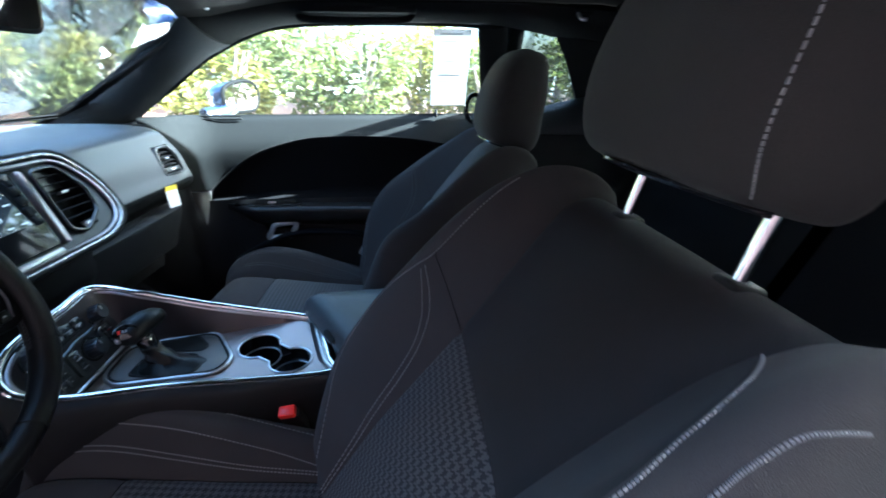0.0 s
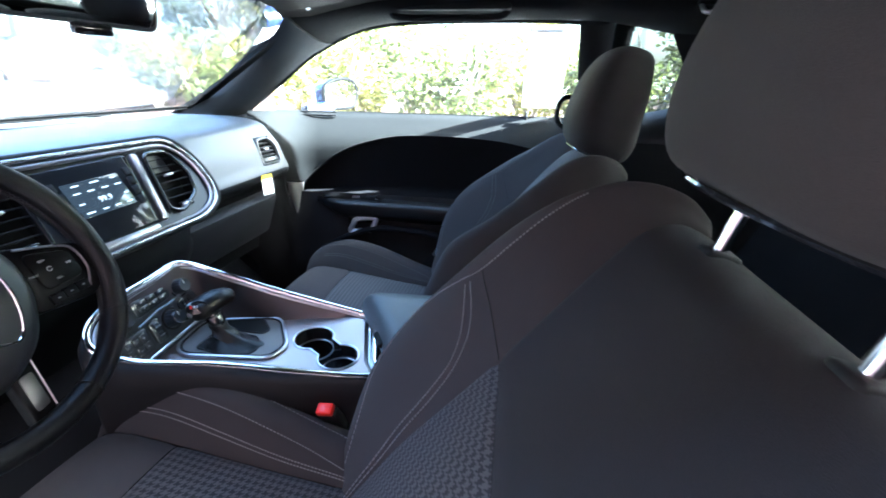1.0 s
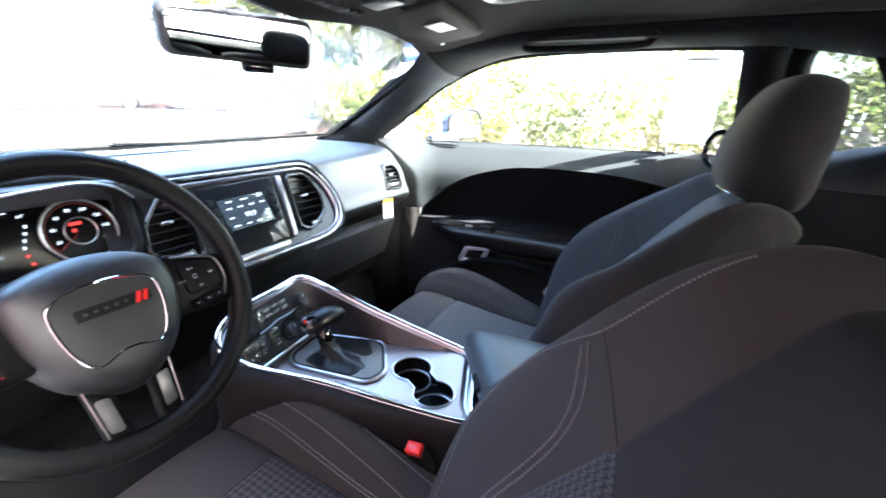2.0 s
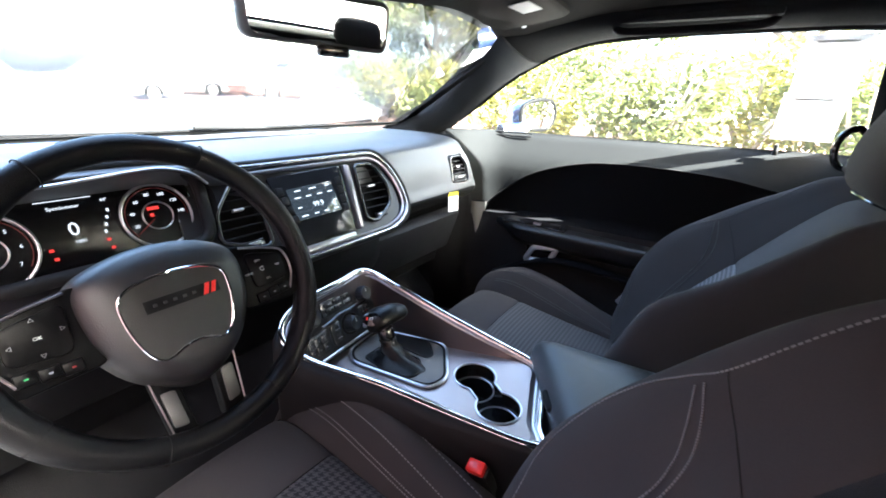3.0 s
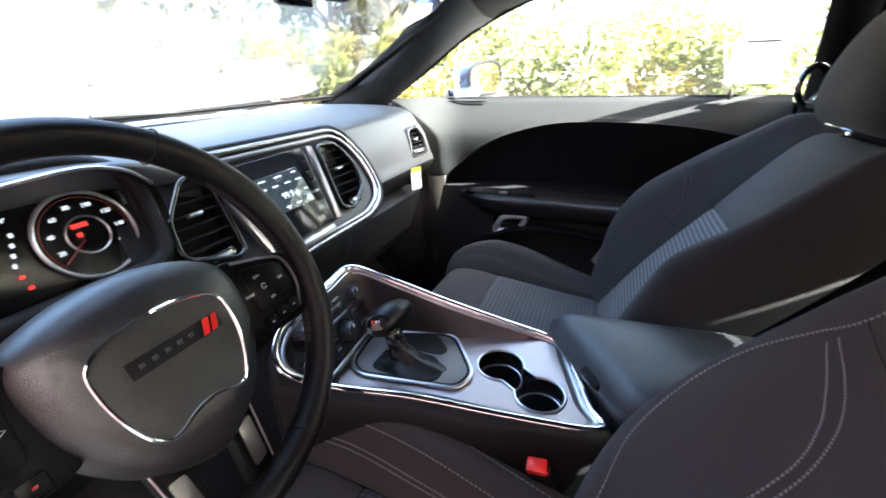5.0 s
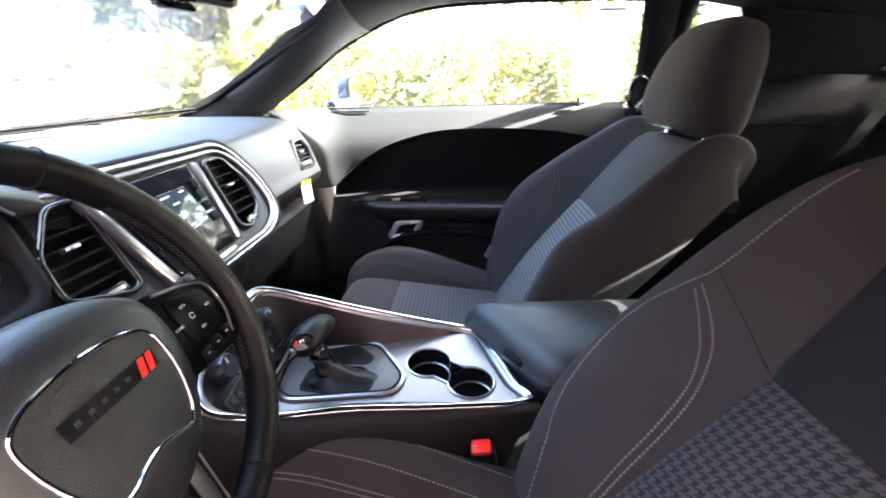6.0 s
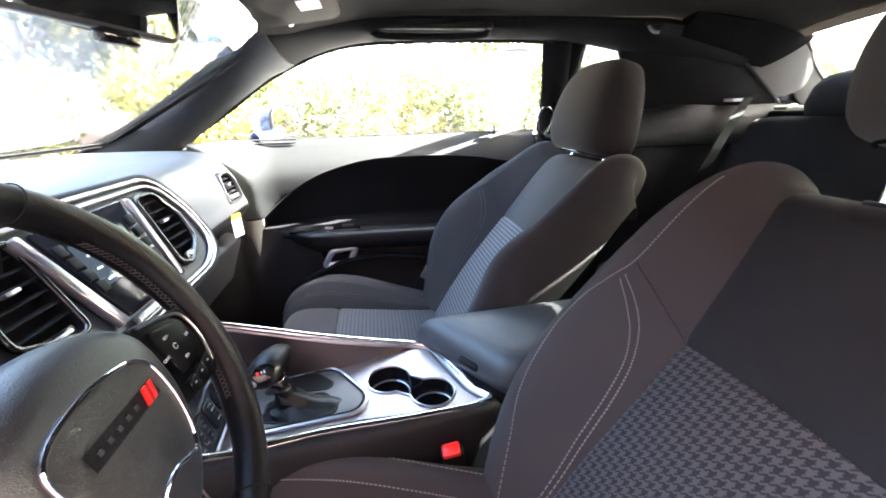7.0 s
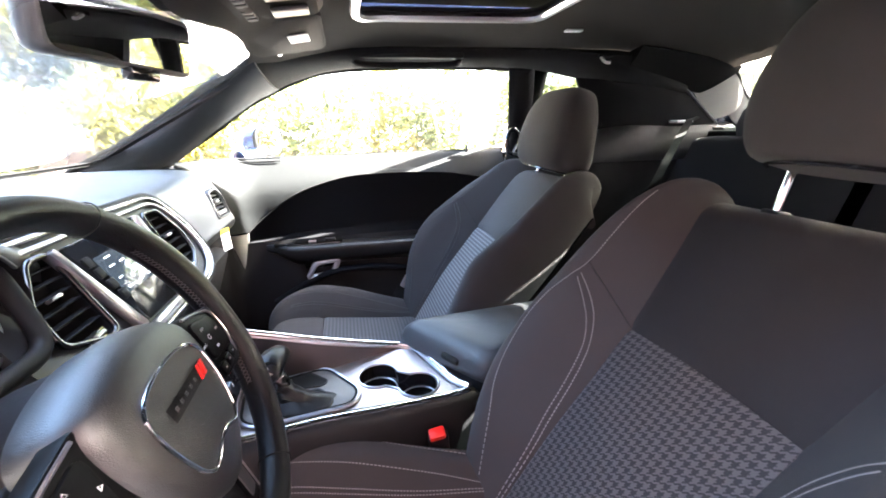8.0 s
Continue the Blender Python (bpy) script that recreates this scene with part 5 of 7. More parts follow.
rows = []
for x in np.linspace(-0.722, 0.236, 80):
    zt = field_top(x)
    low = min(zt - 0.02, 0.70)
    col = [(x, surf(x, zt), zt + 0.001), (x, surf(x, zt) + 0.004, zt - 0.001)]
    for t in np.linspace(0, 1, 18):
        z = zt - 0.002 + (low - zt) * t
        dish = smoothstep(0, 0.06, t) * smoothstep(1.0, 0.9, t)
        col.append((x, surf(x, zt) * (1 - dish) + (1.494 + 0.026 * t - 0.03 * smoothstep(-0.69, -0.74, x)) * dish, z))
    rows.append(col)
part("cloth_field", sheet(rows), darkcloth, door, "black cloth door insert")
rows = []
for x in np.linspace(-0.868, 0.236, 60):
    top = 0.705 if x > -0.722 else (0.69 if x > -0.74 else 0.90)
    back = -0.004 if x > -0.74 else 0.008
    rows.append([(x, surf(x, top + (0.28 - top) * t) + back - 0.01 * math.sin(math.pi * t), top + (0.28 - top) * t) for t in np.linspace(0, 1, 16)])
part("lower_trim", sheet(rows), plastic, door, "black plastic lower door trim")
part("field_seam", tube(bmesh.new(), [(x, surf(x, field_top(x)) + 0.001, field_top(x) - 0.001) for x in np.linspace(-0.70, 0.236, 90)], 0.0025, 6), rubber, door)
# armrest with switch plate
rows = []
for x in np.linspace(-0.63, 0.235, 40):
    k = smoothstep(-0.635, -0.52, x)
    w = 0.02 + 0.05 * k
    z0 = 0.688 - 0.01 * smoothstep(-0.6, 0.2, x)
    rows.append([(x, 1.48, z0 + 0.012), (x, 1.45 - w * 0.5, z0 + 0.012), (x, 1.452 - w * 0.9, z0 + 0.008), (x, 1.45 - w, z0 - 0.006), (x, 1.452 - w * 0.9, z0 - 0.03 * k - 0.01), (x, 1.452 - w * 0.4, z0 - 0.05 * k - 0.012), (x, 1.452, z0 - 0.06 * k - 0.014)])
part("armrest", sheet([list(map(tuple, spline(r, 25))) for r in rows], caps=False), bootskin, door, "padded black door armrest")
SWM = frame_of((-0.50, 1.425, 0.7015), (1, 0, 0), (0, 1, 0))
sw = part("switch_plate", slab(bmesh.new(), rounded([(-0.105, -0.012), (0.12, -0.022), (0.12, 0.016), (-0.105, 0.016)], 0.01), SWM, 0.006, 0.001), gloss, door, "gloss black switch plate")
part("window_switch", box(bmesh.new(), SWM @ Vector((0.08, 0, 0.005)), (0.035, 0.016, 0.01), 0.003), plastic, sw)
part("lock_switch", box(bmesh.new(), SWM @ Vector((0.02, 0, 0.003)), (0.025, 0.014, 0.006), 0.002), satin, sw, "silver lock switch")
# inner handle: a silver loop
HM = frame_of((-0.452, 1.424, 0.612), (1, 0, 0.12), (-0.1, -0.2, 1))
hnd = part("pull_cup", slab(bmesh.new(), rounded([(-0.06, 0.034), (0.06, 0.034), (0.06, -0.03), (-0.06, -0.03)], 0.02), HM @ pose(0, 0, 0) @ Matrix.Translation((0, 0, -0.004)), 0.01, 0.003), gloss, door)
lp = rounded([(-0.018, 0.022), (0.048, 0.022), (0.022, -0.022), (-0.048, -0.022)], 0.012, 5)
part("handle", tube(bmesh.new(), [HM @ Vector((x * 1.2, y * 1.15, 0.016)) for x, y in lp], 0.0098, 12, closed=True), handlesilver, hnd, "satin silver door handle loop")
part("map_pocket", sheet([[(x, 1.435 - 0.03 * math.sin(math.pi * t) ** 0.6 * (0.5 + 0.5 * smoothstep(-0.7, -0.4, x)), 0.46 - 0.16 * t) for t in np.linspace(0, 1, 10)] for x in np.linspace(-0.7, 0.2, 20)]), plastic, door)
part("speaker_grille", disc(bmesh.new(), frame_of((-0.58, 1.436, 0.42), (1, 0, 0), (0, 0, 1)), 0.08, 0.02, 36, 0.005), rubber, door)
# swept lower panel line
sweep = [(-0.62, 1.418, 0.50), (-0.5, 1.41, 0.565), (-0.38, 1.405, 0.60), (-0.2, 1.405, 0.59), (-0.05, 1.41, 0.54), (0.1, 1.415, 0.47)]
part("sweep_ridge", tube(bmesh.new(), spline(sweep, 40), 0.016, 10, flat=0.7), darkcloth, door)
# demister strip, lock pin, seals
part("demister_strip", tube(bmesh.new(), [(-0.712, 1.4985, 0.982), (-0.558, 1.4985, 0.982)], 0.0024, 6), rubber, door)
part("demister_strip", tube(bmesh.new(), [(-0.712, 1.4935, 0.972), (-0.558, 1.4935, 0.972)], 0.0024, 6), rubber, door)
part("lock_pin", tube(bmesh.new(), [(0.088, 1.49, 0.975), (0.088, 1.488, 1.0)], [0.006, 0.0045], 10), plastic, door)
part("glass_seal", tube(bmesh.new(), [(x, 1.515, 0.981) for x in np.linspace(-0.80, 0.236, 20)], 0.004, 6), rubber, door)
part("frame_seal", tube(bmesh.new(), spline([(-0.875, 1.50, 0.99), (-0.745, 1.476, 1.066), (-0.608, 1.450, 1.152), (-0.467, 1.432, 1.214), (-0.365, 1.424, 1.238), (-0.2, 1.42, 1.248), (0.1, 1.42, 1.249), (0.22, 1.42, 1.244)], 50), 0.006, 6), rubber, door)
part("slot_cap", box(bmesh.new(), (-0.30, 1.585, 0.957), (1.17, 0.05, 0.012), 0.003), rubber, door)
part("outer_skin", box(bmesh.new(), (-0.3, 1.60, 0.66), (1.16, 0.03, 0.6), 0.012), bluepaint, door, "dark blue painted outer door skin")
# the fittings stand on the door's inner face
set_out = Matrix.Translation((-0.2, 0.1, 1.07)) @ Matrix.Scale(1.022, 4) @ Matrix.Translation((0.2, -0.1, -1.07))
for o in door.children_recursive:
    if o.name.split(".")[0] not in ("upper_trim", "hinge_edge", "cloth_field", "lower_trim", "field_seam", "outer_skin", "slot_cap", "frame_seal"):
        o.data.transform(set_out)
under(door)

# price sheets on the window
for k, (x0, x1, z0, z1) in enumerate(((0.078, 0.200, 1.013, 1.118), (0.085, 0.202, 1.126, 1.235))):
    st = empty("window_sticker", "white printed price sheet stuck inside the door window", "sticker", "price sheets", at=((x0 + x1) / 2, glass_y(z0), z0))
    SM = frame_of(((x0 + x1) / 2, glass_y((z0 + z1) / 2) - 0.001 + 0.010, (z0 + z1) / 2), (1, 0, 0), (0, -0.53, 1))
    w, h = x1 - x0, (z1 - z0) * 1.18
    part("sheet", box(bmesh.new(), SM.translation, (w, h, 0.0012), 0, SM.to_3x3().to_4x4()), thinpaper, st)
    for j in range(5):
        yy = h / 2 - 0.014 - j * (h - 0.02) / 5
        ww = w * (0.85 if j == 0 else 0.3 + 0.5 * ((j * 37 + k * 11) % 10) / 10)
        part("writing_bar", box(bmesh.new(), SM @ Vector((-w * 0.45 + ww / 2, yy, 0.0012)), (ww * 0.7, 0.005 if j == 0 else 0.0022, 0.0008), 0, SM.to_3x3().to_4x4()), printed, st)
    under(st)

# outside mirror on the door
om = empty("door_mirror", "dark blue car door mirror with a black-rimmed oval glass", "mirror", at=(-0.64, 1.60, 0.98))
MM = frame_of((-0.622, 1.715, 1.037), (0.36, 0.93, 0), (0, 0, 1)) @ Matrix.Scale(1.05, 4)
ov = ring([(-0.075, 0.03), (0.0, 0.05), (0.065, 0.042), (0.085, 0.0), (0.06, -0.045), (0.0, -0.052), (-0.07, -0.045), (-0.088, -0.01)], 48)
rows = []
for k, z in ((0.92, 0.0), (1.0, -0.004), (1.05, -0.03), (0.98, -0.06), (0.75, -0.09), (0.35, -0.107), (0.02, -0.11)):
    rows.append([MM @ Vector((x * k, y * k, z)) for x, y in ov])
part("shell", sheet(rows, closed=True, caps=True), bluepaint, om, "dark blue painted shell")
part("rim", tube(bmesh.new(), [MM @ Vector((x, y, 0)) for x, y in ov], 0.0075, 10, closed=True), frit, om, "thin matt black rim round the glass")
bm = bmesh.new()
bm.faces.new([bm.verts.new(MM @ Vector((x * 0.95, y * 0.95, 0.003))) for x, y in ov])
part("mirror_glass", bm, mirror, om, "bright mirror glass", smooth=False)
part("stalk", tube(bmesh.new(), [(-0.70, 1.56, 0.975), (-0.66, 1.62, 0.985), (-0.64, 1.67, 1.0)], [0.03, 0.025, 0.02], 12), bluepaint, om)
under(om)

# ---------------------------------------------------------------- front seats
BACK = [(-0.195, 0.40), (-0.140, 0.49), (-0.065, 0.60), (0.0, 0.68), (0.066, 0.757), (0.135, 0.838), (0.185, 0.893), (0.222, 0.925), (0.258, 0.936), (0.295, 0.922)]
WIDE = [0.205, 0.234, 0.252, 0.258, 0.258, 0.252, 0.244, 0.236, 0.226, 0.214]
LIFT = [0.000, 0.045, 0.085, 0.097, 0.096, 0.090, 0.076, 0.054, 0.028, 0.006]
PANEL = [0.130, 0.128, 0.126, 0.128, 0.134, 0.145, 0.155, 0.165, 0.168, 0.165]
MORE = [0.0, 0.0, 0.0, 0.0, 0.002, 0.011, 0.019, 0.027, 0.030, 0.027]
back_c = spline([(x, z, w, b) for (x, z), w, b in zip(BACK, WIDE, LIFT)], 400)
back_p = spline([(p, 0.0) for p in PANEL], 400)
back_len = np.concatenate([[0], np.cumsum(np.hypot(*np.diff(back_c[:, :2], axis=0).T))])


def along(sec, u):
    """One point of the smooth curve through sec, u from 0 to 1."""
    k = len(sec) - 1
    f = min(max(u, 0.0), 0.99999) * k
    i = int(f)
    f -= i
    b, c = sec[i], sec[i + 1]
    a = sec[i - 1] if i else (2 * b[0] - c[0], 2 * b[1] - c[1])
    d = sec[i + 2] if i + 2 <= k else (2 * c[0] - b[0], 2 * c[1] - b[1])
    return [0.5 * (2 * b[j] + (c[j] - a[j]) * f + (2 * a[j] - 5 * b[j] + 4 * c[j] - d[j]) * f * f + (3 * b[j] - a[j] - 3 * c[j] + d[j]) * f ** 3) for j in (0, 1)]


def back_frame(s):
    g = min(398.0, max(1.0, s * 399))
    i = int(g)
    f = g - i
    x, z, w, b = back_c[i] * (1 - f) + back_c[min(i + 1, 399)] * f
    t0, t1 = back_c[i + 1 if i < 399 else i, :2] - back_c[i - 1, :2], back_c[min(i + 2, 399), :2] - back_c[i, :2]
    t = t0 * (1 - f) + t1 * f
    t = t / np.linalg.norm(t)
    j = min(i + 1, 399)
    return x, z, w, b, back_p[i][0] * (1 - f) + back_p[j][0] * f, (-t[1], t[0]), back_len[i] * (1 - f) + back_len[j] * f


def wider(s):
    """How much further the field of the driver's backrest reaches towards the console."""
    return float(np.interp(s, np.linspace(0, 1, len(MORE)), MORE))


def panel_pt(s, u, sink=0.0, more=0.0):
    """Middle field of the backrest: s up, u across (-1 to 1)."""
    x, z, w, b, p, n, l = back_frame(s)
    if u > 0:
        p += more * wider(s)
    d = 0.010 * math.sin(math.pi * s) * (1 - u * u) - sink + 0.006 * abs(u) ** 4 * (b / 0.08)
    return (x + n[0] * d, p * u, z + n[1] * d), (p * u, l)


def thickness(s, deep):
    """How much further the backrest reaches to the rear than its thin upper edge."""
    return deep * (0.22 + 0.78 * math.exp(-((s - 0.86) / 0.07) ** 2)) * smoothstep(1.02, 0.95, s)


def bolster_pt(s, u, side, sink=0.0, low=0.0, puff=0.0, swell=0.0, more=0.0, deep=0.0):
    """Side wing of the backrest: u from the seam (0) over the wing to the rear (1)."""
    x, z, w, b, p, n, l = back_frame(s)
    if side > 0:
        p += more * wider(s)
    b *= (1 - low * smoothstep(0.40, 0.65, s)) * (1 - puff * (smoothstep(0.9, 0.6, s) - 1.1 * math.exp(-((s - 0.36) / 0.11) ** 2)))
    b *= 1 + swell * (math.exp(-((s - 0.30) / 0.19) ** 2) - 0.75 * math.exp(-((s - 0.66) / 0.15) ** 2))
    g, e = w - p, thickness(s, deep)
    sec = [(p - 0.006, 0.001), (p + 0.28 * g, 0.38 * b + 0.006), (p + 0.62 * g, 0.84 * b + 0.008), (p + 0.88 * g, 1.0 * b + 0.002), (w, 0.70 * b - 0.006), (w + 0.004, 0.1 * b - 0.025 - 0.6 * e), (w - 0.001, -0.064 - 0.9 * e), (w - 0.010, -0.078 - e)]
    y, d = along(sec, u)
    d -= sink
    return (x + n[0] * d, side * y, z + n[1] * d), (side * (p + u * 0.3), l)


def patch(fn, s0, s1, us, ns, roll=0.0035):
    """A padded piece of a surface, its edges rolled under at the seams. s0, s1 may depend on u."""
    grid, uvs = [], []
    for i in range(ns + 1):
        t = i / ns
        row, ur = [], []
        for j, u in enumerate(us):
            a, b = s0(u), s1(u)
            edge = min(t, 1 - t) * (b - a) * 0.75
            eu = min(u - us[0], us[-1] - u) * 0.14
            sink = roll * (max(0, 1 - edge / 0.012) ** 2 + max(0, 1 - eu / 0.010) ** 2)
            p, uv = fn(a + (b - a) * t, u, sink)
            row.append(p)
            ur.append(uv)
        grid.append(row)
        uvs.append(ur)
    return sheet(grid, uvs=uvs)


def stitch_line(bm, fn, path, n, r=0.0011):
    n = int(n * 1.7)
    pts = spline(path, n * 3 + 1)
    for i in range(n):
        a, b = Vector(fn(*pts[i * 3], -0.0006)[0]), Vector(fn(*pts[i * 3 + 2], -0.0006)[0])
        tube(bm, (a, b), r, 5)
    return bm


CUSH = [(-0.07, 0.445), (-0.16, 0.468), (-0.28, 0.482), (-0.40, 0.498), (-0.50, 0.512), (-0.57, 0.515), (-0.615, 0.498), (-0.640, 0.455), (-0.648, 0.39), (-0.645, 0.34)]
CLIFT = [0.012, 0.026, 0.052, 0.078, 0.080, 0.053, 0.028, 0.010, 0.0, 0.0]
CWIDE = [0.235, 0.25, 0.258, 0.262, 0.262, 0.255, 0.245, 0.235, 0.23, 0.228]
cush_c = spline([(x, z, w, b) for (x, z), w, b in zip(CUSH, CWIDE, CLIFT)], 400)
cush_len = np.concatenate([[0], np.cumsum(np.hypot(*np.diff(cush_c[:, :2], axis=0).T))])


def cush_frame(s):
    g = min(397.0, max(1.0, s * 399))
    i = int(g)
    f = g - i
    x, z, w, b = cush_c[i] * (1 - f) + cush_c[i + 1] * f
    t = (cush_c[i + 1, :2] - cush_c[i - 1, :2]) * (1 - f) + (cush_c[i + 2, :2] - cush_c[i, :2]) * f
    t = t / np.linalg.norm(t)
    return x, z, w, b, (t[1], -t[0]), cush_len[i] * (1 - f) + cush_len[i + 1] * f


def seat_pt(s, u, sink=0.0):
    x, z, w, b, n, l = cush_frame(s)
    p = 0.148
    d = 0.012 * math.sin(math.pi * min(1, s * 1.2)) * (1 - u * u) - sink
    return (x + n[0] * d, p * u, z + n[1] * d), (p * u, l)


def wing_pt(s, u, side, sink=0.0):
    x, z, w, b, n, l = cush_frame(s)
    p = 0.148
    g = w - p
    sec = [(p, 0.002), (p + 0.20 * g, 0.5 * b + 0.003), (p + 0.45 * g, 0.96 * b + 0.003), (p + 0.75 * g, 0.92 * b), (w, 0.45 * b - 0.012), (w + 0.004, -0.05), (w, -0.10), (w - 0.02, -0.14)]
    y, d = along(sec, u)
    d -= sink
    return (x + n[0] * d, side * y, z + n[1] * d), (side * (p + u * 0.25), l)


def front_seat(yc, dz, label, insert, group, thread_mat, hr_drop, outboard, upper, tall, deep, sag):
    seat = empty("front_seat", label, "car seat", group, at=(-0.2, yc, 0.26))
    made = []

    def put(name, bm, material, lab="", sharp=60):
        o = part(name, bm, material, seat, lab, sharp=sharp)
        made.append(o)
        return o
    uu = np.linspace(-1, 1, 31)
    ub = np.linspace(0, 0.87, 35)
    SEAM = 0.445
    more = 1.0 if outboard < 0 else 0.0
    seatinsert = insert if outboard < 0 else finecloth
    field = lambda s, u, k=0.0: panel_pt(s, u, k, more)
    put("back_insert", patch(field, lambda u: 0.02, lambda u: SEAM + 0.006 * (1 - u * u), uu, 40), insert, "patterned grey cloth insert of the backrest")
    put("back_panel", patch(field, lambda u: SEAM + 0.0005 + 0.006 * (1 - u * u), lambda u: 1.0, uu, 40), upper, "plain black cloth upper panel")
    for side in (-1, 1):
        f = lambda s, u, k=0.0, side=side: bolster_pt(s, u, side, k, 0.42 if side == outboard else 0.0, 0.28 if outboard == 0 and side < 0 else 0.0, 0.32 if outboard == 0 and side > 0 else 0.0, more, deep)
        cut = lambda u: SEAM + 0.001 + 0.18 * u
        b = put("back_bolster", patch(f, lambda u: 0.02, lambda u: 1.0, ub, 70, 0.002), seatcloth, "thick padded side wing of the backrest")
        part("crease", tube(bmesh.new(), [f(cut(u), u, -0.0003)[0] for u in np.linspace(0.012, 0.277, 30)], 0.0007, 5), panelcloth, b, "fine seam across the wing")
        bm = bmesh.new()
        stitch_line(bm, f, [(0.06, 0.020), (0.168, 0.027), (0.236, 0.043), (0.31, 0.060), (0.371, 0.085), (0.414, 0.127), (0.439, 0.170), (0.458, 0.218), (0.472, 0.272)], 50)
        part("stitching", bm, thread_mat, b, "pale stitching")
        bm = bmesh.new()
        stitch_line(bm, f, [(0.06, 0.042), (0.168, 0.050), (0.236, 0.067), (0.31, 0.084), (0.371, 0.109), (0.408, 0.150), (0.430, 0.190), (0.448, 0.23), (0.463, 0.275)], 50)
        o = part("stitching", bm, thread_mat, b, "double pale stitching")
        if side != outboard:
            bm = bmesh.new()
            stitch_line(bm, f, [(0.10, 0.20), (0.18, 0.262), (0.223, 0.312), (0.279, 0.345), (0.347, 0.365), (0.408, 0.352), (0.458, 0.312), (0.495, 0.278), (0.556, 0.277), (0.643, 0.292), (0.72, 0.31)], 66)
            part("stitching", bm, thread_mat, b, "single pale stitching")
        if side == outboard:
            grid, uvs = [], []
            for q in np.linspace(0.30, 0.772, 44):
                edge = float(np.interp(q, (0.30, 0.46, 0.54, 0.581, 0.606, 0.636, 0.667, 0.704, 0.735, 0.765, 0.775), (0.44, 0.40, 0.365, 0.336, 0.311, 0.277, 0.252, 0.202, 0.143, 0.06, 0.03))) - 0.014
                got = [f(q, edge * t, -0.0012 + 0.002 * (t > 0.97)) for t in np.linspace(0, 1, 12)]
                grid.append([p for p, uv in got])
                uvs.append([uv for p, uv in got])
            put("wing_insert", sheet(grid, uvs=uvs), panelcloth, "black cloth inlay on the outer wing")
            for path, n in (([(0.46, 0.40), (0.54, 0.365), (0.581, 0.336), (0.606, 0.311), (0.636, 0.277), (0.667, 0.252), (0.704, 0.202), (0.735, 0.143), (0.762, 0.07), (0.778, 0.01)], 40),
                            ([(0.46, 0.50), (0.56, 0.475), (0.63, 0.462), (0.655, 0.454), (0.679, 0.454), (0.716, 0.462), (0.741, 0.504), (0.766, 0.555)], 34)):
                part("stitching", stitch_line(bmesh.new(), f, path, n, 0.0014), thread_mat, b, "pale outboard stitching")
        w = put("cushion_bolster", patch(lambda s, u, k=0.0, side=side: wing_pt(s, u, side, k), lambda u: 0.01, lambda u: 0.98, np.linspace(0, 1, 37), 40), seatcloth, "raised side wing of the seat cushion")
        g = lambda s, u, k=0.0, side=side: wing_pt(s, u, side, k)
        bm = bmesh.new()
        stitch_line(bm, g, [(0.12, 0.12), (0.20, 0.19), (0.32, 0.22), (0.42, 0.23), (0.50, 0.25), (0.60, 0.32)], 62)
        part("stitching", bm, thread_mat, w, "pale stitching")
        bm = bmesh.new()
        stitch_line(bm, g, [(0.12, 0.36), (0.30, 0.41), (0.45, 0.42), (0.55, 0.42), (0.65, 0.40)], 62)
        part("stitching", bm, thread_mat, w, "pale stitching")
        for du in (0.0, 0.024):
            bm = bmesh.new()
            stitch_line(bm, g, [(0.10, 0.045 + du), (0.22, 0.06 + du), (0.32, 0.085 + du), (0.42, 0.11 + du), (0.55, 0.13 + du)], 52)
            if du == 0.0:
                part("stitching", bm, thread_mat, w, "pale stitching")
        part("stitching", bm, thread_mat, w, "pale stitching")
        side_bm = box(bmesh.new(), (-0.28, side * 0.245, 0.315), (0.60, 0.03, 0.11), 0.012)
        put("side_valance", side_bm, plastic, "black plastic seat side cover")
    put("cushion_insert", patch(seat_pt, lambda u: 0.0, lambda u: 0.40, uu, 30), seatinsert, "patterned grey cloth insert of the cushion")
    put("cushion_front", patch(seat_pt, lambda u: 0.402, lambda u: 1.0, uu, 30), seatcloth, "plain front of the cushion")
    # rear shell of the backrest
    rows = []
    for s in np.linspace(0.0, 1, 24):
        x, z, w, b, p, n, l = back_frame(s)
        t = 0.085 - 0.02 * s + thickness(s, deep)
        if s > 0.85:
            t *= 1 - (s - 0.85) / 0.15 * 0.75
        rows.append([(x - n[0] * (t + 0.03 * (1 - u * u)), (w - 0.004) * u, z - n[1] * (t + 0.03 * (1 - u * u))) for u in np.linspace(-1, 1, 17)])
    put("back_shell", sheet(rows), darkcloth, "black cover on the back of the seat")
    # headrest
    hm = pose(0.268, 0, 1.086 - hr_drop, 0, 16, 0) @ Matrix.Diagonal((1.16, 1.09, tall, 1))
    rows = []
    for h, wd, dp, off in ((-0.100, 0.02, 0.012, 0.016), (-0.098, 0.095, 0.044, 0.016), (-0.088, 0.118, 0.060, 0.014), (-0.06, 0.128, 0.068, 0.010), (-0.02, 0.130, 0.066, 0.004), (0.03, 0.121, 0.060, 0.003), (0.065, 0.108, 0.050, 0.004), (0.088, 0.090, 0.038, 0.008), (0.099, 0.062, 0.022, 0.012), (0.102, 0.02, 0.008, 0.014)):
        row = []
        for a in np.linspace(0, 2 * math.pi, 44, endpoint=False):
            c, s2 = math.cos(a), math.sin(a)
            e = 0.55
            row.append(hm @ Vector((off + dp * np.sign(c) * abs(c) ** e, wd * np.sign(s2) * abs(s2) ** e, h)))
        rows.append(row)
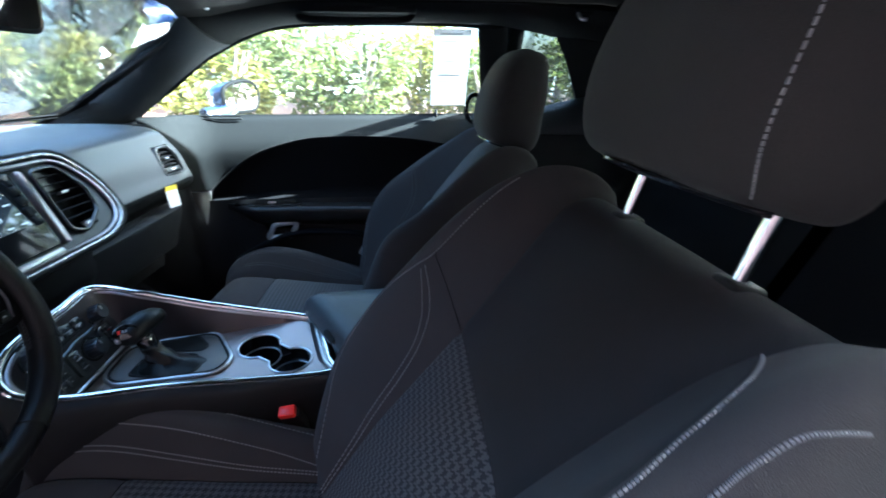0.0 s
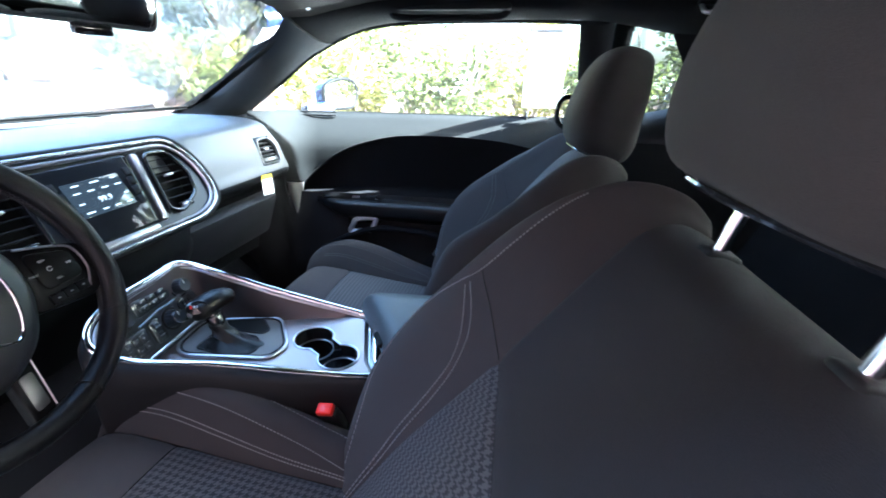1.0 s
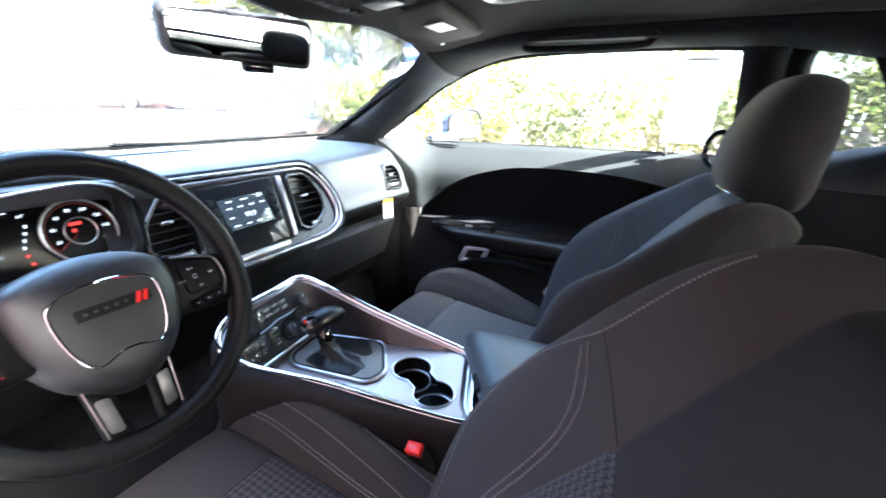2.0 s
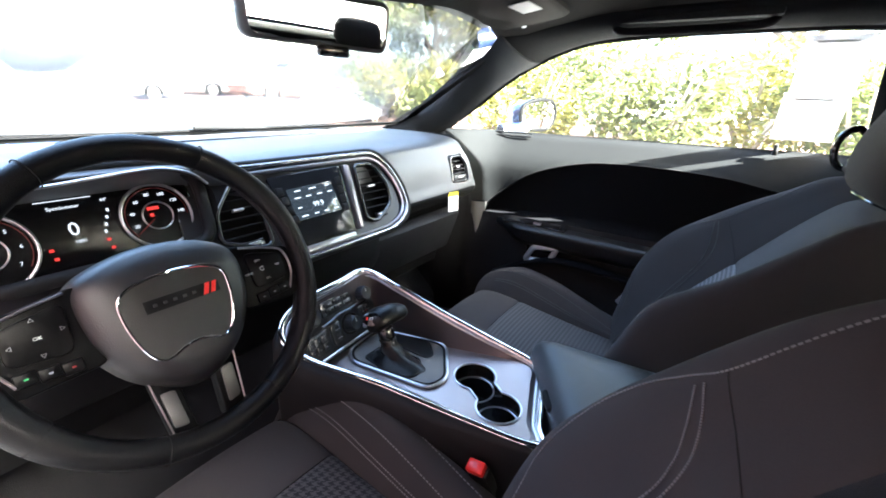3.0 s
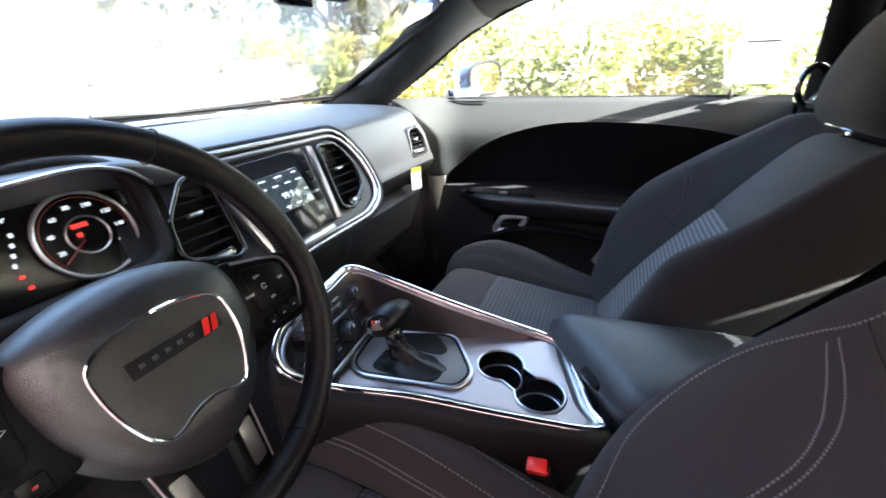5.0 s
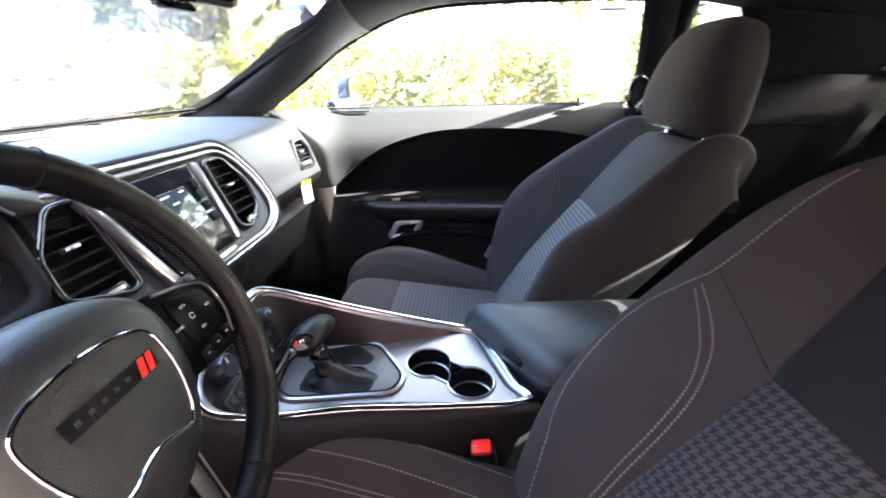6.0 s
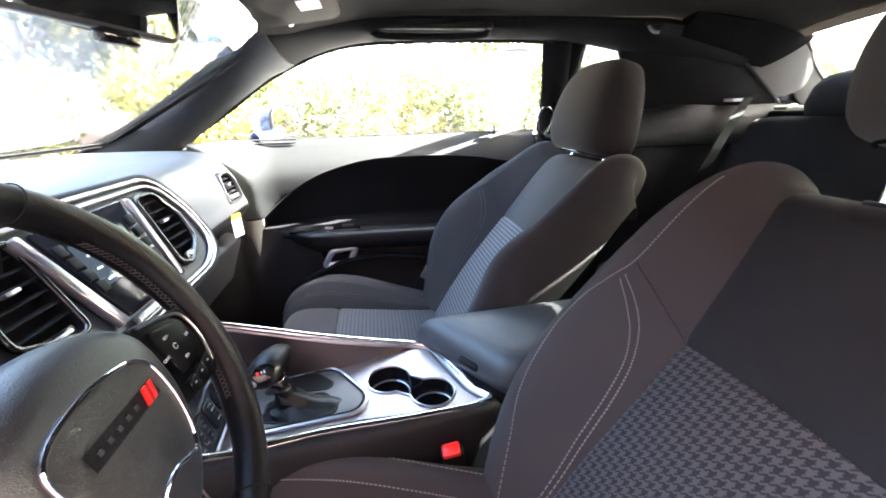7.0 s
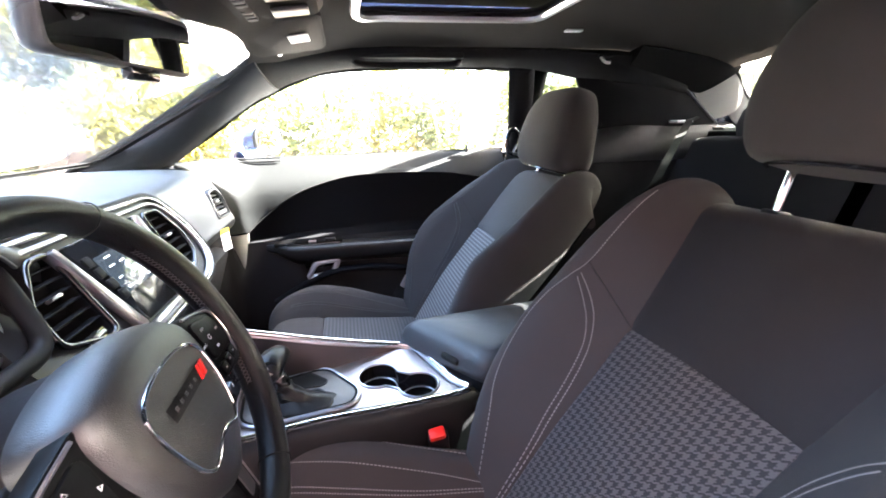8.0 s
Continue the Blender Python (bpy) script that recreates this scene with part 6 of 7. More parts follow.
    rows = [[tuple(v) for v in r] for r in zip(*[map(tuple, spline([tuple(r[j]) for r in rows], 28)) for j in range(44)])]
    hr = put("headrest", sheet(rows, closed=True, caps=True, uvs=[[(j * 0.01, i * 0.008) for j in range(44)] for i in range(28)]), dimcloth, "large padded cloth headrest")
    part("base_trim", tube(bmesh.new(), spline([hm @ Vector((0.014 - 0.052 * math.cos(a), 0.104 * math.sin(a), -0.0985)) for a in np.linspace(-1.45, 1.45, 9)], 30), 0.0028, 8), gloss, hr, "thin gloss black edge under the headrest")
    for side in (-1, 1):
        bm = bmesh.new()
        pts = spline([hm @ Vector((dx, side * yy, h)) for dx, yy, h in ((-0.022, 0.118, -0.092), (-0.040, 0.126, -0.06), (-0.046, 0.1255, 0.0), (-0.040, 0.113, 0.05), (-0.024, 0.098, 0.085), (0.0, 0.080, 0.101))], 199)
        for i in range(66):
            tube(bm, (Vector(pts[i * 3]) - Vector((0.002, 0, 0)), Vector(pts[i * 3 + 2]) - Vector((0.002, 0, 0))), 0.0011, 5)
        if side == outboard:
            part("stitching", bm, thread_mat, hr, "pale stitching along the headrest edge")
        else:
            bm.free()
        put("headrest_post", tube(bmesh.new(), [(0.251, side * 0.0915 + 0.008, 0.90), (0.282, side * 0.0915 + 0.008, 1.02)], 0.0066, 14), chrome, "chrome headrest post")
        put("post_collar", box(bmesh.new(), (0.262, side * 0.0915 + 0.008, 0.935), (0.032, 0.030, 0.012), 0.005, pose(0, 0, 0, 0, 12)), plastic)
    put("recliner", box(bmesh.new(), (-0.145, (-0.25 if yc < CY else 0.25), 0.41), (0.13, 0.025, 0.10), 0.012), plastic)
    put("seat_rail", box(bmesh.new(), (-0.28, 0, 0.275), (0.62, 0.36, 0.035), 0.008), rubber)
    for o in made:
        o.matrix_parent_inverse = seat.matrix_world.inverted()
        o.matrix_basis = Matrix.Translation((0, yc, dz - (sag if o.name.startswith("cushion") else 0.0)))
    return seat


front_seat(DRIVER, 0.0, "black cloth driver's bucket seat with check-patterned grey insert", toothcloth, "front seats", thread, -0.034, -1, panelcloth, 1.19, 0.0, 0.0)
front_seat(GUEST, -0.022, "black cloth passenger bucket seat with ribbed grey insert", ribcloth, "front seats", darkthread, 0.016, 0, litcloth, 1.19, 0.05, 0.014)


def belt_buckle(p, turn):
    bk = empty("belt_buckle", "black seat belt buckle with red release button", "buckle", "belt buckles", at=p)
    m = Matrix.Translation(p) @ pose(0, 0, 0, turn, -8, 0)
    part("body", box(bmesh.new(), m @ Vector((0, 0, -0.034)), (0.038, 0.020, 0.07), 0.006, m.to_3x3().to_4x4()), plastic, bk)
    part("button", box(bmesh.new(), m @ Vector((-0.001, 0, 0.004)), (0.030, 0.021, 0.015), 0.004, m.to_3x3().to_4x4()), red, bk, "red release button")
    part("strap", box(bmesh.new(), m @ Vector((0.004, 0, -0.12)), (0.035, 0.012, 0.13), 0.004, m.to_3x3().to_4x4()), rubber, bk)
    under(bk)


belt_buckle(Vector((-0.230, 0.602, 0.538)), 24)
belt_buckle(Vector((-0.232, 0.905, 0.49)), -22)

tg = empty("belt_tongue", "silver belt tongue on its strap beside the passenger seat", "seat belt", at=(-0.17, 1.415, 0.5))
TM = frame_of((-0.172, 1.412, 0.530), (0.55, 0.1, 0.83), (-0.83, 0.1, 0.55))
part("plate", slab(bmesh.new(), rounded([(-0.028, 0.011), (0.02, 0.013), (0.02, -0.013), (-0.028, -0.011)], 0.005), TM, 0.003, 0.0008), satin, tg, "silver tongue plate")
part("strap", box(bmesh.new(), TM @ Vector((0.07, 0.0, -0.002)), (0.10, 0.034, 0.002), 0, TM.to_3x3().to_4x4()), rubber, tg)
part("anchor_strap", box(bmesh.new(), TM @ Vector((-0.09, 0.0, -0.002)), (0.12, 0.034, 0.002), 0, TM.to_3x3().to_4x4()), rubber, tg)
under(tg)

# ---------------------------------------------------------------- rear seat, belts
rear = empty("rear_bench", "black cloth rear bench with moulded headrests", "car seat", at=(0.8, CY, 0.3))
for sgn in (-1, 1):
    yc = CY + sgn * 0.33
    rows = []
    for s in np.linspace(0, 1, 20):
        pts = spline([(0.72, 0.48), (0.80, 0.62), (0.88, 0.80), (0.94, 0.95), (0.97, 1.0), (1.02, 1.005), (1.06, 0.97)], 20)
        x, z = pts[int(round(s * 19))]
        rows.append([(x + 0.035 * abs(u) ** 3 * -1 + 0.01, yc + 0.31 * u, z - 0.02 * abs(u) ** 6) for u in np.linspace(-1, 1, 17)])
    part("backrest", sheet(rows), panelcloth, rear, "black cloth rear backrest")
    rows = []
    for s, pz in enumerate(spline([(1.0, 0.44), (0.8, 0.46), (0.6, 0.485), (0.5, 0.48), (0.46, 0.44), (0.46, 0.32)], 18)):
        rows.append([(pz[0], yc + 0.32 * u, pz[1] + 0.03 * abs(u) ** 4) for u in np.linspace(-1, 1, 15)])
    part("cushion", sheet(rows), seatcloth, rear)
    rows = []
    for h, wd, dp in ((0.0, 0.11, 0.05), (0.03, 0.125, 0.055), (0.08, 0.12, 0.05), (0.11, 0.10, 0.035), (0.122, 0.05, 0.012)):
        rows.append([(0.99 + h * 0.25 + dp * np.sign(math.cos(a)) * abs(math.cos(a)) ** 0.6, yc + wd * np.sign(math.sin(a)) * abs(math.sin(a)) ** 0.6, 1.01 + h) for a in np.linspace(0, 2 * math.pi, 30, endpoint=False)])
    part("rear_headrest", sheet(rows, closed=True, caps=True), panelcloth, rear)
under(rear)
for yy, x0 in ((1.36, 0.70),):
    bm = bmesh.new()
    pts = spline([(0.945, 1.385, 1.058), (0.90, 1.365, 1.066), (0.865, 1.345, 1.045), (0.79, 1.32, 0.95), (0.73, 1.30, 0.865), (0.62, 1.33, 0.6)], 24)
    sheet([[(p[0], p[1] - 0.004, p[2]), (p[0] + 0.045, p[1], p[2] + 0.01)] for p in pts], bm)
    bmesh.ops.solidify(bm, geom=bm.faces[:], thickness=0.002)
    single("rear_belt", bm, rubber, "black rear seat belt over the side panel", "seat belt")
    bm = box(bmesh.new(), (0.885, 1.372, 1.060), (0.085, 0.04, 0.010), 0.005, pose(0, 0, 0, 0, 0, 10))
    single("belt_guide", bm, lightgrey, "pale plastic belt guide beside the rear seat", "belt guide")
# front passenger belt: strap from the pillar behind the seat and its guide loop on the headrest side
bg = empty("belt_loop", "black seat belt with guide loop beside the headrest", "seat belt", at=(0.22, 1.36, 0.98))
lp = [(0.200 + 0.026 * math.cos(a), 1.328 + 0.008 * math.cos(a), 1.012 + 0.040 * math.sin(a)) for a in np.linspace(0, 2 * math.pi, 20, endpoint=False)]
part("loop", tube(bmesh.new(), lp, 0.0072, 8, closed=True), gloss, bg, "glossy black guide loop")
pts = spline([(0.30, 1.47, 1.03), (0.25, 1.40, 1.0), (0.204, 1.330, 0.976), (0.198, 1.26, 0.975), (0.196, 1.16, 0.969), (0.203, 1.07, 0.961)], 18)
part("strap", tube(bmesh.new(), pts, 0.0062, 8), rubber, bg)
under(bg)

# ---------------------------------------------------------------- roof fittings
mir = empty("rear_view_mirror", "black rear-view mirror on the windscreen", "mirror", at=(-0.60, 0.70, 1.25))
RM = frame_of((-0.620, 0.688, 1.196), (0.30, 1, 0), (0.118, 0, 1)) @ Matrix.Diagonal((0.96, 0.98, 1.0, 1))
oo = rounded([(-0.135, 0.042), (0.135, 0.046), (0.13, -0.036), (-0.13, -0.032)], 0.018, 6)
rows = []
for k, z in ((0.975, 0.005), (1.0, 0.003), (1.03, -0.004), (1.04, -0.016), (0.98, -0.030), (0.82, -0.044), (0.55, -0.052), (0.02, -0.055)):
    rows.append([RM @ Vector((x * k, y * (k if k < 1 else k * 1.04), z)) for x, y in oo])
part("housing", sheet(rows, closed=True, caps=True), mirrorshell, mir, "grey-black mirror housing")
bm = bmesh.new()
bm.faces.new([bm.verts.new(RM @ Vector((x * 0.955, y * 0.86, 0.0055))) for x, y in oo])
part("mirror_glass", bm, mirror, mir, "mirror glass", smooth=False)
part("stem", tube(bmesh.new(), [RM @ Vector((0.02, 0.0, -0.03)), (-0.66, 0.71, 1.215), (-0.67, 0.73, 1.235)], [0.014, 0.018, 0.03], 14), plastic, mir)
part("sensor_box", box(bmesh.new(), (-0.672, 0.755, 1.205), (0.07, 0.13, 0.045), 0.012, pose(0, 0, 0, 0, -22)), plastic, mir)
part("button", box(bmesh.new(), RM @ Vector((0.02, -0.042, 0.0)), (0.06, 0.02, 0.02), 0.006, RM.to_3x3().to_4x4()), gloss, mir)
under(mir)


def visor(y0, y1, label):
    v = empty("sun_visor", label, "sun visor", "sun visors", at=(-0.5, (y0 + y1) / 2, 1.27))
    rows = []
    out = rounded([(-0.545, y0), (-0.545, y1), (-0.37, y1 + 0.01), (-0.37, y0)], 0.03, 5)
    for k, dz in ((0.96, 0.009), (1.0, 0.004), (1.0, -0.004), (0.96, -0.009)):
        cx, cyv = -0.48, (y0 + y1) / 2
        rows.append([(cx + (x - cx) * k, cyv + (y - cyv) * k, 1.278 + 0.25 * (x + 0.48) * 0.55 + dz - 0.06 * max(0, abs(y - CY) - 0.2)) for x, y in out])
    part("flap", sheet(rows, closed=True, caps=True), headcloth, v)
    part("label_sheet", box(bmesh.new(), (-0.425, (y0 + y1) / 2 + 0.007, 1.2745 - 0.06 * max(0, abs((y0 + y1) / 2 - CY) - 0.2)), (0.045, 0.08, 0.002), 0, pose(0, 0, 0, 0, -8)), white, v, "white warning label")
    part("hinge", tube(bmesh.new(), [(-0.50, y1 + 0.03, 1.275), (-0.487, y1 + 0.008, 1.260), (-0.47, y1 - 0.03, 1.268)], [0.012, 0.009, 0.006], 10), satin, v)
    under(v)


visor(0.93, 1.20, "grey cloth sun visor with a white label, folded up")
visor(0.33, 0.60, "grey cloth sun visor folded up")
lampgrey = mat("lamp_lens", (0.04, 0.039, 0.037), 0.3, vary=0.04)
oc = empty("overhead_console", "grey overhead console with lamps and buttons", "overhead console", at=(-0.46, CY, 1.27))
out = rounded([(-0.525, CY - 0.10), (-0.525, CY + 0.10), (-0.36, CY + 0.12), (-0.36, CY - 0.12)], 0.03, 6)
part("body", sheet([[(x * k - 0.465 * (1 - k), CY + (y - CY) * k, z + 0.12 * (x + 0.46)) for x, y in out] for k, z in ((1.0, 1.30), (0.98, 1.274), (0.9, 1.262), (0.02, 1.26))], closed=True, caps=True), headcloth, oc)
for sgn in (-1, 1):
    part("map_lamp", box(bmesh.new(), (-0.415, CY + sgn * 0.05, 1.2650), (0.06, 0.05, 0.006), 0.002, pose(0, 0, 0, 0, -7)), lampgrey, oc, "pale lamp lens")
    for k in range(3):
        part("button", box(bmesh.new(), (-0.480, CY + sgn * (0.02 + 0.022 * k), 1.2565), (0.018, 0.018, 0.008), 0.002, pose(0, 0, 0, 0, -7)), plastic, oc)
under(oc)
gh = empty("grab_handle", "black grab handle above the passenger window", "handle", at=(-0.2, 1.33, 1.27))
part("bar", tube(bmesh.new(), spline([(-0.30, 1.335, 1.262), (-0.28, 1.315, 1.248), (-0.2, 1.308, 1.244), (-0.08, 1.308, 1.244), (0.0, 1.315, 1.248), (0.02, 1.335, 1.262)], 24), 0.009, 10), darkrail, gh)
part("recess", box(bmesh.new(), (-0.14, 1.335, 1.272), (0.34, 0.06, 0.02), 0.008), rubber, gh)
under(gh)
hk = empty("coat_hook", "small dark coat hook on the roof rail", "hook", at=(0.50, 1.30, 1.28))
part("base", box(bmesh.new(), (0.50, 1.298, 1.272), (0.05, 0.03, 0.012), 0.004), darkrail, hk)
part("hook", tube(bmesh.new(), spline([(0.48, 1.29, 1.266), (0.485, 1.275, 1.25), (0.50, 1.27, 1.247)], 8), 0.005, 8), satin, hk)
under(hk)
single("roof_clip", box(bmesh.new(), (0.305, 1.16, roof_z(0.305, 1.16) - 0.002), (0.05, 0.02, 0.006), 0.002), satin, "small pale clip in the headliner", "clip")

# ---------------------------------------------------------------- outside of the car
bm = bmesh.new()
rows = []
for x, z, hw in ((-1.22, 0.955, 0.80), (-1.4, 0.985, 0.85), (-1.7, 0.985, 0.87), (-2.1, 0.965, 0.87), (-2.5, 0.92, 0.85), (-2.66, 0.86, 0.80), (-2.70, 0.72, 0.78)):
    row = []
    for u in np.linspace(-1, 1, 25):
        bulge = 0.022 * math.exp(-((abs(u) - 0.30) / 0.14) ** 2) * (1 if x > -2.6 else 0)
        row.append((x, CY + hw * u, z + bulge - 0.05 * abs(u) ** 4 - 0.10 * max(0, abs(u) - 0.9)))
    rows.append(row)
sheet([list(map(tuple, r)) for r in zip(*[map(tuple, spline([r[j] for r in rows], 30)) for j in range(25)])], bm)
hood = empty("bonnet", "dark blue painted car bonnet seen through the windscreen", "car bonnet", at=(-1.9, CY, 0.9))
part("panel", bm, bluepaint, hood)
part("cowl", box(bmesh.new(), (-1.24, CY, 0.945), (0.10, 1.4, 0.03), 0.01), plastic, hood, "black plastic cowl under the windscreen")
under(hood)
for y0, y1 in ((0.20, 0.78), (0.72, 1.22)):
    wi = empty("wiper", "black windscreen wiper at rest", "wiper", "wipers", at=(-1.2, y0, 0.97))
    part("blade", tube(bmesh.new(), spline([(-1.12 - 0.04, y0, 0.995), (-1.18, (y0 + y1) / 2, 0.985), (-1.19, y1, 0.982)], 14), 0.006, 6), rubber, wi)
    part("arm", tube(bmesh.new(), spline([(-1.23, y1 + 0.05, 0.965), (-1.20, (y0 + y1) / 2 + 0.1, 0.99), (-1.175, (y0 + y1) / 2, 0.995)], 10), 0.008, 6), plastic, wi)
    under(wi)

# the rest of the car's own body, below and behind the cabin
car_body = empty("car_body", "dark blue painted wings, tail and wheels of the coupe", "car", at=(0, CY, 0))
for sgn in (-1, 1):
    y = CY + sgn * 0.86
    rows = []
    for x, top, low in ((-2.70, 0.70, 0.30), (-2.5, 0.86, 0.22), (-2.28, 0.90, 0.30), (-2.18, 0.91, 0.55), (-1.95, 0.925, 0.69), (-1.72, 0.935, 0.55), (-1.62, 0.94, 0.24), (-1.22, 0.945, 0.22), (-0.92, 0.95, 0.22)):
        rows.append([(x, CY + sgn * 0.80, top), (x, y, top - 0.05), (x, y + sgn * 0.02, (top + low) / 2), (x, y, low), (x, y - sgn * 0.05, low)])
    part("front_wing", sheet([list(map(tuple, r)) for r in zip(*[map(tuple, spline([r[j] for r in rows], 40)) for j in range(5)])]), bluepaint, car_body)
    rows = []
    for x, top, low in ((0.34, 0.95, 0.24), (0.62, 0.96, 0.24), (0.78, 0.965, 0.55), (1.02, 0.975, 0.70), (1.26, 0.98, 0.55), (1.42, 0.98, 0.26), (1.9, 0.97, 0.28), (2.12, 0.94, 0.34)):
        rows.append([(x, CY + sgn * 0.74, top + 0.03), (x, y, top - 0.03), (x, y + sgn * 0.03, (top + low) / 2), (x, y, low), (x, y - sgn * 0.05, low)])
    part("rear_wing", sheet([list(map(tuple, r)) for r in zip(*[map(tuple, spline([r[j] for r in rows], 40)) for j in range(5)])]), bluepaint, car_body)
    for wx in (-1.95, 1.02):
        wm = Matrix.Translation((wx, CY + sgn * 0.87, 0.345)) @ pose(0, 0, 0, -90 * sgn)
        w = part("wheel", disc(bmesh.new(), wm, 0.345, 0.22, 40, 0.03), rubber, car_body, "black tyre")
        part("rim", disc(bmesh.new(), wm @ Matrix.Translation((0, 0, 0.004)), 0.245, 0.05, 32, 0.012), satin, w, "silver wheel rim")
part("boot_lid", sheet([[(x, CY + u * 0.745, z - 0.02 * u * u) for u in np.linspace(-1, 1, 15)] for x, z in ((1.325, 1.045), (1.42, 1.05), (1.7, 1.035), (1.98, 1.03), (2.08, 1.0), (2.12, 0.9), (2.13, 0.6), (2.10, 0.36))]), bluepaint, car_body)
part("front_bumper", sheet([[(-2.70 - 0.05 * (1 - u * u) + 0.03 * abs(z - 0.55), CY + u * 0.86, z) for u in np.linspace(-1, 1, 17)] for z in (0.72, 0.62, 0.5, 0.4, 0.3, 0.22)]), bluepaint, car_body)
part("rear_bumper", sheet([[(2.10 + 0.06 * (1 - u * u) - 0.04 * abs(z - 0.5), CY + u * 0.86, z) for u in np.linspace(-1, 1, 17)] for z in (0.72, 0.62, 0.5, 0.4, 0.3, 0.24)]), bluepaint, car_body)
part("underbody", box(bmesh.new(), (-0.3, CY, 0.22), (4.4, 1.5, 0.04), 0.01), rubber, car_body)
under(car_body)

asphalt = mat("asphalt", (0.27, 0.265, 0.255), 0.9, grain=0.8, gsize=120, vary=0.25, vsize=0.8)
concrete = mat("pale_concrete", (0.45, 0.43, 0.40), 0.9, grain=0.4, gsize=60, vary=0.15, vsize=1.2)
soil = mat("bark_mulch", (0.14, 0.075, 0.05), 0.95, grain=1.0, gsize=60, vary=0.3, vsize=2)
bark = mat("tree_bark", (0.24, 0.21, 0.175), 0.95, grain=1.0, gsize=30, vary=0.3, vsize=4)
linepaint = mat("road_paint", (0.7, 0.7, 0.68), 0.8, vary=0.1)
wallpaint = mat("pale_render_wall", (0.62, 0.58, 0.52), 0.9, grain=0.3, gsize=40, vary=0.1, vsize=1)
dark_glass = mat("dark_window", (0.16, 0.19, 0.22), 0.1, vary=0.05)
carwhite = mat("white_car_paint", (0.75, 0.75, 0.74), 0.3, coat=0.6, vary=0.03)
carsilver = mat("silver_car_paint", (0.5, 0.51, 0.53), 0.3, metal=0.5, coat=0.6, vary=0.03)
carred = mat("dull_red_paint", (0.42, 0.22, 0.18), 0.4, coat=0.5, vary=0.05)


def leaf_mat(name, c):
    m, t, b = tree(name)
    info = nd(t, "NewGeometry")
    ramp = nd(t, "ValToRGB")
    ramp.color_ramp.elements[0].color = (c[0] * 0.55, c[1] * 0.6, c[2] * 0.55, 1)
    ramp.color_ramp.elements[1].color = (c[0] * 1.7, c[1] * 1.45, c[2] * 1.3, 1)
    t.links.new(info.outputs["Random Per Island"], ramp.inputs[0])
    t.links.new(ramp.outputs[0], b.inputs["Base Color"])
    b.inputs["Roughness"].default_value = 0.55
    tr = nd(t, "BsdfTranslucent")
    t.links.new(ramp.outputs[0], tr.inputs["Color"])
    mix = nd(t, "MixShader")
    mix.inputs[0].default_value = 0.45
    t.links.new(b.outputs[0], mix.inputs[1])
    t.links.new(tr.outputs[0], mix.inputs[2])
    t.links.new(mix.outputs[0], t.nodes["Material Output"].inputs[0])
    return m


leaf_a = leaf_mat("green_leaves", (0.105, 0.132, 0.042))
leaf_b = leaf_mat("yellow_green_leaves", (0.165, 0.172, 0.044))


def ground_z(x, y):
    """Flat round the car, rising gently across the lot."""
    d = max(0.0, y - 2.5)
    e = max(0.0, -x - 4.0)
    r = 0.055 * min(d, 40) + 0.022 * min(e, 60)
    return r * smoothstep(0, 6, d + e)


def axis(far):
    a = [0, 1, 2, 3, 4, 5, 6, 7, 8, 10, 12, 14, 17, 20, 25, 30, 40, 60, 100, 200, 500, far]
    return [-v for v in a[:0:-1]] + a


gx, gy = axis(1500), axis(1500)
bm = sheet([[(x, y, ground_z(x, y)) for x in gx] for y in gy])
single("ground", bm, asphalt, "pale sunlit asphalt car park", "ground", "structure")
for y in (4.4,):
    rows = []
    for x in np.linspace(-40, 30, 60):
        z = ground_z(x, y)
        rows.append([(x, y, z - 0.02), (x, y, z + 0.12), (x, y + 0.02, z + 0.14), (x, y + 0.16, z + 0.14), (x, y + 0.16, z - 0.02)])
    single("kerb", sheet(rows), concrete, "pale concrete kerb along the planting bed", "kerb", "structure", sharp=30)
    rows = [[(x, yy, ground_z(x, yy) + 0.10 + 0.05 * noise.noise((x, yy, 0))) for yy in np.linspace(y + 0.15, y + 9, 24)] for x in np.linspace(-40, 30, 70)]
    single("planting_bed", sheet(rows), soil, "reddish bark mulch bed behind the kerb", "planting bed", "structure")


def leaves(bm, centre, size, n, leaf, rng, hollow=0.35):
    """n small bent leaves spread through an uneven clump."""
    for _ in range(n):
        v = Vector((rng.gauss(0, 1), rng.gauss(0, 1), rng.gauss(0, 1))).normalized()
        k = hollow + (1 - hollow) * rng.random() ** 0.5
        k *= 0.75 + 0.45 * noise.noise(v * 2.3 + Vector(centre))
        p = Vector(centre) + Vector((v.x * size[0], v.y * size[1], v.z * size[2])) * k
        d = Vector((rng.gauss(0, 1), rng.gauss(0, 1), rng.gauss(0, 0.6))).normalized()
        s = d.cross(Vector((rng.gauss(0, 1), rng.gauss(0, 1), rng.gauss(0, 1)))).normalized()
        l = leaf * (0.6 + 0.8 * rng.random())
        a, b, c = p - d * l, p + d * l, p + d.cross(s) * l * 0.25
        q1, q2 = c + s * l * 0.5, c - s * l * 0.5
        vs = [bm.verts.new(w) for w in (a, q1, b, q2)]
        bm.faces.new((vs[0], vs[1], vs[2]))
        bm.faces.new((vs[0], vs[2], vs[3]))


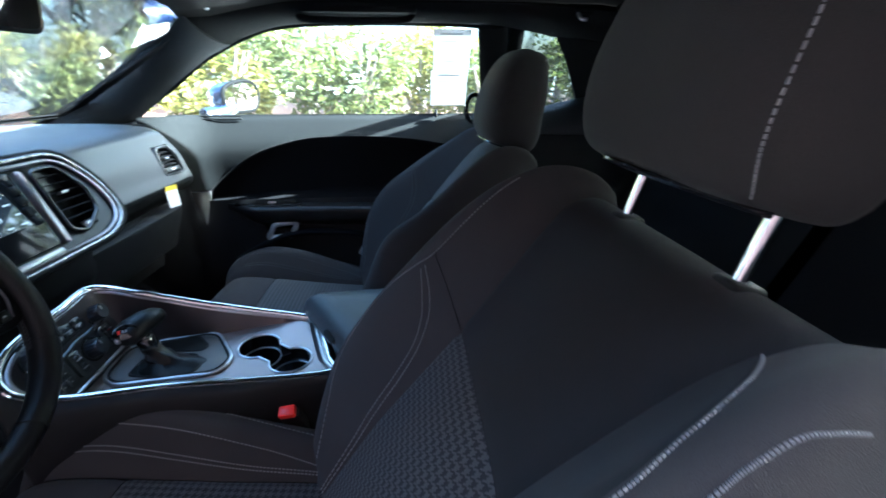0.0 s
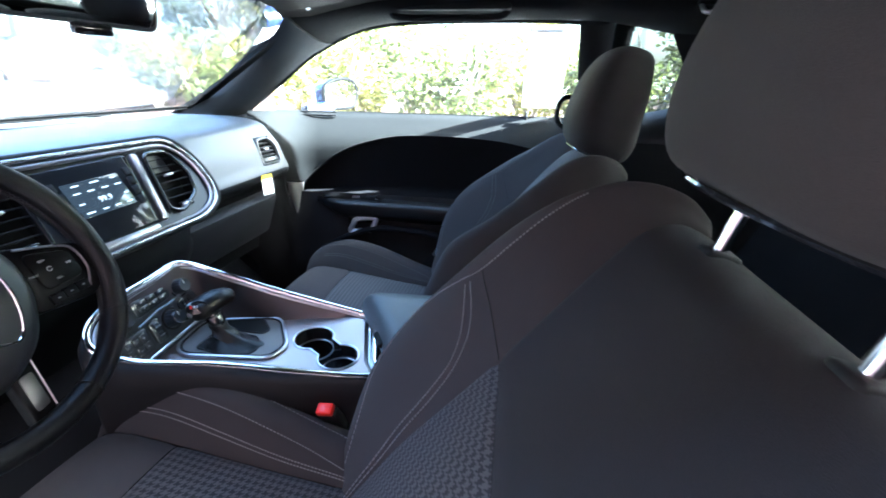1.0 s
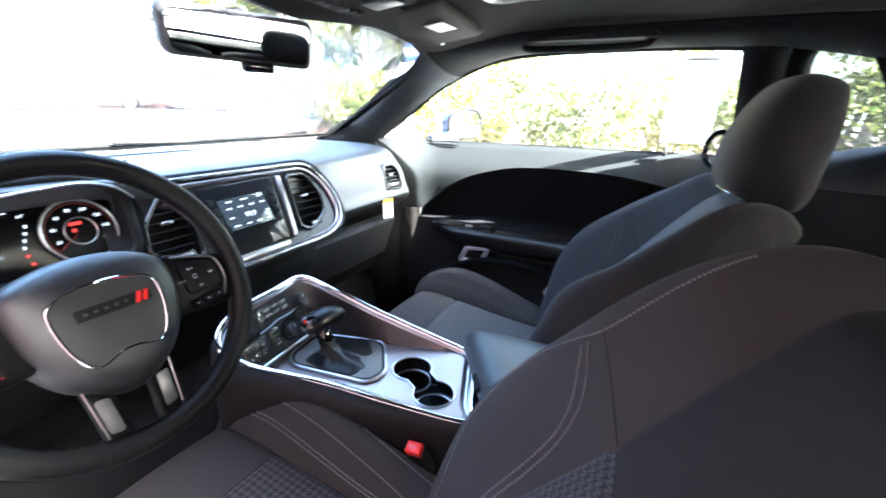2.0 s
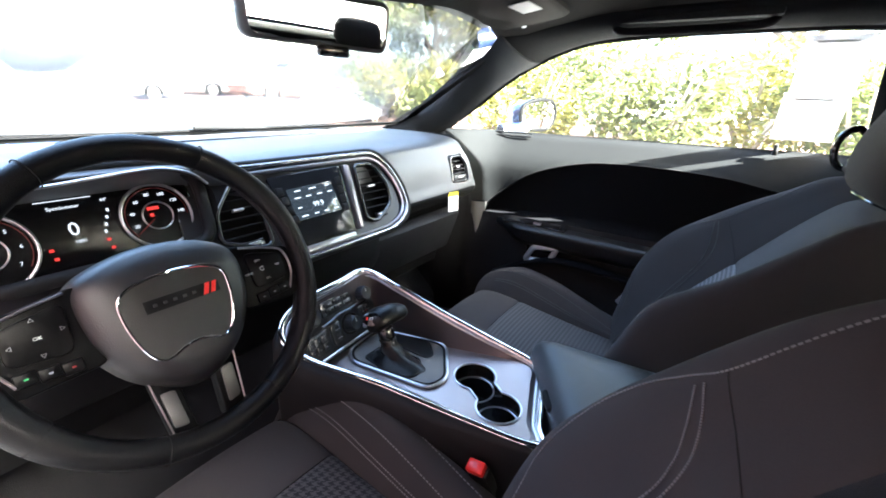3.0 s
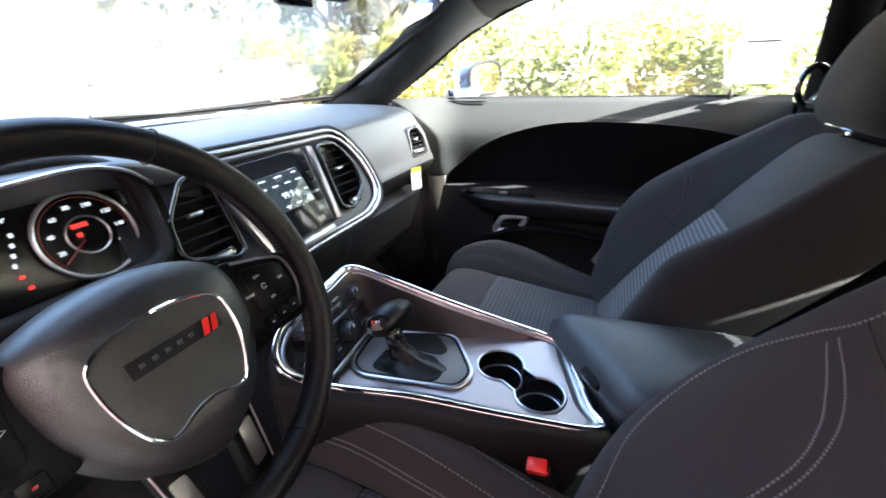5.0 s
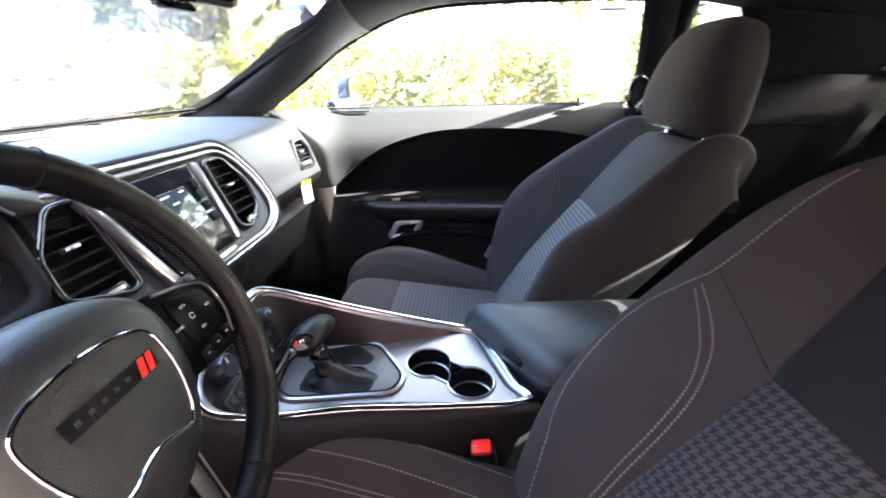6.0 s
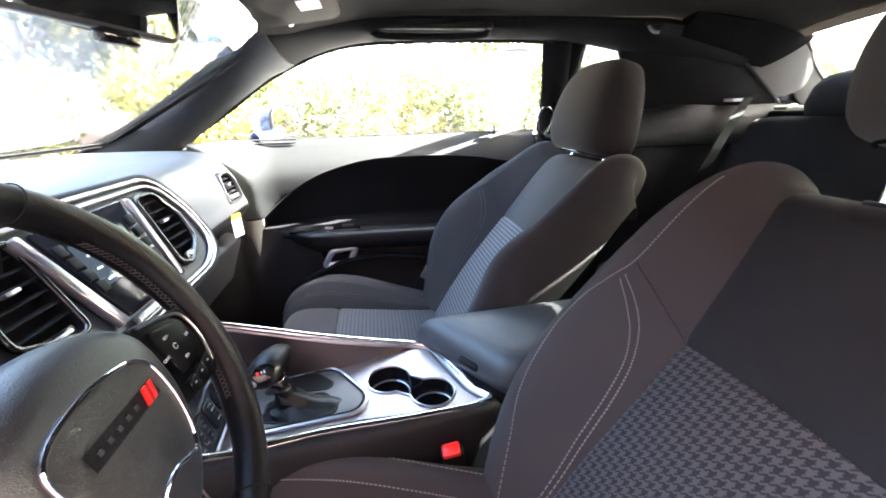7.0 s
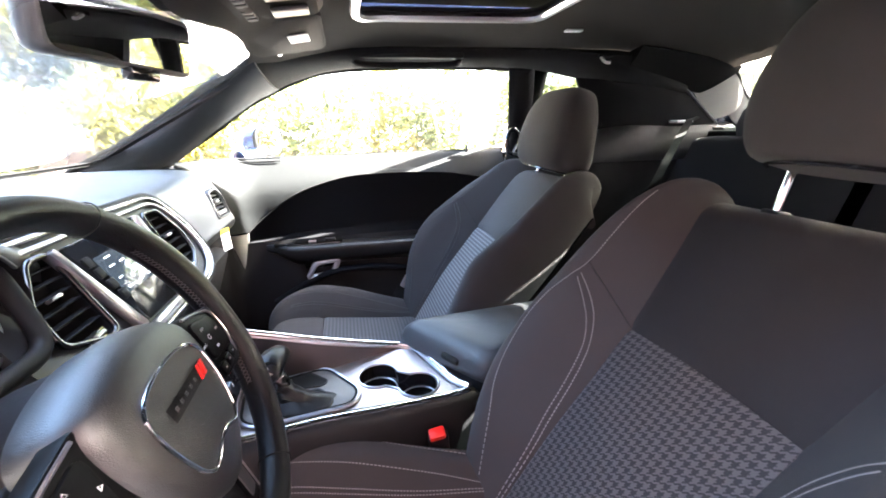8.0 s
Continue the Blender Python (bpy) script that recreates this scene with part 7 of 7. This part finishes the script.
def bush(x, y, r, h, material, label, seed, n=2600):
    rng = random.Random(seed)
    b = empty("bush", label, "bush", "bushes in the bed", at=(x, y, ground_z(x, y) + 0.1))
    z0 = ground_z(x, y) + 0.1
    bm = bmesh.new()
    for k in range(5):
        a = rng.random() * 6.3
        tube(bm, [(x, y, z0), (x + 0.3 * r * math.cos(a), y + 0.3 * r * math.sin(a), z0 + h * 0.4), (x + 0.6 * r * math.cos(a), y + 0.6 * r * math.sin(a), z0 + h * 0.8)], [0.04, 0.025, 0.01], 6)
    part("stems", bm, bark, b)
    bm = bmesh.new()
    for k in range(9):
        a, q = rng.random() * 6.3, rng.random() ** 0.5
        c = (x + r * 0.62 * q * math.cos(a), y + r * 0.62 * q * math.sin(a), z0 + h * (0.28 + 0.5 * rng.random()))
        leaves(bm, c, (r * 0.5, r * 0.5, h * 0.3), n // 9, 0.055, rng)
    part("foliage", bm, material, b, smooth=False)
    under(b)


def tree_at(x, y, h, material, label, seed, n=5200, r=None):
    rng = random.Random(seed)
    z0 = ground_z(x, y)
    r = r or h * 0.34
    tr = empty("tree", label, "tree", "trees round the lot", at=(x, y, z0))
    bm = bmesh.new()
    trunk = spline([(x, y, z0 - 0.1), (x + 0.1, y, z0 + h * 0.25), (x - 0.05, y + 0.1, z0 + h * 0.5), (x, y, z0 + h * 0.8)], 10)
    tube(bm, trunk, list(np.linspace(h * 0.026, h * 0.008, 10)), 10)
    tips = []
    for k in range(11):
        a = k * 2.4 + rng.random()
        p = Vector(trunk[3 + k % 6])
        q = p + Vector((math.cos(a) * r * 0.8, math.sin(a) * r * 0.8, h * (0.10 + 0.15 * rng.random())))
        tube(bm, [p, p.lerp(q, 0.5) + Vector((0, 0, 0.2)), q], [h * 0.01, h * 0.006, h * 0.002], 6)
        tips.append(q)
    part("trunk", bm, bark, tr)
    bm = bmesh.new()
    for q in tips + [Vector(trunk[-1]), Vector(trunk[-2])]:
        leaves(bm, q, (r * 0.5, r * 0.5, h * 0.16), n // 13, 0.10 * h / 6, rng)
    part("crown", bm, material, tr, smooth=False)
    under(tr)


rng = random.Random(4)
for k, (x, y, r, h) in enumerate(((-5.6, 7.2, 1.1, 1.5), (-4.4, 6.2, 0.9, 1.2), (-3.6, 7.6, 1.2, 1.9), (-2.6, 6.3, 1.0, 1.5), (-1.7, 7.4, 1.2, 2.0), (-0.8, 6.2, 1.0, 1.4), (0.2, 7.2, 1.2, 1.8), (1.2, 6.3, 1.0, 1.3), (2.2, 7.3, 1.2, 1.9), (3.4, 6.5, 1.1, 1.5), (-7.2, 8.0, 1.2, 1.6), (4.8, 7.2, 1.2, 1.6), (6.2, 6.6, 1.1, 1.5), (7.8, 7.0, 1.2, 1.7), (9.4, 6.8, 1.2, 1.6))):
    bush(x, y, r, h, leaf_a if k % 3 else leaf_b, "dense green flowering bush in the bed" if k % 3 else "yellow-green bush in the bed", 20 + k)
for k, (x, y, h) in enumerate(((-3.2, 10.5, 6.0), (0.6, 11.0, 6.5), (3.6, 10.5, 6.0), (-7.5, 12.0, 6.5), (-12.5, 13.0, 7.0), (-18, 14.0, 7.0), (-38, 6, 5.0), (-44, -4, 5.0), (8.5, 11.0, 6.5), (-5.3, 10.2, 5.0), (-6.6, 9.6, 4.6))):
    tree_at(x, y, h, leaf_b if k % 2 else leaf_a, "leafy green tree behind the planting bed" if k < 4 or k > 8 else "leafy tree beyond the car park", 60 + k)


def car(x, y, turn, paint, label):
    z = ground_z(x, y)
    c = empty("parked_car", label, "car", "parked cars", at=(x, y, z))
    m = Matrix.Translation((x, y, z)) @ pose(0, 0, 0, 0, 0, turn)
    low = [(-2.2, 0.35), (-2.25, 0.6), (-2.1, 0.82), (-1.2, 0.92), (0.0, 0.95), (1.6, 0.95), (2.15, 0.85), (2.2, 0.55), (2.15, 0.3)]
    outline = low + [(-2.0, 0.28)]
    rows = [[m @ Vector((px, w, pz)) for px, pz in outline] for w in (-0.88, -0.90, -0.80, 0.80, 0.90, 0.88)]
    part("body", sheet(rows, closed=True, caps=True), paint, c)
    roof = [(-1.15, 0.92), (-0.45, 1.42), (0.6, 1.46), (1.2, 1.36), (1.75, 0.94)]
    rows = [[m @ Vector((px * (1 if pz < 1 else 0.97), w * (1 if pz < 1 else 0.86), pz)) for px, pz in roof] for w in (-0.80, -0.4, 0.4, 0.80)]
    part("cabin", sheet(rows, closed=True, caps=True), dark_glass, c, "dark cabin glass")
    part("roof", sheet([[m @ Vector((px, w, pz)) for px, pz in ((-0.5, 1.425), (0.0, 1.465), (0.6, 1.468), (1.2, 1.37))] for w in (-0.7, 0, 0.7)]), paint, c)
    for wx in (-1.4, 1.35):
        for s in (-1, 1):
            w = part("wheel", disc(bmesh.new(), m @ Matrix.Translation((wx, s * 0.91, 0.33)) @ pose(0, 0, 0, -90 * s), 0.33, 0.2, 24, 0.03), rubber, c)
            part("rim", disc(bmesh.new(), m @ Matrix.Translation((wx, s * 0.915, 0.33)) @ pose(0, 0, 0, -90 * s), 0.2, 0.05, 16, 0.01), carsilver, w)
    for s in (-1, 1):
        part("headlight", box(bmesh.new(), m @ Vector((-2.17, s * 0.65, 0.7)), (0.12, 0.34, 0.14), 0.04, m.to_3x3().to_4x4()), lightgrey, c)
    under(c)


car(-12.5, 1.6, 15, carwhite, "white car parked across the lot")
car(-19.5, 7.2, 60, carwhite, "white car parked in the row")
car(-20.5, 10.0, 60, carsilver, "silver car parked in the row")
car(-14.5, 11.5, 80, carred, "dull red car parked by the trees")

# pale building beyond the lot
bd = empty("building", "pale low building with dark windows beyond the car park", "building", at=(-36, 22, 2.0))
part("wall", box(bmesh.new(), (-36, 22, 4.5), (14, 10, 7), 0.05), wallpaint, bd)
part("roof", box(bmesh.new(), (-36, 22, 8.1), (14.6, 10.6, 0.3), 0.05), concrete, bd)
for k in range(5):
    for lv in range(2):
        w = part("window", box(bmesh.new(), (-28.98, 18.4 + 1.8 * k, 3.4 + 2.8 * lv), (0.12, 1.1, 1.5), 0.02), dark_glass, bd)
under(bd)
single("bay_line", sheet([[(-9 + 0.0, y, ground_z(-9, y) + 0.006), (-8.88, y, ground_z(-8.88, y) + 0.006)] for y in np.linspace(-3, 4, 10)]), linepaint, "white painted parking bay line", "road marking", "structure")

# plain unseen walls closing the driver's side, added to limit and tint its light
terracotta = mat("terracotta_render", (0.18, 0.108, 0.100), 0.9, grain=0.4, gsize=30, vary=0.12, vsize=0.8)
single("wall_west", box(bmesh.new(), (-1.0, -2.0, 2.4), (26, 0.3, 4.9), 0.03), terracotta, "plain terracotta wall beside the parking bay", "wall", "structure")
# added to keep the sun off the ground strip beside the car
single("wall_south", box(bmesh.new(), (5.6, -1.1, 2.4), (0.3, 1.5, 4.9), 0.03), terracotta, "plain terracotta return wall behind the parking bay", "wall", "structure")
